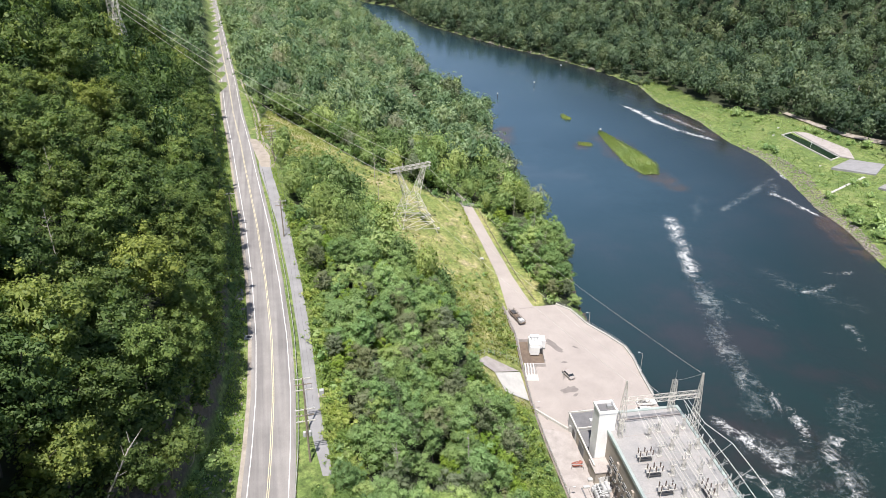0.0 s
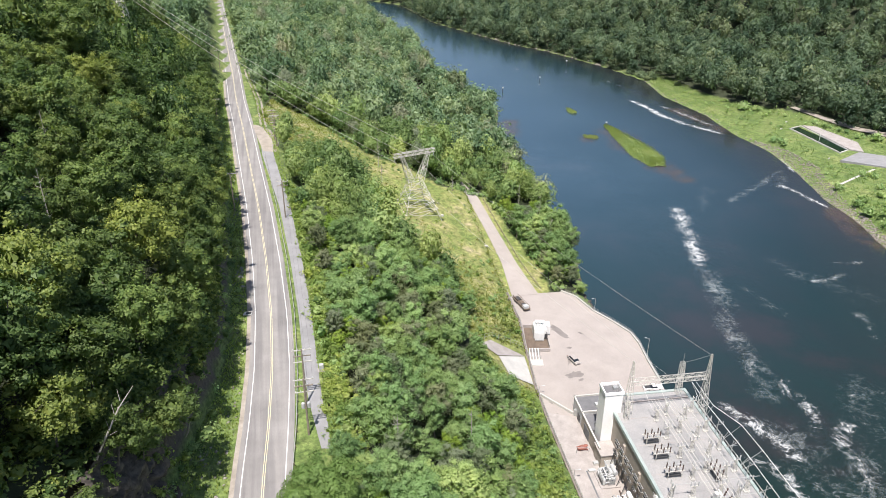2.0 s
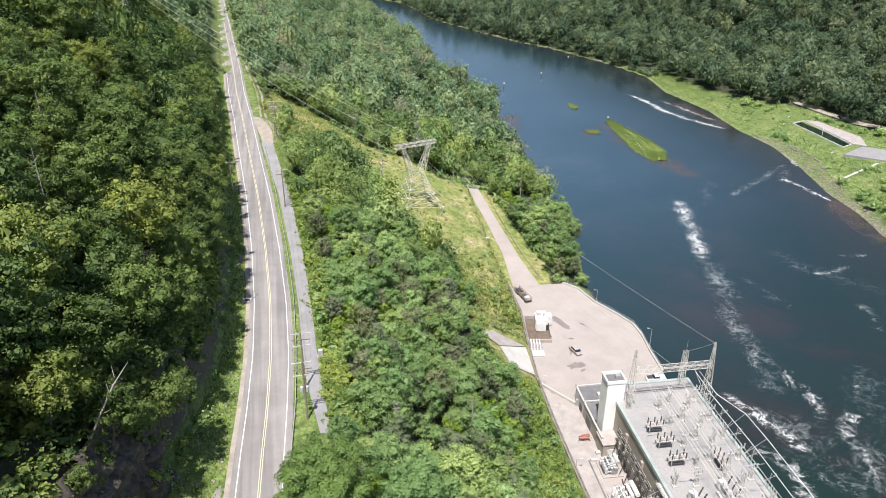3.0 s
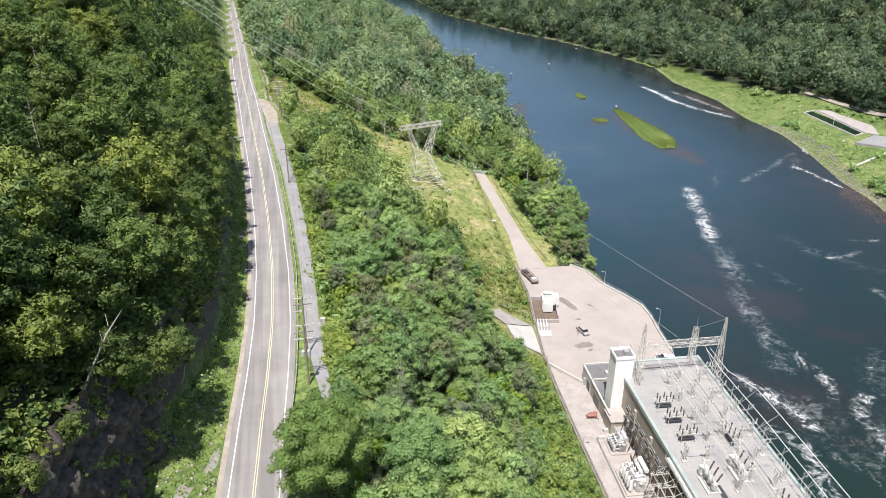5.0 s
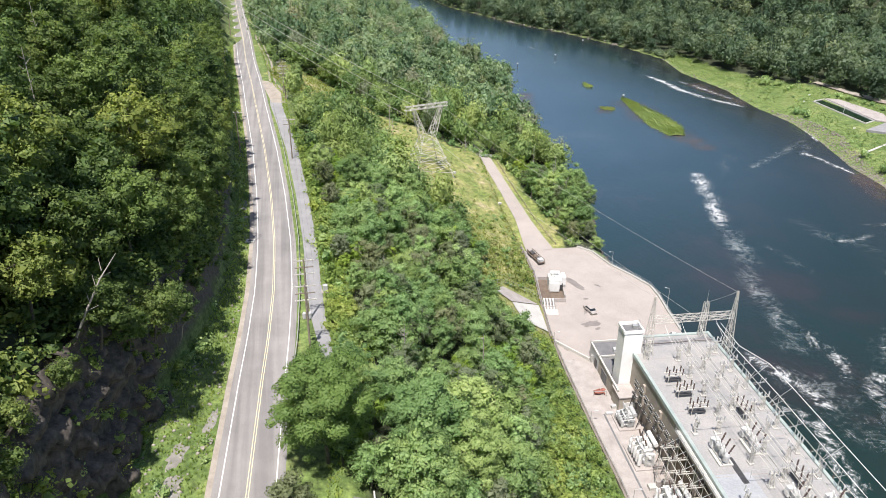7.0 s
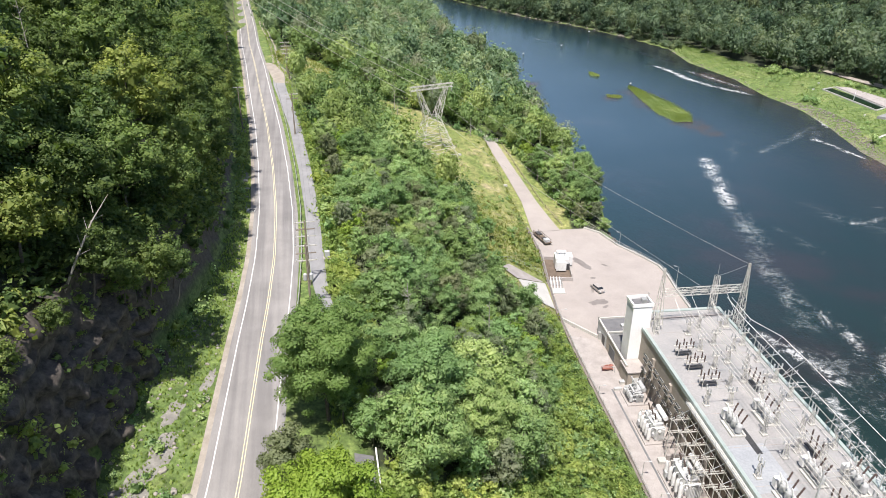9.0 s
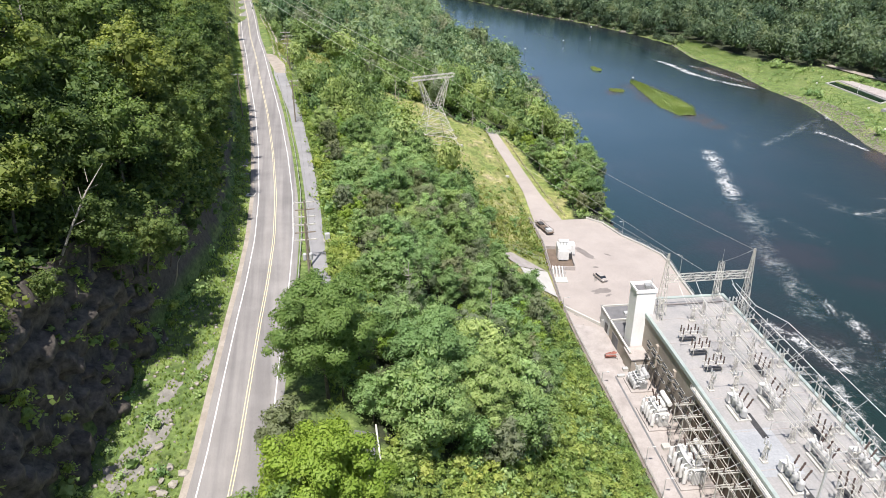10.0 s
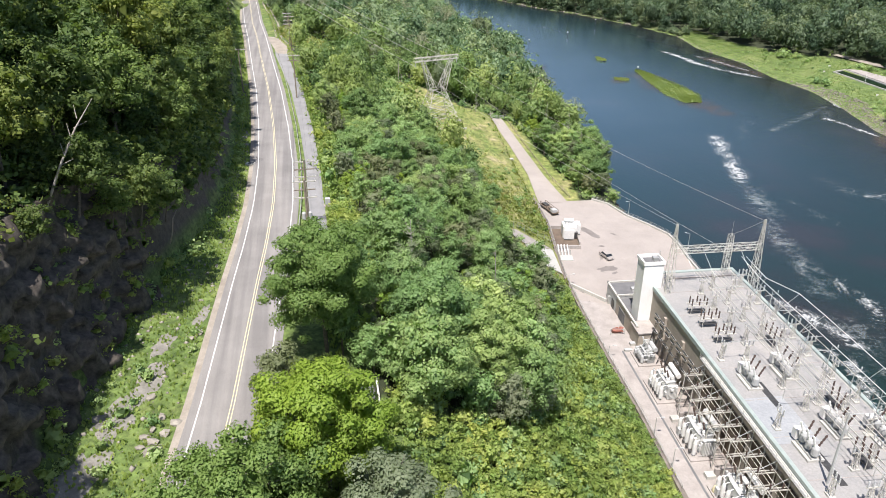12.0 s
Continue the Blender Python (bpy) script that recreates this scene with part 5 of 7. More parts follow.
PYX, PYY = -12.0, 250.0
PYZ = ground_z(PYX, PYY)
pylon(PYZ, 25.5, 8.2, "tall pale galvanised lattice transmission tower on the grass").matrix_basis = pose(PYX, PYY, PYZ, 0, 0, 30)
hz = ground_z(-119, 266)
pylon(hz, 24.0, 5.0, "pale lattice transmission tower among hillside trees").matrix_basis = pose(-119, 266, hz, 0, 0, -80)
for k, x in enumerate((-8.4, 0.0, 7.8)):
    tip = pose(PYX, PYY, PYZ, 0, 0, 30) @ Vector((x, 0, 22.6))
    wire("transmission_wire", tip, (-119, 262 + 4.0 * k, hz + 20.5), 3.0, 0.05, STEEL_PALE, "long pale transmission conductor crossing the highway", 20)
    end = at((3.2, 12.5, 22.2)[k], -6.7, 29.3 if k != 1 else 24.3)
    wire("transmission_wire", tip, end, 2.0, 0.027, STEEL_PALE, "long pale transmission conductor to the station gantry", 24)
wire("transmission_wire", at(22.2, -6.6, 29.5), at(18.4, -1.4, 24.0), 0.2, 0.04, STEEL, "short conductor at the gantry", 5)
for u in (6, 10, 14, 18):
    wire("drop_wire", at(u, -6.7, 23.0), at(u + 1.0, -12.0, ROOF_Z + 4.3), 0.3, 0.04, STEEL, "drop conductor from gantry to bus", 6)


# ---------------------------------------------------------------- the river: foam, shallows, islands
def veil(name, colour, scale, low, high, rough=0.6, most=1.0):
    """A thin broken layer on the water: threads and flecks of noise cut it up, and it fades out at its edges."""
    m, n, l, p = material(name)
    p.inputs["Base Color"].default_value, p.inputs["Roughness"].default_value = (*colour, 1), rough
    geo = n.new("ShaderNodeNewGeometry")
    warp = n.new("ShaderNodeTexNoise")
    warp.inputs["Scale"].default_value, warp.inputs["Detail"].default_value = 0.09, 4
    l.new(geo.outputs["Position"], warp.inputs["Vector"])
    bend = n.new("ShaderNodeVectorMath")
    bend.operation = "MULTIPLY_ADD"
    bend.inputs[1].default_value = (9, 9, 0)
    l.new(warp.outputs["Color"], bend.inputs[0])
    l.new(geo.outputs["Position"], bend.inputs[2])
    e = n.new("ShaderNodeAttribute")
    e.attribute_name = "tone"

    def grain(s, detail, rgh):
        t = n.new("ShaderNodeTexNoise")
        t.inputs["Scale"].default_value, t.inputs["Detail"].default_value, t.inputs["Roughness"].default_value = s, detail, rgh
        l.new(bend.outputs[0], t.inputs["Vector"])
        return t.outputs[0]

    def step(op, a, b, c=None):
        t = n.new("ShaderNodeMath")
        t.operation = op
        for sock, v in zip(t.inputs, (a, b, c)):
            if isinstance(v, (int, float)):
                sock.default_value = v
            elif v is not None:
                l.new(v, sock)
        return t.outputs[0]

    lace = step("ABSOLUTE", step("SUBTRACT", grain(scale * 0.6, 6, 0.62), 0.5), 0)
    total = step("MULTIPLY_ADD", lace, -4.2, 0.32)
    total = step("ADD", total, step("MULTIPLY_ADD", grain(scale * 2.6, 5, 0.7), 1.5, -0.75))
    total = step("ADD", total, step("MULTIPLY_ADD", grain(scale * 0.22, 3, 0.5), 1.3, -0.65))
    total = step("MULTIPLY_ADD", e.outputs["Fac"], 0.85, total)
    r = n.new("ShaderNodeMapRange")
    r.interpolation_type = "SMOOTHSTEP"
    for key, v in (("From Min", low), ("From Max", high), ("To Max", most)):
        r.inputs[key].default_value = v
    l.new(total, r.inputs["Value"])
    tr, ms = n.new("ShaderNodeBsdfTransparent"), n.new("ShaderNodeMixShader")
    l.new(r.outputs[0], ms.inputs[0])
    l.new(tr.outputs[0], ms.inputs[1])
    l.new(p.outputs[0], ms.inputs[2])
    l.new(ms.outputs[0], n["Material Output"].inputs[0])
    return m


FOAM = veil("river_foam", (0.62, 0.64, 0.64), 0.5, 0.82, 1.75, 0.6, 0.8)
FOAM_THIN = veil("thin_foam", (0.52, 0.57, 0.58), 0.42, 0.6, 1.8, 0.5, 0.42)
SHALLOW = veil("brown_shallows", (0.10, 0.068, 0.055), 0.12, 0.1, 1.3, 0.3, 0.55)


def water_ribbon(name, pts, widths, mat, z, label, power=1.0):
    """A soft-edged band on the water along a bent line."""
    n, m = 10, 8
    line, ws = [], []
    for k in range(len(pts) - 1):
        for j in range(n):
            s = j / n
            line.append(Vector(pts[k]).lerp(Vector(pts[k + 1]), s))
            ws.append(widths[k] + (widths[k + 1] - widths[k]) * s)
    line.append(Vector(pts[-1])), ws.append(widths[-1])
    for _ in range(4):
        line = [line[0]] + [(a + 2 * b + c) / 4 for a, b, c in zip(line, line[1:], line[2:])] + [line[-1]]
    v, t, q = [], [], []
    for k, p in enumerate(line):
        d = (line[min(k + 1, len(line) - 1)] - line[max(k - 1, 0)]).normalized()
        for j in range(m + 1):
            s = 2 * j / m - 1
            v.append((p.x - d.y * ws[k] * s, p.y + d.x * ws[k] * s, z))
            ends = min(1.0, 4 * min(k, len(line) - 1 - k) / len(line) * 2)
            t.append((1 - abs(s) ** 1.5) * ends * power)
    for k in range(len(line) - 1):
        for j in range(m):
            a = k * (m + 1) + j
            q.append((a, a + 1, a + m + 2, a + m + 1))
    ob = new(name, np_mesh(name, v, q, mat, tone=t))
    ob.visible_shadow = False
    return tagged(ob, label, "foam" if "foam" in name else "shallows", kind="structure")


for k, (pts, ws, mat, pw) in enumerate((
        ([(106, 304), (102, 282), (100, 262), (97, 244), (94, 231)], [5, 7, 6.5, 6, 4], FOAM, 1.3),
        ([(96, 240), (95, 229), (96, 215), (93, 200), (89, 187), (88, 174)], [4, 4.5, 4.5, 4, 4, 3], FOAM, 0.78),
        ([(99, 248), (96, 220), (91, 190), (91, 165), (88, 150)], [8, 8, 8, 8, 7], FOAM_THIN, 0.85),
        ([(94, 186), (91, 172), (90, 163), (91, 154)], [3, 4, 5, 5], FOAM, 0.9),
        ([(97, 170), (96, 161), (99, 157), (99, 150), (95, 142)], [3.5, 4.5, 4.5, 4, 3], FOAM, 1.15),
        ([(73, 156), (77, 153), (81, 147), (84, 142), (87, 136), (89, 130)], [3, 4.5, 5, 4.5, 4.5, 3], FOAM, 1.18),
        ([(71, 139), (77, 133), (81, 129), (82, 122), (80, 112), (79, 98), (80, 80)], [3, 5, 5, 5, 6, 7, 7], FOAM, 1.12),
        ([(67, 133), (69, 120), (71.5, 106), (74, 92), (77, 78)], [2.5, 4, 5, 6, 6], FOAM, 1.12),
        ([(80, 150), (88, 142), (93, 130), (92, 118)], [9, 11, 12, 10], FOAM_THIN, 0.8),
        ([(119, 168), (108, 150), (100, 139), (102, 130), (98, 120)], [4, 5, 5, 5, 4], FOAM, 0.95),
        ([(122, 172), (112, 150), (104, 132), (100, 112)], [9, 11, 10, 9], FOAM_THIN, 0.72),
        ([(86, 127), (90, 123), (93, 117), (95, 108)], [3, 4, 4, 4], FOAM, 1.0),
        ([(138, 206), (138, 196), (134, 186)], [3, 4, 3], FOAM, 0.95),
        ([(130, 225), (140, 227), (150, 233)], [2.5, 3, 2.5], FOAM, 0.95),
        ([(146, 241), (155, 240), (165, 242)], [2.5, 3, 2.5], FOAM, 0.95),
        ([(126, 250), (130, 232), (142, 220), (150, 205)], [9, 12, 12, 9], FOAM_THIN, 0.6),
        ([(104, 224), (110, 212), (115, 196)], [3, 4, 3], FOAM_THIN, 0.72),
        ([(121, 500), (132, 478), (138, 452), (146, 432), (158, 417), (169, 400)], [2, 4.5, 5.5, 5.5, 5, 3], FOAM, 1.4),
        ([(140, 480), (151, 461), (158, 440), (166, 420)], [4, 5, 5, 4], FOAM, 1.1),
        ([(119, 560), (127, 538), (136, 514), (145, 500)], [2, 3, 3.5, 3], FOAM, 0.72),
        ([(175, 348), (160, 332), (139, 310), (126, 298)], [3.5, 4.5, 4.5, 4], FOAM_THIN, 0.9),
        ([(161, 326), (165, 318), (169, 305), (174, 291)], [2.5, 3.6, 3.5, 2], FOAM, 1.25),
        ([(170, 340), (164, 326), (160, 318)], [5, 5, 4], FOAM_THIN, 0.9),
        ([(182, 378), (179, 358), (177, 338)], [2, 2.6, 2], FOAM, 1.15),
        ([(70, 552), (68, 566), (64, 578)], [2.5, 3, 2], FOAM, 0.8),
        ([(52, 600), (60, 585), (69, 575)], [2.5, 3, 2], FOAM, 0.8),
        ([(128, 330), (118, 300), (108, 285)], [6, 7, 5], FOAM_THIN, 0.6))):
    water_ribbon("river_foam", pts, ws, mat, 0.05 + 0.004 * k, "broken white foam on the river", pw)
for k, (pts, ws) in enumerate((([(108, 356), (115, 341), (121, 324)], [10, 10, 6]), ([(96, 425), (104, 385), (112, 350)], [11, 14, 11]), ([(150, 470), (160, 440), (171, 410)], [7, 10, 7]),
                               ([(84, 404), (82, 398), (80, 390)], [6, 7, 5]), ([(38, 398), (36, 418), (40, 440)], [7, 9, 7]), ([(176, 300), (172, 275), (172, 248)], [9, 9, 9]))):
    water_ribbon("river_shallows", pts, ws, SHALLOW, 0.012 + 0.004 * k, "brown shallow water over gravel", 0.9)


def island(name, pts, widths, height, label):
    t = thing(name, Matrix.Identity(4), label, "island")
    n, m = 10, 10
    rr = random.Random(len(label))
    v, q = [], []
    line, ws = [], []
    for k in range(len(pts) - 1):
        for j in range(n):
            line.append(Vector(pts[k]).lerp(Vector(pts[k + 1]), j / n))
            ws.append(widths[k] + (widths[k + 1] - widths[k]) * j / n)
    line.append(Vector(pts[-1])), ws.append(widths[-1])
    g = Geo()
    for k, p in enumerate(line):
        d = (line[min(k + 1, len(line) - 1)] - line[max(k - 1, 0)]).normalized()
        for j in range(m + 1):
            s = 2 * j / m - 1
            w = ws[k] * rr.uniform(0.9, 1.12)
            g.v.append((p.x - d.y * w * s, p.y + d.x * w * s, -0.5 + (height + 0.5) * (1 - s * s) ** 0.5 + rr.uniform(-0.06, 0.06)))
    for k in range(len(line) - 1):
        for j in range(m):
            a = k * (m + 1) + j
            g.f.append((a, a + 1, a + m + 2, a + m + 1))
    part("mound", g, GROUND, t, smooth=True)
    rng2 = np.random.default_rng(len(label))
    P = []
    for _ in range(int(90 * sum(ws) / 10)):
        k = rng2.integers(len(line) - 1)
        d = (line[k + 1] - line[k]).normalized()
        s = rng2.uniform(-0.9, 0.9)
        P.append((line[k].x - d.y * ws[k] * s + rng2.uniform(-1, 1), line[k].y + d.x * ws[k] * s + rng2.uniform(-3, 3), height * (1 - s * s) ** 0.5 + 0.1))
    P = np.array(P)
    vv, ff = blades(rng2, P, 0.55)
    ob = tagged(new("reeds", np_mesh("reeds", vv, ff, REEDS)), "tall yellow-green reeds", kind="stuff")
    ob.parent = t
    return t


def blades(rng, pts, size):
    """Upright grass tufts: two crossed leaning kites at each point."""
    n = len(pts)
    a = rng.uniform(0, math.pi, n)
    out = []
    for k in (0.0, 1.6):
        t = np.stack([np.cos(a + k), np.sin(a + k), np.zeros(n)], 1)
        s = size * rng.uniform(0.5, 1.3, (n, 1))
        tip = pts + np.stack([rng.normal(0, 0.25, n), rng.normal(0, 0.25, n), np.ones(n)], 1) * s
        midp = pts + (tip - pts) * 0.5
        out.append(np.stack([pts - [0, 0, 0.1], midp + t * s * 0.34, tip, midp - t * s * 0.34], 1).reshape(-1, 3))
    v = np.concatenate(out)
    return v, np.arange(len(v)).reshape(-1, 4)


island("river_island", [(98, 424), (102, 404), (106, 385), (109, 366), (110, 350)], [1.6, 5.4, 8.6, 10.0, 4.5], 0.4, "long low grassy island in the river")
island("river_islet", [(80, 463), (81.5, 457), (83, 453)], [0.8, 2.6, 1.0], 0.5, "tiny grassy islet in the river")
island("river_islet", [(81, 402), (84.5, 400.5), (88, 400)], [0.8, 2.2, 0.8], 0.25, "tiny low weedy islet")
for x, y, h in ((39.6, 508.6, 3.6), (100.0, 603.5, 4.2), (71.0, 548.0, 2.6), (97.6, 423.5, 2.4)):
    post = thing("river_marker", pose(x, y, -0.5), "slim marker post standing in the river", "marker post")
    part("pole", Geo().tube((0, 0, 0), (0, 0, h + 0.5), 0.22, 0.16, 8), DARK, post)
    part("head", Geo().box((0, 0, h + 0.8), (1.1, 0.3, 0.8)), PAINT_WHITE, post, "white marker board", bevel=0.04)


# ---------------------------------------------------------------- stones, rock cut
def stone_mesh(seed, mat):
    rr = random.Random(seed)
    bm = bmesh.new()
    bmesh.ops.create_icosphere(bm, subdivisions=1, radius=1)
    sx, sy, sz = rr.uniform(0.8, 1.3), rr.uniform(0.7, 1.1), rr.uniform(0.4, 0.7)
    for v in bm.verts:
        k = rr.uniform(0.75, 1.2)
        v.co = Vector((v.co.x * sx, v.co.y * sy, v.co.z * sz)) * k
    me = bpy.data.meshes.new("stone")
    bm.to_mesh(me)
    bm.free()
    me.materials.append(mat)
    return me


def stones(name, spots, seed, mat, label):
    """Countless stones in one mesh."""
    rg = np.random.default_rng(seed)
    V, F, o = [], [], 0
    for x, y, z, s in spots:
        k = rg.uniform(0.7, 1.25, (6, 1)) * OCT_V * s * np.array([rg.uniform(0.8, 1.4), rg.uniform(0.8, 1.4), 0.7])
        a = rg.uniform(0, 6.28)
        w = np.stack([k[:, 0] * math.cos(a) - k[:, 1] * math.sin(a) + x, k[:, 0] * math.sin(a) + k[:, 1] * math.cos(a) + y, k[:, 2] + z], 1)
        V.append(w), F.append(OCT_F + o)
        o += 6
    return tagged(new(name, np_mesh(name, np.concatenate(V), np.concatenate(F), mat)), label, "stones", kind="stuff")


OCT_V = np.array([(1, 0, 0), (0, 1, 0), (-1, 0, 0), (0, -1, 0), (0, 0, 1), (0, 0, -1)], dtype=float)
OCT_F = np.array([(0, 1, 4), (1, 2, 4), (2, 3, 4), (3, 0, 4), (1, 0, 5), (2, 1, 5), (3, 2, 5), (0, 3, 5)])
rs = random.Random(21)
rip = []
for _ in range(1700):
    y = rs.uniform(252, 392)
    w = float(np.interp(y, [252, 300, 345, 375, 392], [2, 5, 10, 6, 2]))
    x = float(bank_r(y)) + rs.uniform(-1.5, w)
    rip.append((x, y, ground_z(x, y) + 0.02, 0.2 + 0.55 * rs.random() ** 2))
for _ in range(300):
    y = rs.uniform(392, 800)
    x = float(bank_r(y)) + rs.uniform(-1.5, 2.0)
    rip.append((x, y, max(0.0, ground_z(x, y)) + 0.05, 0.2 + 0.7 * rs.random() ** 2))
for _ in range(60):
    y = rs.uniform(600, 760)
    x = float(bank_r(y)) + rs.uniform(-3.0, 1.0)
    rip.append((x, y, 0.15, rs.uniform(0.5, 1.5)))
stones("riprap", rip, 1, RIPRAP, "pale broken riprap stones along the river bank")
bank_stones = []
for _ in range(260):
    y = rs.uniform(185, 470)
    x = float(bank_l(y)) + rs.uniform(-1.5, 1.2)
    bank_stones.append((x, y, max(-0.1, ground_z(x, y)) + 0.05, rs.uniform(0.25, 0.8)))
stones("bank_stones", bank_stones, 2, ROCK, "grey stones at the water's edge")
scree = []
for _ in range(420):
    y = rs.uniform(38, 92)
    f, e = float(foot_x(y)), float(road_x(y)) - 6
    x = f + (e - f) * rs.random() ** 1.5
    scree.append((x, y, ground_z(x, y) + 0.02, 0.06 + 0.34 * rs.random() ** 3))
for _ in range(160):
    y = rs.uniform(92, 230)
    x = float(road_x(y)) - rs.uniform(5.8, 7.5)
    scree.append((x, y, ground_z(x, y) + 0.02, rs.uniform(0.08, 0.35)))
stones("scree", scree, 3, ROCK_PALE, "loose pale stones below the rock cut")
stone_kinds = [stone_mesh(300 + k, ROCK_PALE) for k in range(4)]
for k, (x, y, s) in enumerate(((-31.0, 53.9, 0.75), (-30.2, 55.2, 0.6), (-31.6, 55.6, 0.45), (-30.6, 52.4, 0.8), (-31.7, 52.9, 0.5), (-29.6, 56.9, 0.7), (-31.4, 57.6, 0.5), (-29.9, 53.2, 0.45), (-32.1, 54.4, 0.55), (-33.2, 73.5, 0.6), (-33.6, 72.2, 0.4), (-33.8, 60.5, 0.6), (-48.5, 146.0, 0.8), (-50.2, 150.5, 0.7), (-64.4, 199.0, 0.8))):
    b = tagged(new("boulder", stone_kinds[k % 4]), "pale broken boulder on the roadside grass", "boulder", "boulders by the road")
    b.matrix_basis = pose(x, y, ground_z(x, y) + 0.15, 0, 0, 47 * k) @ Matrix.Scale(s, 4)

# the face of the rock cut, in broken ledges
nrow, ncol = 44, 84
face_v, face_q = [], []
for j in range(ncol):
    y = 30 + 0.62 * j
    fx, h = float(foot_x(y)), float(np.interp(y, [40, 60, 80, 100, 140, 200], [21, 21, 18, 13, 9, 7]))
    for i in range(nrow):
        s = i / (nrow - 1)
        z = road_z(y) + 0.3 + s * (h + 0.8)
        ledge = math.floor(z * 0.75 + noise.noise((y * 0.12, 0, z * 0.1)) * 1.5)
        block = noise.cell((math.floor(y * 0.55 + ledge * 0.37), ledge, 3.0))
        x = fx + 0.9 - s * 2.6 + 1.3 * block + 1.3 * noise.noise((y * 0.16, z * 0.16, 5.0)) + 0.25 * noise.noise((y * 0.8, z * 0.8, 1.0))
        face_v.append((x, y, z))
for j in range(ncol - 1):
    for i in range(nrow - 1):
        a = j * nrow + i
        face_q.append((a, a + nrow, a + nrow + 1, a + 1))
tagged(new("rock_face", np_mesh("rock_face", face_v, face_q, ROCK)), "dark broken rock face of the road cut", "rock face", kind="structure")


def bare_patch(cx, cy, rx, ry, seed):
    """A patch of bare gravel with a ragged outline, laid over the ground."""
    rr = random.Random(seed)
    g = Geo()
    g.v.append((cx, cy, ground_z(cx, cy) + 0.07))
    edge = [rr.uniform(0.6, 1.15) for _ in range(20)]
    for ring in (0.4, 0.75, 1.0):
        for k in range(20):
            a = 2 * math.pi * k / 20
            x, y = cx + rx * ring * edge[k] * math.cos(a), cy + ry * ring * edge[k] * math.sin(a)
            g.v.append((x, y, ground_z(x, y) + (0.07 if ring < 1 else 0.0)))
    for k in range(20):
        m = (k + 1) % 20
        g.f.append((0, 1 + k, 1 + m))
        for ring in (0, 1):
            g.f.append((1 + 20 * ring + k, 21 + 20 * ring + k, 21 + 20 * ring + m, 1 + 20 * ring + m))
    return structure("gravel_patch", g, SCREE, "bare grey gravel below the rock cut", "gravel")


for k, (x, y, rx, ry) in enumerate(((-35.6, 48.5, 2.6, 4.2), (-36.2, 56.5, 2.4, 3.6), (-35.2, 63.0, 1.6, 4.0), (-36.4, 70.5, 1.3, 3.2), (-34.2, 77.5, 0.9, 3.0), (-50.8, 152.0, 1.0, 6.0), (-45.4, 140, 0.8, 5))):
    bare_patch(x, y, rx, ry, 700 + k)

birch = thing("dead_birch", pose(-43.6, 67.0, 60.5, 0, 24, 0), "pale leaning dead birch trunk above the rock cut", "tree")
part("trunk", Geo().sweep([(0, 0, -1), (0.3, 0.4, 4), (0.5, 1.5, 8), (1.2, 2.2, 11.5)], [0.16, 0.13, 0.09, 0.03], 7), DEADWOOD, birch)
for k in range(6):
    part("branch", Geo().sweep([(0.35, 0.5 + 0.25 * k, 4 + 1.0 * k), (0.35 + 0.9 * (-1) ** k, 0.9 + 0.3 * k, 5 + 1.0 * k)], [0.05, 0.015], 5), DEADWOOD, birch)
log = thing("fallen_log", pose(-41.6, 88.7, 46.5, 30, 25, 0), "pale bare fallen trunk lying on the cut slope", "log")
part("trunk", Geo().sweep([(0, 0, -3), (0.15, 0.2, 0), (-0.1, 0.6, 3), (0.2, 0.9, 5)], [0.12, 0.1, 0.07, 0.02], 6), DEADWOOD, log)

# ---------------------------------------------------------------- east bank works
pool = thing("settling_pool", Matrix.Identity(4), "long dark green pool with pale concrete rim", "pool")
PA, PB, PC, PD = (203.2, 408.0), (212.0, 413.5), (217.0, 367.5), (210.2, 362.8)
pz = 3.7
part("water", Geo().prism([PA, PB, PC, PD], pz - 1.0, pz), plain("pool_water", (0.008, 0.02, 0.012), (0.015, 0.032, 0.018), 0.3, 0.08, 0, 0.05, 2, "World"), pool)
for a, b in ((PA, PB), (PB, PC), (PC, PD), (PD, PA)):
    p, q = Vector(a), Vector(b)
    d = q - p
    part("rim", Geo().box(((p.x + q.x) / 2, (p.y + q.y) / 2, pz - 0.1), (0.6, d.length + 0.5, 0.9), math.degrees(math.atan2(d.y, d.x)) - 90), CONCRETE_PALE, pool)
part("apron", Geo().prism([(212.6, 413.5), (219.5, 411.0), (228.4, 380.0), (223.0, 363.0), (217.6, 367.3)], pz - 1.0, pz + 0.6), CONCRETE, pool, "pale worn concrete apron")
part("gauge_post", Geo().tube((209.5, 385, pz - 0.5), (209.5, 385, pz + 4), 0.12, n=6), PAINT_WHITE, pool)
slab("parking_pad", [(203.5, 349.0), (219.8, 362.0), (234.5, 354.0), (221.0, 338.5)], 1.5, 4.45, ASPHALT_OLD, "grey asphalt parking pad on the east bank", "parking pad")
slab("parking_pad", [(212.0, 320.0), (230.0, 334.0), (240.0, 322.0), (222.0, 310.0)], 1.5, 4.6, ASPHALT_OLD, "grey asphalt parking pad on the east bank", "parking pad")
ribbon("bank_road", [(222.0, 452.0), (229.0, 424.0), (236.0, 401.0), (246.0, 385.0), (262, 370)], [(226.0, 454.0), (233.5, 426.0), (240.5, 404.0), (251.0, 389.0), (266, 374)], 6, 0.7, GRAVEL, "pale gravel road on the east bank", "gravel road")
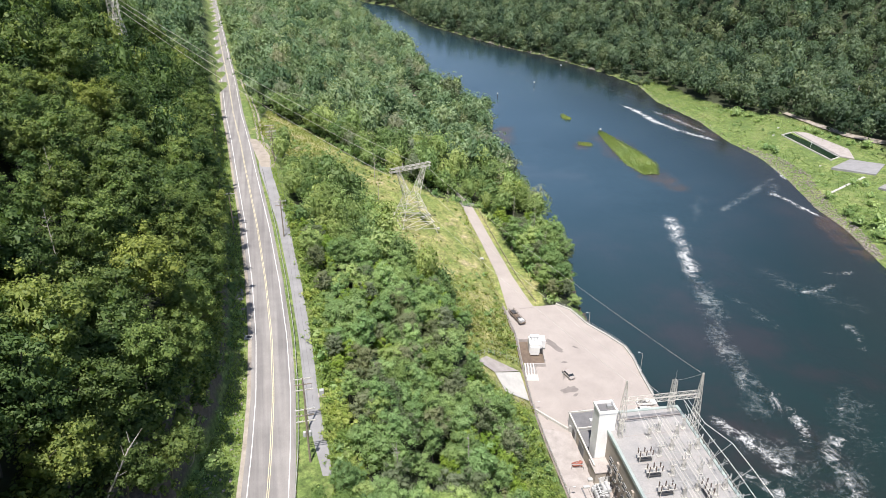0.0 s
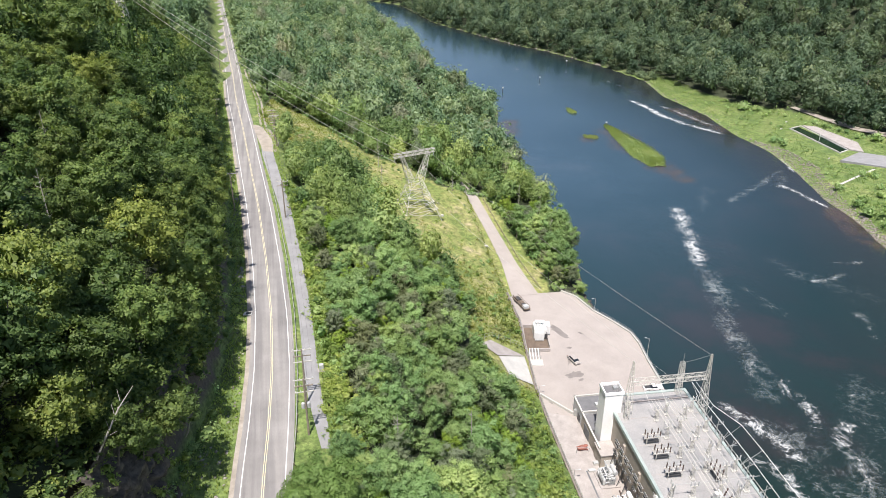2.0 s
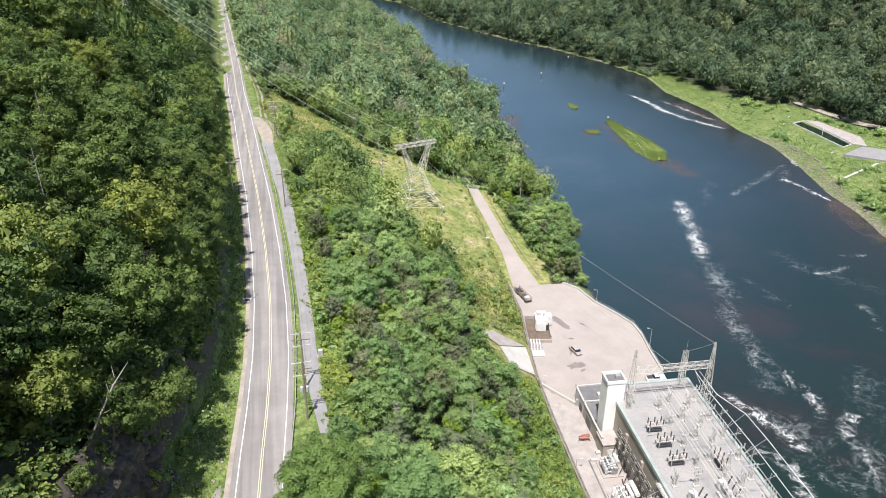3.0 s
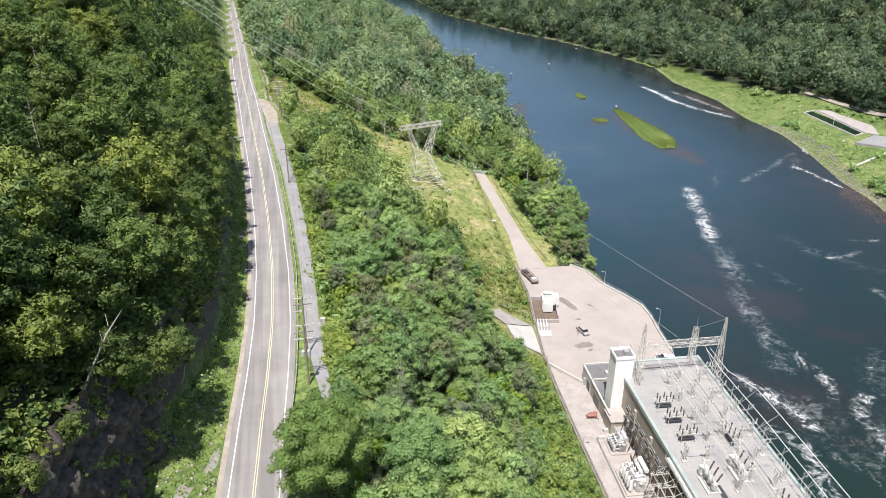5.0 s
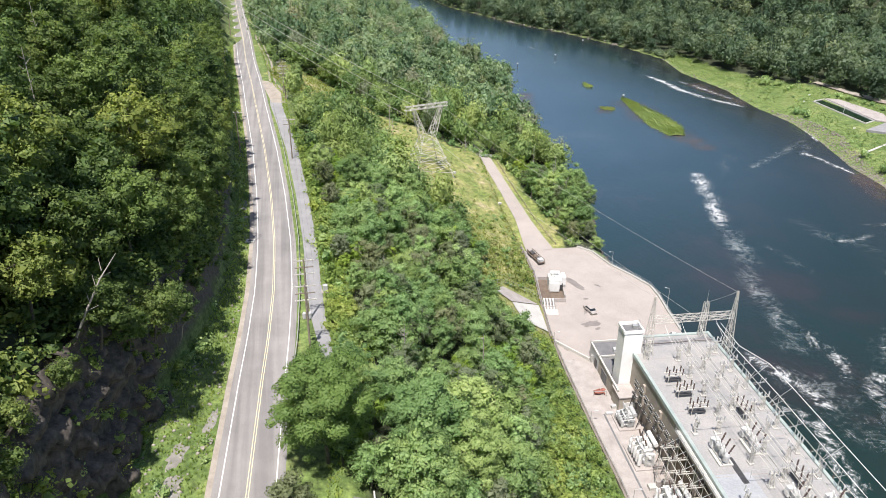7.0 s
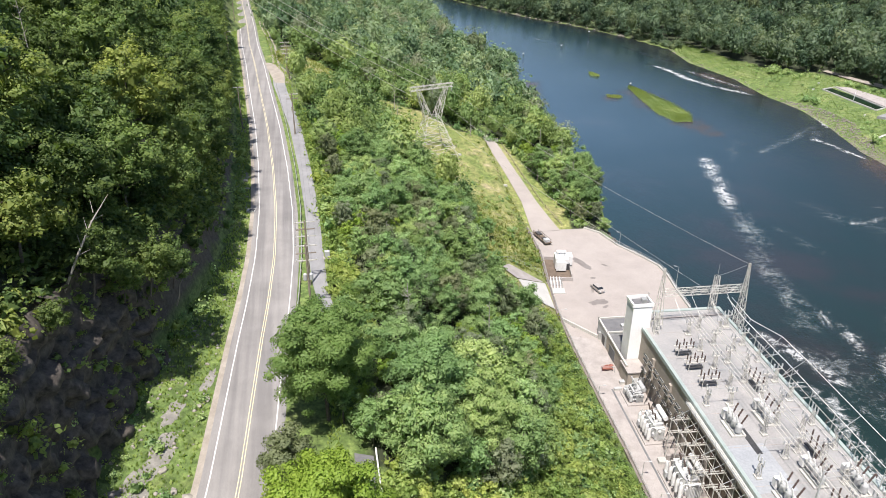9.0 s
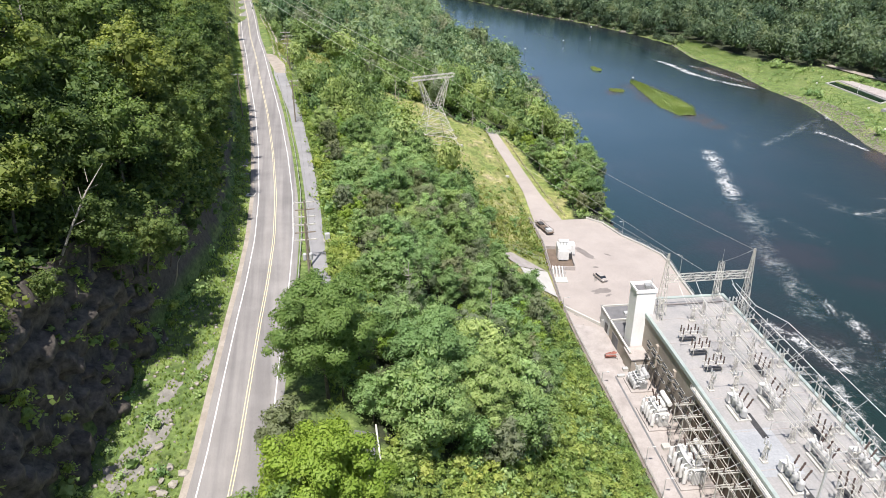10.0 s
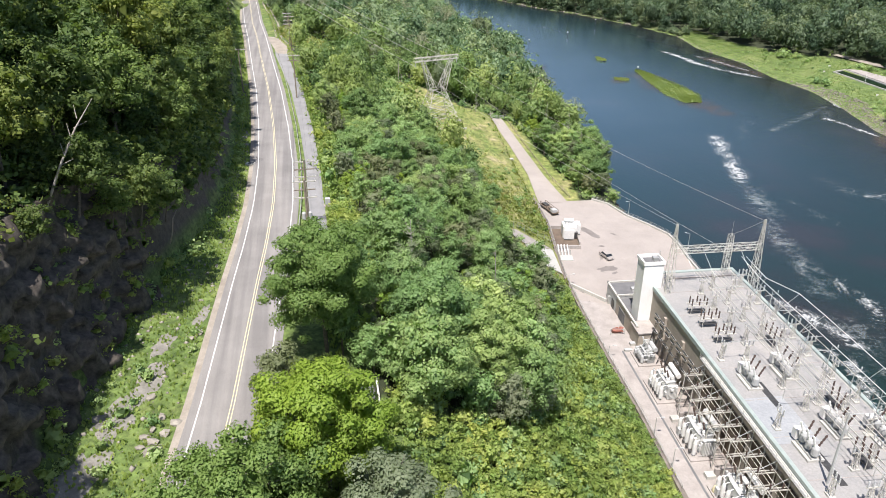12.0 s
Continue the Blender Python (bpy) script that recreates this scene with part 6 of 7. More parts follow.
path_ob = ribbon("footpath", [(184.5, 315.5), (200.0, 327.0), (214.0, 337.0)], [(185.2, 314.4), (200.7, 325.9), (214.7, 335.9)], 8, 0.35, CONCRETE_PALE, "narrow pale concrete path to the water", "path")
for x, y, h in ((196.5, 405, 1.0), (205.0, 418, 1.2), (199.0, 352.0, 0.9)):
    sgn = thing("notice_board", pose(x, y, ground_z(x, y)), "small white board on a post by the pool", "sign")
    part("post", Geo().tube((0, 0, 0), (0, 0, h + 0.3), 0.05, n=5), STEEL, sgn)
    part("board", Geo().box((0, 0, h + 0.4), (1.2, 0.06, 0.6)), PAINT_WHITE, sgn)
for x, y, rz in ((268.0, 452.0, 0), (252.0, 470.0, 0), (284, 440, 0)):
    utility_pole(14.0, 2, rz, "distant wooden utility pole on the east bank").matrix_basis = pose(x, y, ground_z(x, y), 0, 0, 60)


# ---------------------------------------------------------------- far buildings by the river
def shed(name, x, y, L, W, H, rz, wall, roof, label):
    t = thing(name, pose(x, y, ground_z(x, y) - 0.2, 0, 0, rz), label, "building")
    part("wall", Geo().box((0, 0, H / 2), (L, W, H)), wall, t)
    g = Geo()
    g.add([(-L / 2 - 0.4, -W / 2 - 0.4, H), (L / 2 + 0.4, -W / 2 - 0.4, H), (L / 2 + 0.4, W / 2 + 0.4, H), (-L / 2 - 0.4, W / 2 + 0.4, H), (-L / 2 - 0.4, 0, H + W * 0.22), (L / 2 + 0.4, 0, H + W * 0.22)],
          [(0, 1, 5, 4), (2, 3, 4, 5), (0, 4, 3), (1, 2, 5), (3, 2, 1, 0)])
    part("roof", g, roof, t)
    for k in range(4):
        part("window", Geo().box((-L * 0.36 + L * 0.24 * k, -W / 2 - 0.02, H * 0.55), (1.2, 0.06, 1.2)), GLASS, t)
    part("door", Geo().box((L * 0.02, -W / 2 - 0.03, 1.05), (1.1, 0.06, 2.1)), DARK, t)
    return t


shed("storehouse", -113.0, 706.0, 26, 12, 4.0, 8, PAINT_GREY, PAINT_WHITE, "long pale storehouse with a white roof by the river")
shed("storehouse", -128.0, 690.0, 14, 9, 3.5, 20, PAINT_GREY, ROOF_GREY, "small grey-roofed storehouse among trees")
shed("storehouse", -98.0, 712.0, 10, 8, 3.2, -10, PAINT_WHITE, PAINT_WHITE, "small white-roofed shed among trees")
ribbon("far_drive", [(-156, 742), (-160, 775), (-175, 800)], [(-152, 742), (-156, 775), (-171, 800)], 5, 0.4, GRAVEL, "pale gravel drive through a clearing", "drive")
ribbon("far_yard", [(-132, 698), (-126, 722)], [(-92, 702), (-90, 724)], 6, 0.5, CONCRETE_PALE, "pale paved yard round the storehouses", "yard")
ribbon("far_lane", [(-60, 592), (-54, 574), (-24, 500), (-14, 476)], [(-57, 593), (-51, 575), (-21, 501), (-11, 477)], 5, 0.4, GRAVEL, "pale dirt lane through the woods", "lane")
# ---------------------------------------------------------------- trees
def leaf_quads(rng, pts, normals, size, flop=0.5):
    """Leaf sprays at the points: uneven four-sided cards, facing roughly along the normals."""
    n = len(pts)
    nn = normals + rng.normal(0, flop, (n, 3))
    nn /= np.linalg.norm(nn, axis=1)[:, None]
    t = np.cross(nn, rng.normal(0, 1, (n, 3)))
    t /= np.linalg.norm(t, axis=1)[:, None] + 1e-9
    b = np.cross(nn, t)
    s = size * rng.uniform(0.6, 1.4, (n, 1))
    w, k = rng.uniform(0.26, 0.5, (n, 1)), rng.uniform(-0.22, 0.22, (n, 1))
    v = np.stack([pts - t * s * 0.5, pts - b * s * w + t * s * k + nn * s * 0.1, pts + t * s * 0.5, pts + b * s * w - t * s * k + nn * s * 0.1], 1).reshape(-1, 3)
    return v, np.arange(4 * n).reshape(n, 4), nn


_g = (1 + 5 ** 0.5) / 2
ICO_V = np.array([(-1, _g, 0), (1, _g, 0), (-1, -_g, 0), (1, -_g, 0), (0, -1, _g), (0, 1, _g), (0, -1, -_g), (0, 1, -_g), (_g, 0, -1), (_g, 0, 1), (-_g, 0, -1), (-_g, 0, 1)]) / math.sqrt(1 + _g * _g)
ICO_F = np.array([(a, b, c) for a in range(12) for b in range(a + 1, 12) for c in range(b + 1, 12)
                  if max(np.linalg.norm(ICO_V[i] - ICO_V[j]) for i, j in ((a, b), (b, c), (a, c))) < 1.1])
ICO_F = np.array([f if np.dot(np.cross(ICO_V[f[1]] - ICO_V[f[0]], ICO_V[f[2]] - ICO_V[f[0]]), ICO_V[f[0]]) > 0 else f[::-1] for f in ICO_F])

def split_ball(v, f):
    """Each triangle of a ball cut in four."""
    mids, vv, ff = {}, list(v), []

    def mid(i, j):
        k = (min(i, j), max(i, j))
        if k not in mids:
            m = (vv[i] + vv[j]) / 2
            mids[k] = len(vv)
            vv.append(m / np.linalg.norm(m))
        return mids[k]

    for i, j, k in f:
        p, q, r = mid(i, j), mid(j, k), mid(k, i)
        ff += [(i, p, r), (p, j, q), (r, q, k), (p, q, r)]
    return np.array(vv), np.array(ff)


BALL_V, BALL_F = split_ball(ICO_V, ICO_F)
FINE_V, FINE_F = split_ball(BALL_V, BALL_F)


def crown_arrays(seed, height, radius, base, clumps, leaves, size, narrow=1.0):
    """A crown of leafy puffs round a dense middle, some standing out, with gaps between: vertices, triangles and normals."""
    rng = np.random.default_rng(seed)
    cz, rz = 0.5 * (base + height), 0.5 * (height - base)
    wide = np.array([radius * narrow, radius * narrow, rz])
    k = np.arange(clumps) + 0.5
    phi = np.arccos(1 - 1.72 * k / clumps)
    th = math.pi * (1 + 5 ** 0.5) * k + rng.uniform(0, 6)
    d = np.stack([np.cos(th) * np.sin(phi), np.sin(th) * np.sin(phi), np.cos(phi)], 1) + rng.normal(0, 0.16, (clumps, 3))
    c = d * rng.uniform(0.52, 0.9, (clumps, 1)) * wide + np.array([0, 0, cz])
    cr = radius * rng.uniform(0.2, 0.44, clumps) * (22.0 / max(14, clumps)) ** 0.4
    V, F, N, o = [], [], [], 0

    def blob(centre, rad, iv, jf):
        """A middle of loose leaf facets, each tilted its own way."""
        tri = (iv * rad)[jf]
        mid = tri.mean(1, keepdims=True)
        tri = mid * rng.uniform(0.8, 1.14, (len(jf), 1, 1)) + (tri - mid) * 1.12 + rng.normal(0, 0.1, (len(jf), 3, 3)) * rad
        face = iv[jf].mean(1) + rng.normal(0, 0.45, (len(jf), 3))
        V.append(tri.reshape(-1, 3) + centre)
        F.append(np.arange(3 * len(jf)).reshape(-1, 3) + o)
        N.append(np.repeat(face, 3, 0))
        return 3 * len(jf)

    o += blob(np.array([0, 0, cz]), wide * (np.array([0.42, 0.42, 0.55]) if leaves > 20 else np.array([0.54, 0.54, 0.62])), *((FINE_V, FINE_F) if radius > 2 else (ICO_V, ICO_F)))
    for a in range(clumps):
        squash = np.array([1.15, 1.15, rng.uniform(0.66, 0.9)])
        if leaves > 20:
            o += blob(c[a], cr[a] * 0.55 * squash, ICO_V, ICO_F)
        n = max(4, int(leaves * (cr[a] / cr.mean()) ** 2))
        out = (c[a] - np.array([0, 0, cz])) / wide
        u = rng.normal(0, 1, (n, 3)) + np.array([0, 0, 0.45]) + 0.5 * out
        u /= np.linalg.norm(u, axis=1)[:, None]
        p = c[a] + u * cr[a] * (0.5 + 0.68 * rng.random((n, 1)) ** 0.7) * squash
        v, f, nn = leaf_quads(rng, p, u + np.array([0, 0, 0.3]), size)
        V.append(v), F.append(np.concatenate([f[:, [0, 1, 2]], f[:, [0, 2, 3]]]) + o)
        N.append(np.repeat(0.75 * u + 0.4 * out + 0.7 * nn, 4, 0))
        o += len(v)
    nor = np.concatenate(N)
    nor /= np.linalg.norm(nor, axis=1)[:, None] + 1e-9
    return np.concatenate(V), np.concatenate(F), nor


def crown_mesh(name, seed, mat, **kw):
    v, f, nor = crown_arrays(seed, **kw)
    return np_mesh(name, v, f, mat, True, normals=nor)


def trunk_geo(seed, height, r, limbs=5, spread=2.0):
    rng = random.Random(seed)
    g = Geo()
    p = Vector((0, 0, -0.6))
    top = 0.8 * height
    n = 4
    pts = [p]
    for k in range(1, n + 1):
        pts.append(Vector((rng.uniform(-0.25, 0.25) * k * 0.5, rng.uniform(-0.25, 0.25) * k * 0.5, top * k / n)))
    for k in range(n):
        g.tube(pts[k], pts[k + 1], r * (1 - 0.2 * k), r * (1 - 0.2 * (k + 1)), 7)
    for k in range(limbs):
        a, h = 2 * math.pi * k / limbs + rng.uniform(-0.4, 0.4), rng.uniform(0.35, 0.75) * height
        s = Vector((0, 0, h))
        e = s + Vector((math.cos(a) * spread, math.sin(a) * spread, rng.uniform(0.6, 2.2)))
        g.tube(s, e, r * 0.4, r * 0.12, 5)
    return g


def make_tree(name, seed, mat, label, height, radius, base, clumps, leaves, size, narrow=1.0, bark=None):
    t = thing(name, Matrix.Translation((0, 0, -500)), label, "tree")
    part("trunk", trunk_geo(seed, height, 0.016 * height, 6, radius * 0.6), bark or BARK, t)
    part("crown", crown_mesh("crown", seed, mat, height=height, radius=radius, base=base, clumps=clumps, leaves=leaves, size=size, narrow=narrow), mat, t)
    return t


def crowd(name, spots, seed, mat, label, category, kinds, shift=0.0):
    """Plants that nobody could count: many small crowns in one mesh. kinds: crown sizes to choose from."""
    rng = np.random.default_rng(seed)
    ready = [crown_arrays(seed + k, **kw) for k, kw in enumerate(kinds)]
    V, F, T, N, o = [], [], [], [], 0
    for x, y, z, s in spots:
        v, f, nor = ready[rng.integers(len(ready))]
        a = rng.uniform(0, 6.283)
        ca, sa = math.cos(a), math.sin(a)
        w = v * np.array([s, s, s * rng.uniform(0.8, 1.25)])
        w = np.stack([w[:, 0] * ca - w[:, 1] * sa + x, w[:, 0] * sa + w[:, 1] * ca + y, w[:, 2] + z], 1)
        N.append(np.stack([nor[:, 0] * ca - nor[:, 1] * sa, nor[:, 0] * sa + nor[:, 1] * ca, nor[:, 2]], 1))
        V.append(w), F.append(f + o)
        T.append(np.full(len(w), rng.uniform(-0.4, 0.5) + shift))
        o += len(w)
    ob = new(name, np_mesh(name, np.concatenate(V), np.concatenate(F), mat, True, np.concatenate(T), np.concatenate(N)))
    return tagged(ob, label, category, kind="stuff")


def jitter_grid(x0, x1, y0, y1, step, seed):
    rng = random.Random(seed)
    out, y, k = [], y0, 0
    while y < y1:
        x = x0 + (step * 0.5 if k % 2 else 0)
        while x < x1:
            out.append((x + rng.uniform(-0.45, 0.45) * step, y + rng.uniform(-0.45, 0.45) * step, rng.random()))
            x += step
        y += step * 0.87
        k += 1
    return out


def seen(x, y, left=0.92, right=0.72):
    return -left * y - 25 < x < right * y + 30


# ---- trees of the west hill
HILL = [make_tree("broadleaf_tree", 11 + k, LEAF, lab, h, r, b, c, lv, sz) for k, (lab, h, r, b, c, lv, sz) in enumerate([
    ("tall dense green broadleaf tree on the steep hillside", 17.5, 5.1, 4.0, 46, 66, 0.33),
    ("broad dark-green broadleaf tree on the steep hillside", 14.5, 5.4, 3.0, 46, 66, 0.33),
    ("slender green broadleaf tree on the steep hillside", 16.0, 3.8, 3.5, 38, 62, 0.32),
    ("uneven green broadleaf tree above the rock cut", 12.5, 4.4, 2.0, 38, 62, 0.32),
    ("small young green tree on the steep hillside", 8.5, 2.9, 1.2, 26, 56, 0.30)])]
SLOPE = [make_tree("slope_tree", 31 + k, m, lab, h, r, b, c, lv, sz) for k, (m, lab, h, r, b, c, lv, sz) in enumerate([
    (LEAF_MID, "leafy green broadleaf tree on the slope below the road", 12.5, 4.1, 2.0, 42, 66, 0.30),
    (LEAF_MID, "rounded green broadleaf tree on the slope below the road", 10.0, 3.9, 1.2, 40, 66, 0.30),
    (LEAF_GREY, "grey-green airy tree on the slope below the road", 11.5, 3.4, 2.0, 36, 56, 0.27),
    (LEAF_MID, "small young green tree on the slope below the road", 7.0, 2.7, 0.6, 26, 58, 0.28),
    (LEAF_BRIGHT, "bright yellow-green young tree on the slope", 7.5, 2.8, 0.8, 26, 58, 0.28),
    (LEAF_MID, "slender green broadleaf tree on the slope below the road", 13.5, 3.2, 2.5, 38, 62, 0.30)])]

rng = random.Random(5)
far, n_near = [], 0
for x, y, u in jitter_grid(-420, -18, 24, 900, 5.6, 1):
    d = foot_x(y) - x
    run = float(np.interp(y, [60, 100, 140], [2.6, 2.0, 1.6]))
    if d < run + float(np.interp(y, [80, 95, 150, 210, 260], [0.0, 3.6, 3.6, 3.0, 2.0])) or d > 85 or not seen(x, y):
        continue
    if (y < 60 and d < 7 and u < 0.5) or (d > 6 and (u * 13.7) % 1 < 0.2):
        continue
    z = ground_z(x, y)
    if y < 190 and d < 40 and n_near < 230:
        tip = rng.uniform(3, 10) if y < 80 else rng.uniform(-3, 5)
        near_edge = y > 88 and d < run + 9
        copy_thing(HILL[int(u * 2.99) if near_edge else min(4, int(u * 5))], pose(x, y, z - 0.6, rng.uniform(-5, 5), tip, 0) @ pose(0, 0, 0, 0, 0, rng.uniform(0, 360)) @ Matrix.Scale(rng.uniform(0.9, 1.25) if near_edge else rng.uniform(0.6, 1.3), 4))["group"] = "trees on the west hill"
        n_near += 1
    elif y < 260 or u < 0.72:
        far.append((x, y, z - 0.5, rng.uniform(0.7, 1.35) if y < 400 else rng.uniform(1.0, 1.5)))
for k in range(52):
    y = 89 + 4.6 * k + rng.uniform(-1.2, 1.2)
    x = float(foot_x(y)) - rng.uniform(2.4, 4.2) - float(np.interp(y, [170, 230], [0, 2.2]))
    copy_thing(HILL[(0, 3, 2, 1, 3)[k % 5]], pose(x, y, ground_z(x, y) - 0.5, rng.uniform(-4, 4), rng.uniform(0, 7), 0) @ pose(0, 0, 0, 0, 0, rng.uniform(0, 360)) @ Matrix.Scale(rng.uniform(0.72, 1.0), 4))["group"] = "trees on the west hill"
WOOD_KINDS = [dict(height=13.5, radius=4.6, base=2.0, clumps=26, leaves=17, size=0.58), dict(height=11.5, radius=4.9, base=1.5, clumps=27, leaves=17, size=0.6),
              dict(height=14.5, radius=3.8, base=2.0, clumps=24, leaves=16, size=0.56), dict(height=8.5, radius=3.6, base=0.8, clumps=19, leaves=16, size=0.54)]
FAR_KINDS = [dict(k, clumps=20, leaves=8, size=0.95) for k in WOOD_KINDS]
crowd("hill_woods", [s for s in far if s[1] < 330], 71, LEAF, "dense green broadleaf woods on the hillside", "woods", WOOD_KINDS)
crowd("hill_woods", [s for s in far if s[1] >= 330], 72, LEAF_FAR_HAZED, "distant green woods beside the highway", "woods", FAR_KINDS)

# ---- trees between road and river
mid_near, mid_far, grey, n_mid, n_bank = [], [], [], 0, 0
for x, y, u in jitter_grid(-270, 62, 66, 1000, 4.7, 2):
    le, wx, bl = lane_edge(y), yard_x(y), bank_l(y)
    if x < max(le + float(np.interp(y, [90, 110, 240, 300], [1.5, 4.5, 4.5, 1.0])), road_x(y) + 7.5) or x > bl - 1.5 or not seen(x, y):
        continue
    if inside(x, y, MEADOW) or inside(x, y, APRON) or (y < 212 and x > wx - float(np.interp(y, [66, 72, 80, 94, 114, 134, 153, 170, 180, 212], [40, 27, 23, 19, 13.5, 11.5, 14.5, 15, 9, 6]))):
        continue
    if any(math.hypot(x - c[0], y - c[1]) < r for c, r in FAR_CLEARINGS):
        continue
    if y > 205 and (u * 7.31) % 1 > (0.7 if y < 330 else 0.42):
        continue
    z = ground_z(x, y)
    tall = 0.45 if x > 1 and 138 < y < 174 else 1.0
    if x < le + 9 and y < 250:
        tall = 0.72
    if inside(x, y + 9, MEADOW) or inside(x + 4, y, MEADOW) or inside(x + 3, y + 4, MEADOW):
        tall = 0.5
    if (y < 205 and n_mid < 250) or (206 < y < 292 and x > wx + 11 and n_bank < 45):
        k = min(5, int(u * 6))
        copy_thing(SLOPE[k], pose(x, y, z - 0.4, rng.uniform(-5, 5), rng.uniform(-5, 5), rng.uniform(0, 360)) @ Matrix.Scale(rng.uniform(0.68, 1.1) * tall, 4))["group"] = "trees on the slope below the road"
        n_mid, n_bank = (n_mid + 1, n_bank) if y < 205 else (n_mid, n_bank + 1)
    else:
        s = (x, y, z - 0.4, rng.uniform(0.7, 1.35) * (1.0 if y < 320 else 1.15) * tall)
        if y > 260 and u > 0.9:
            grey.append(s)
        elif y < 330:
            mid_near.append(s)
        else:
            mid_far.append(s)
crowd("riverside_woods", mid_near, 81, LEAF_RIVER, "mixed green woods between road and river", "woods", WOOD_KINDS)
crowd("riverside_woods", mid_far, 82, LEAF_FAR_HAZED, "distant mixed woods between road and river", "woods", FAR_KINDS)
crowd("grey_woods", grey, 83, LEAF_GREY, "greyish half-bare trees among the riverside woods", "woods", WOOD_KINDS)

# ---- woods of the east bank
east = []
for x, y, u in jitter_grid(-260, 560, 250, 1150, 9.6, 4):
    d = x - bank_r(y)
    if d < float(np.interp(y, [250, 380, 430, 470, 540, 585], [75, 62, 58, 24, 10, -1])) or d > 300 or not seen(x, y):
        continue
    if 122 < d - 0.12 * (y - 300) < 129 and 300 < y < 520:
        continue
    east.append((x, y, ground_z(x, y) - 0.5, rng.uniform(0.95, 1.7)))
crowd("east_bank_woods", [s for s in east if s[1] < 520], 91, LEAF_EAST_HAZED, "dense green woods on the far river bank", "woods", [dict(k, clumps=20, leaves=9, size=0.92) for k in WOOD_KINDS])
crowd("east_bank_woods", [s for s in east if s[1] >= 520], 92, LEAF_EAST_HAZED, "distant dense woods on the far river bank", "woods", FAR_KINDS)

# ---- single large trees beside the road
BIG = [("large spreading green maple overhanging the highway", LEAF_MAPLE, -16.2, 70.0, 17.6, 6.4, 3.0, 120, 270, 0.25),
       ("bright yellow-green maple in full sun near the road", LEAF_BRIGHT, -11.8, 48.0, 14.8, 6.0, 1.5, 120, 270, 0.25),
       ("dark green maple beside the highway", LEAF_MAPLE, -16.8, 39.5, 13.0, 6.9, 1.0, 120, 270, 0.25),
       ("grey-green tree among bushes below the road", LEAF_GREY, -5.2, 40.0, 12.0, 4.6, 0.8, 96, 260, 0.24),
       ("tall green tree at the edge of the clearing", LEAF_MID, -4.5, 76.0, 14.0, 5.0, 3.0, 80, 210, 0.26),
       ("tall green tree at the edge of the clearing", LEAF_MID, 2.5, 75.0, 13.5, 4.6, 3.0, 80, 210, 0.26),
       ("green tree above the shrub slope", LEAF_MID, 6.5, 77.0, 11.5, 4.2, 1.5, 60, 200, 0.26),
       ("green tree above the shrub slope", LEAF_GREY, 9.5, 88.0, 10.5, 3.8, 1.0, 56, 200, 0.26),
       ("green broadleaf tree on the slope below the highway", LEAF_MID, -3.2, 66.0, 12.5, 4.6, 1.0, 70, 200, 0.26),
       ("reddish-grey small tree at the road edge", LEAF_GREY, -18.6, 58.5, 9.0, 3.0, 0.8, 30, 200, 0.25)]
for k, (lab, m, x, y, h, r, b, c, lv, sz) in enumerate(BIG):
    t = make_tree("maple_tree" if "maple" in lab else "broadleaf_tree", 201 + k, m, lab, h, r, b, c, lv, sz)
    t.matrix_basis = pose(x, y, ground_z(x, y) - 0.3)

# ---- bushes
bright, dull, shade, weeds = [], [], [], []
for x, y, u in jitter_grid(-80, 40, 34, 300, 1.75, 6):
    le, wx = lane_edge(y), yard_x(y)
    if x < le + 0.8 or x > wx - 1.6 or inside(x, y, APRON) or (53 < y < 67 and -13.5 < x + 0.2 * (y - 54) < -6.6):
        continue
    if y < 212 and not inside(x, y, MEADOW):
        edge = x < le + 5.5 and y > 88
        toe = x > wx - float(np.interp(y, [34, 62, 72, 80, 94, 114, 134, 153, 170, 212], [54, 48, 32, 26, 22, 17, 15, 17, 17, 10]))
        if edge or toe:
            (dull if u > 0.8 else bright).append((x, y, ground_z(x, y) - 0.3, rng.uniform(0.65, 1.2) * float(np.interp(wx - x, [1.5, 4, 9], [0.5, 0.75, 1.0]))))
    elif inside(x, y, MEADOW) and u < 0.6:
        (bright if u < 0.16 else weeds if u < 0.5 else dull).append((x, y, ground_z(x, y) - 0.15, rng.uniform(0.3, 0.8)))
for x, y, u in jitter_grid(-125, -22, 34, 330, 2.2, 8):
    d = foot_x(y) - x
    w = road_x(y) - 6.0
    if x > w or d > 2.5:
        continue
    want = 0.2 if y < 80 else (0.28 if d > -2.6 else 0.05)
    if u < want:
        shade.append((x, y, ground_z(x, y) - 0.15, rng.uniform(0.35, 1.0) * (1.15 if d > -2 else 0.8)))
for x, y, u in jitter_grid(-90, 40, 215, 335, 2.6, 9):
    if x < bank_l(y) - 3 and not inside(x, y, MEADOW) and (inside(x - 5, y, MEADOW) or inside(x - 2.5, y - 5, MEADOW)):
        dull.append((x, y, ground_z(x, y) - 0.3, rng.uniform(0.9, 1.7)))
SHRUBS = [dict(height=2.0, radius=1.7, base=0.0, clumps=7, leaves=9, size=0.42), dict(height=1.5, radius=1.8, base=0.0, clumps=7, leaves=9, size=0.42), dict(height=2.5, radius=1.5, base=0.0, clumps=7, leaves=9, size=0.42)]
NEAR_SHRUBS = [dict(k, clumps=8, leaves=24, size=0.27) for k in SHRUBS]
crowd("bright_bushes", [s for s in bright if s[1] < 118], 101, LEAF_SHRUB, "bright green bushes covering the slope", "bushes", NEAR_SHRUBS)
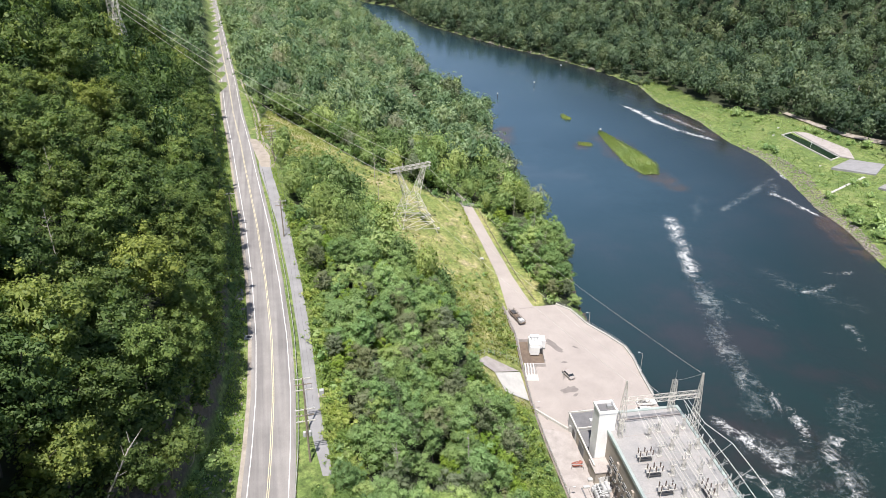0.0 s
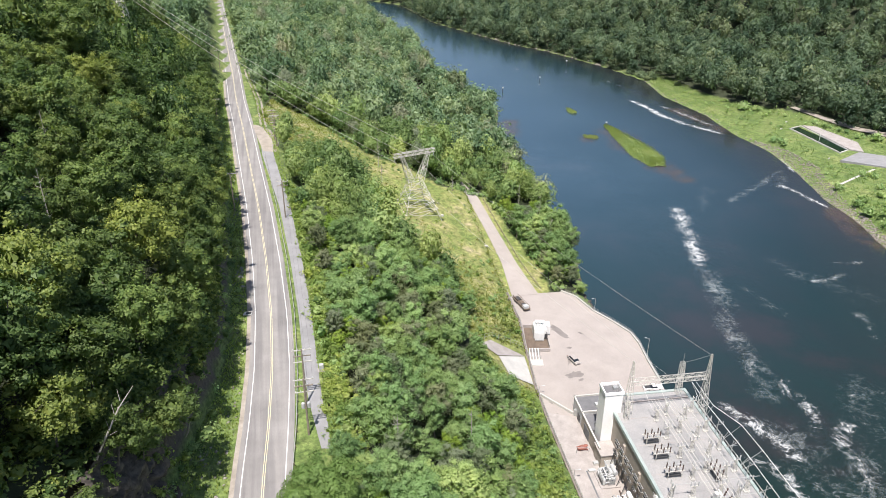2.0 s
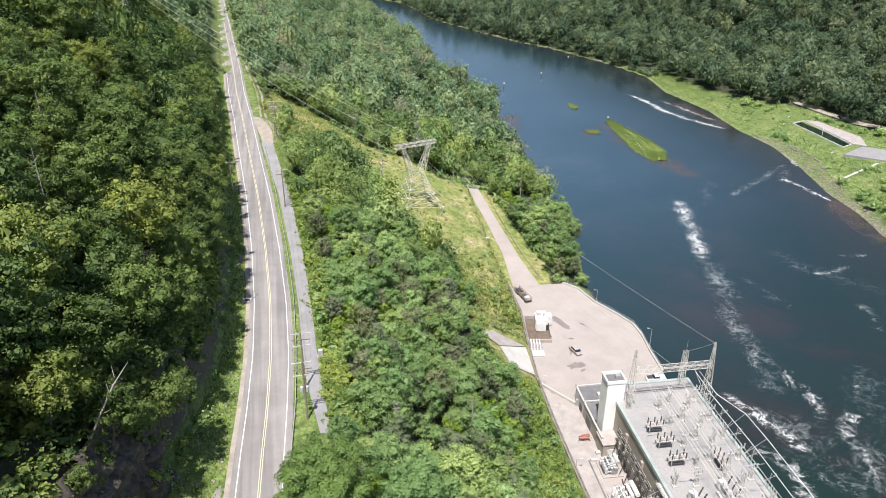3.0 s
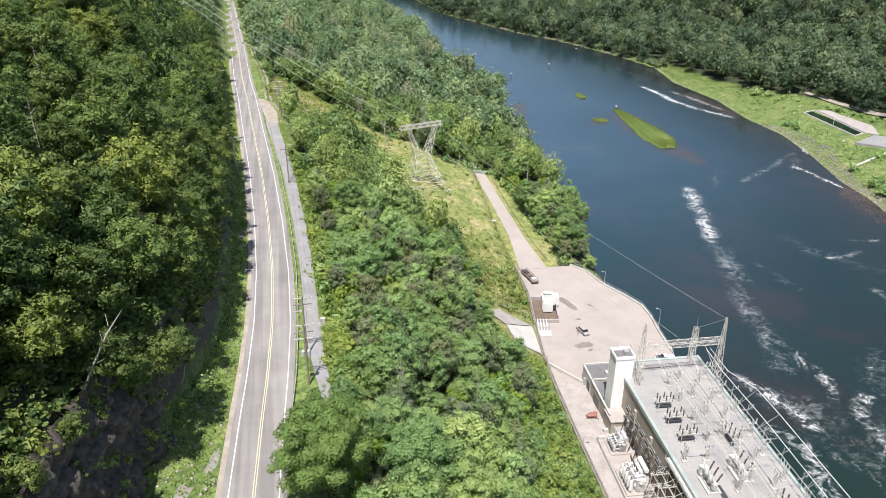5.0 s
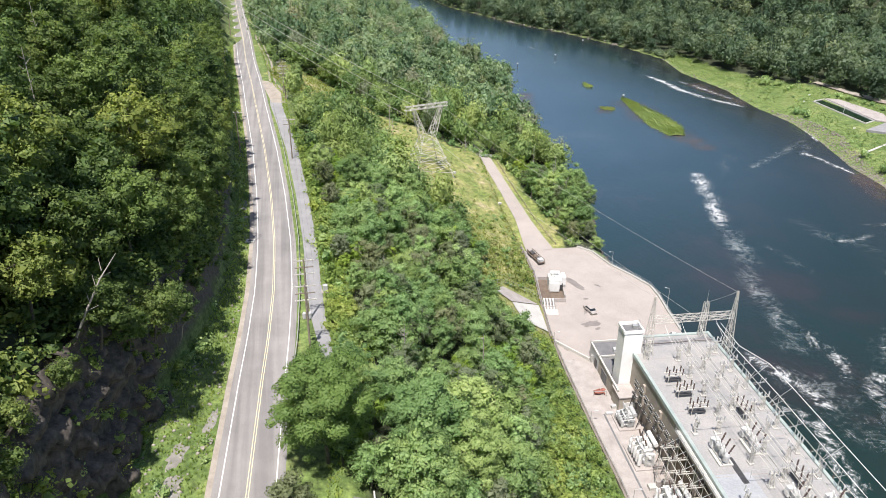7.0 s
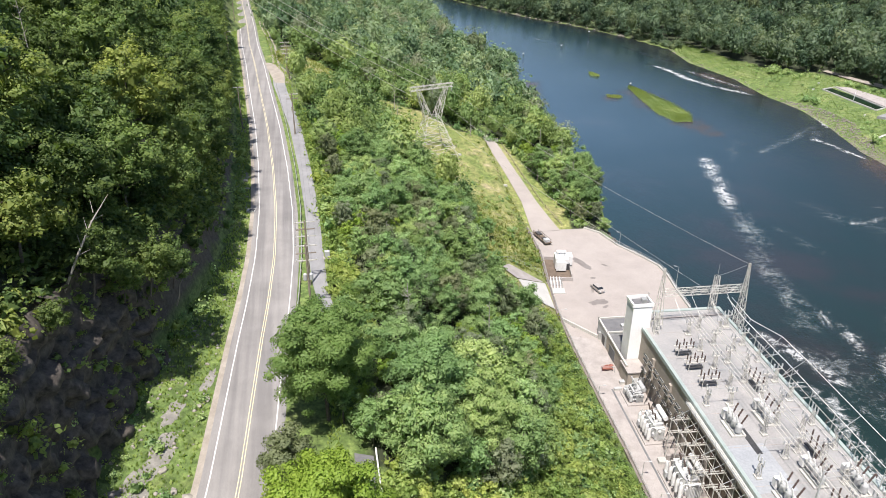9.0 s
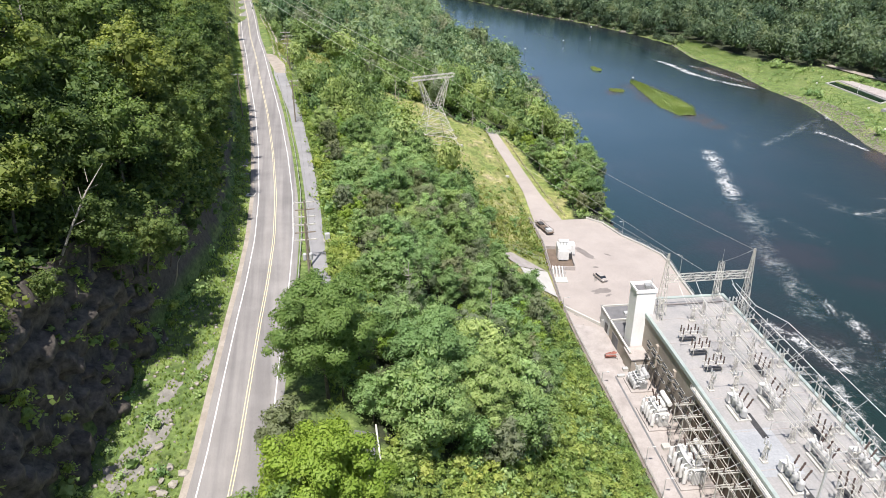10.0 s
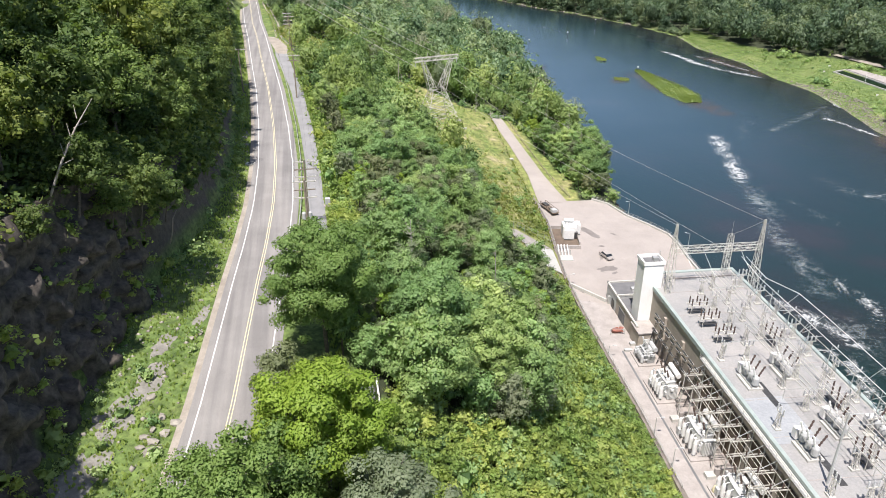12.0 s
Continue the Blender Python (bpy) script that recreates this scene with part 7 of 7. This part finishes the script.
crowd("bright_bushes", [s for s in bright if s[1] >= 118], 108, LEAF_SHRUB, "bright green bushes along the slope", "bushes", SHRUBS)
crowd("meadow_weeds", weeds, 107, GRASS, "clumps of dry yellowish weeds in the meadow", "weeds", [dict(k, clumps=4, leaves=9, size=0.45) for k in SHRUBS])
crowd("dark_bushes", dull, 102, LEAF_MID, "low green bushes among grass", "bushes", SHRUBS)
crowd("roadside_bushes", shade, 103, LEAF_MID, "low green bushes at the foot of the rock cut", "bushes", SHRUBS)

# ---- grass tufts
def tufts(name, spots, seed, size, label, mat=GRASS):
    vv, ff = blades(np.random.default_rng(seed), np.array(spots), size)
    return tagged(new(name, np_mesh(name, vv, ff, mat)), label, "grass", kind="stuff")


gr = random.Random(12)
meadow, verge, flats = [], [], []
while len(meadow) < 9000:
    x, y = gr.uniform(-84, 36), gr.uniform(150, 332)
    if inside(x, y, MEADOW) and not inside(x, y, APRON) and x < yard_x(y) - 0.5 and x > lane_edge(y) + 1:
        meadow.append((x, y, ground_z(x, y)))
for _ in range(9000):
    y = 36 + 330 * gr.random() ** 1.4
    x = gr.uniform(float(foot_x(y)), float(road_x(y)) - 5.6) if gr.random() < 0.7 else gr.uniform(float(lane_edge(y)), float(lane_edge(y)) + 2)
    verge.append((x, y, ground_z(x, y)))
for _ in range(9000):
    y = gr.uniform(255, 560)
    x = float(bank_r(y)) + gr.uniform(0.5, float(np.interp(y, [255, 430, 470, 620], [70, 60, 30, 6])))
    if not inside(x, y, [(202, 409), (214, 415), (226, 379), (236, 354), (221, 337), (202, 349)]):
        flats.append((x, y, ground_z(x, y)))
tufts("meadow_grass", meadow, 41, 0.6, "tall dry yellow-green meadow grass")
tufts("verge_grass", verge, 42, 0.45, "rough green verge grass and weeds", LEAF_SHRUB)
tufts("bank_grass", flats, 43, 0.5, "rough green grass on the east bank", LEAF_BANK)
eb = []
for x, y, s in ((184, 386, 1.5), (187, 381, 1.7), (192, 452, 2.6), (195, 456, 2.2), (199, 448, 1.5), (239, 380, 2.6), (185, 311, 1.5), (205, 330, 1.6), (208, 326, 1.8), (184, 268, 2.6), (189, 276, 2.6), (184, 283, 2.2), (192, 268, 2.6), (187, 259, 2.6), (194, 282, 2.0), (183, 291, 1.8), (187, 297, 1.8), (196, 290, 1.5), (199, 300, 1.5), (202, 310, 1.5), (225, 408, 1.4), (229, 398, 1.3), (222, 416, 1.4), (205, 440, 1.0), (212, 436, 1.0), (199, 434, 0.9), (233, 388, 1.2)):
    for _ in range(3):
        eb.append((x + gr.uniform(-2, 2), y + gr.uniform(-2.5, 2.5), ground_z(x, y), s * gr.uniform(0.7, 1.1)))
for _ in range(230):
    y = gr.uniform(258, 480)
    x = float(bank_r(y)) + gr.uniform(6, 62)
    if not inside(x, y, [(198, 411), (214, 419), (232, 379), (240, 352), (221, 330), (198, 349)]):
        eb.append((x, y, ground_z(x, y) - 0.1, gr.uniform(0.3, 0.8)))
shore = []
for _ in range(420):
    y = gr.uniform(545, 1000)
    x = float(bank_r(y)) + gr.uniform(-0.5, 8)
    shore.append((x, y, max(0.0, ground_z(x, y)) - 0.2, gr.uniform(0.9, 2.4)))
crowd("shore_bushes", shore, 109, LEAF_EAST_HAZED, "dense green bushes at the far water's edge", "bushes", SHRUBS)
crowd("bank_bushes", eb, 104, LEAF_MID, "rounded green bushes on the east bank", "bushes", SHRUBS)
vines = []
for _ in range(60):
    y = gr.uniform(38, 90)
    s = gr.random()
    h = float(np.interp(y, [40, 60, 80, 100, 140], [21, 21, 18, 13, 9]))
    vines.append((float(foot_x(y)) + 1.3 - 2.4 * s, y, float(road_z(y)) + s * h, gr.uniform(0.3, 0.8)))
edge = []
for _ in range(1100):
    y = gr.uniform(34, 300) if gr.random() < 0.6 else gr.uniform(74, 130)
    d = gr.uniform(1.2, 9.0) if y < 76 else gr.uniform(0.9, 8.0)
    x = float(foot_x(y)) - d
    edge.append((x, y, ground_z(x, y) - 0.2, gr.uniform(0.7, 1.6)))
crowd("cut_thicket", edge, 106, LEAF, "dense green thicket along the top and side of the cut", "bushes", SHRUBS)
crowd("cliff_bushes", vines, 105, LEAF_SHRUB, "small bushes rooted in cracks of the rock face", "bushes", SHRUBS)


def bare_tree(x, y, h, seed):
    rr = random.Random(seed)
    t = thing("dead_tree", pose(x, y, ground_z(x, y) - 0.3), "bare grey dead tree among green crowns", "tree", "dead trees")
    part("trunk", Geo().sweep([(0, 0, 0), (0.2, 0.1, h * 0.5), (0.1, 0.3, h)], [0.16, 0.11, 0.03], 6), DEADWOOD, t)
    for k in range(14):
        z, a = h * rr.uniform(0.4, 0.95), rr.uniform(0, 6.28)
        L = rr.uniform(0.8, 2.6) * (1.3 - z / h)
        e = (math.cos(a) * L, math.sin(a) * L, z + L * rr.uniform(0.5, 1.1))
        part("branch", Geo().sweep([(0.15, 0.15, z), (e[0] * 0.5, e[1] * 0.5, z + (e[2] - z) * 0.4), e], [0.05, 0.035, 0.012], 4), DEADWOOD, t)


for k, (x, y, h) in enumerate(((-8.0, 92.0, 12.0), (5.0, 108.0, 12.0), (-14.0, 118.0, 11), (-26, 262, 13), (-30, 290, 13), (-24, 310, 15), (-40, 330, 15), (36, 258, 13), (38, 268, 13), (30, 275, 14), (40, 248, 12), (-70, 118, 17), (-62, 100, 17), (-18, 345, 16), (-30, 352, 15), (-24, 372, 16), (2, 282, 9))):
    bare_tree(x, y, h, 500 + k)
for k, (x, y, z, s) in enumerate(((-42.5, 47.0, 55.0, 0.62), (-43.0, 52.0, 58.0, 0.7), (-41.6, 41.0, 52.0, 0.6), (-42.2, 60.5, 58.0, 0.55), (-42.6, 70.0, 57.5, 0.8), (-41.8, 75.0, 54.0, 0.7), (-41.0, 80.0, 52.0, 0.75), (-40.6, 86.0, 50.0, 0.8))):
    copy_thing(HILL[3 + k % 2], pose(x, y, z, 0, 12, 0) @ pose(0, 0, 0, 0, 0, 50 * k) @ Matrix.Scale(s, 4))["group"] = "trees on the west hill"
for t in HILL + SLOPE:
    for o in list(t.children_recursive) + [t]:
        bpy.data.objects.remove(o)
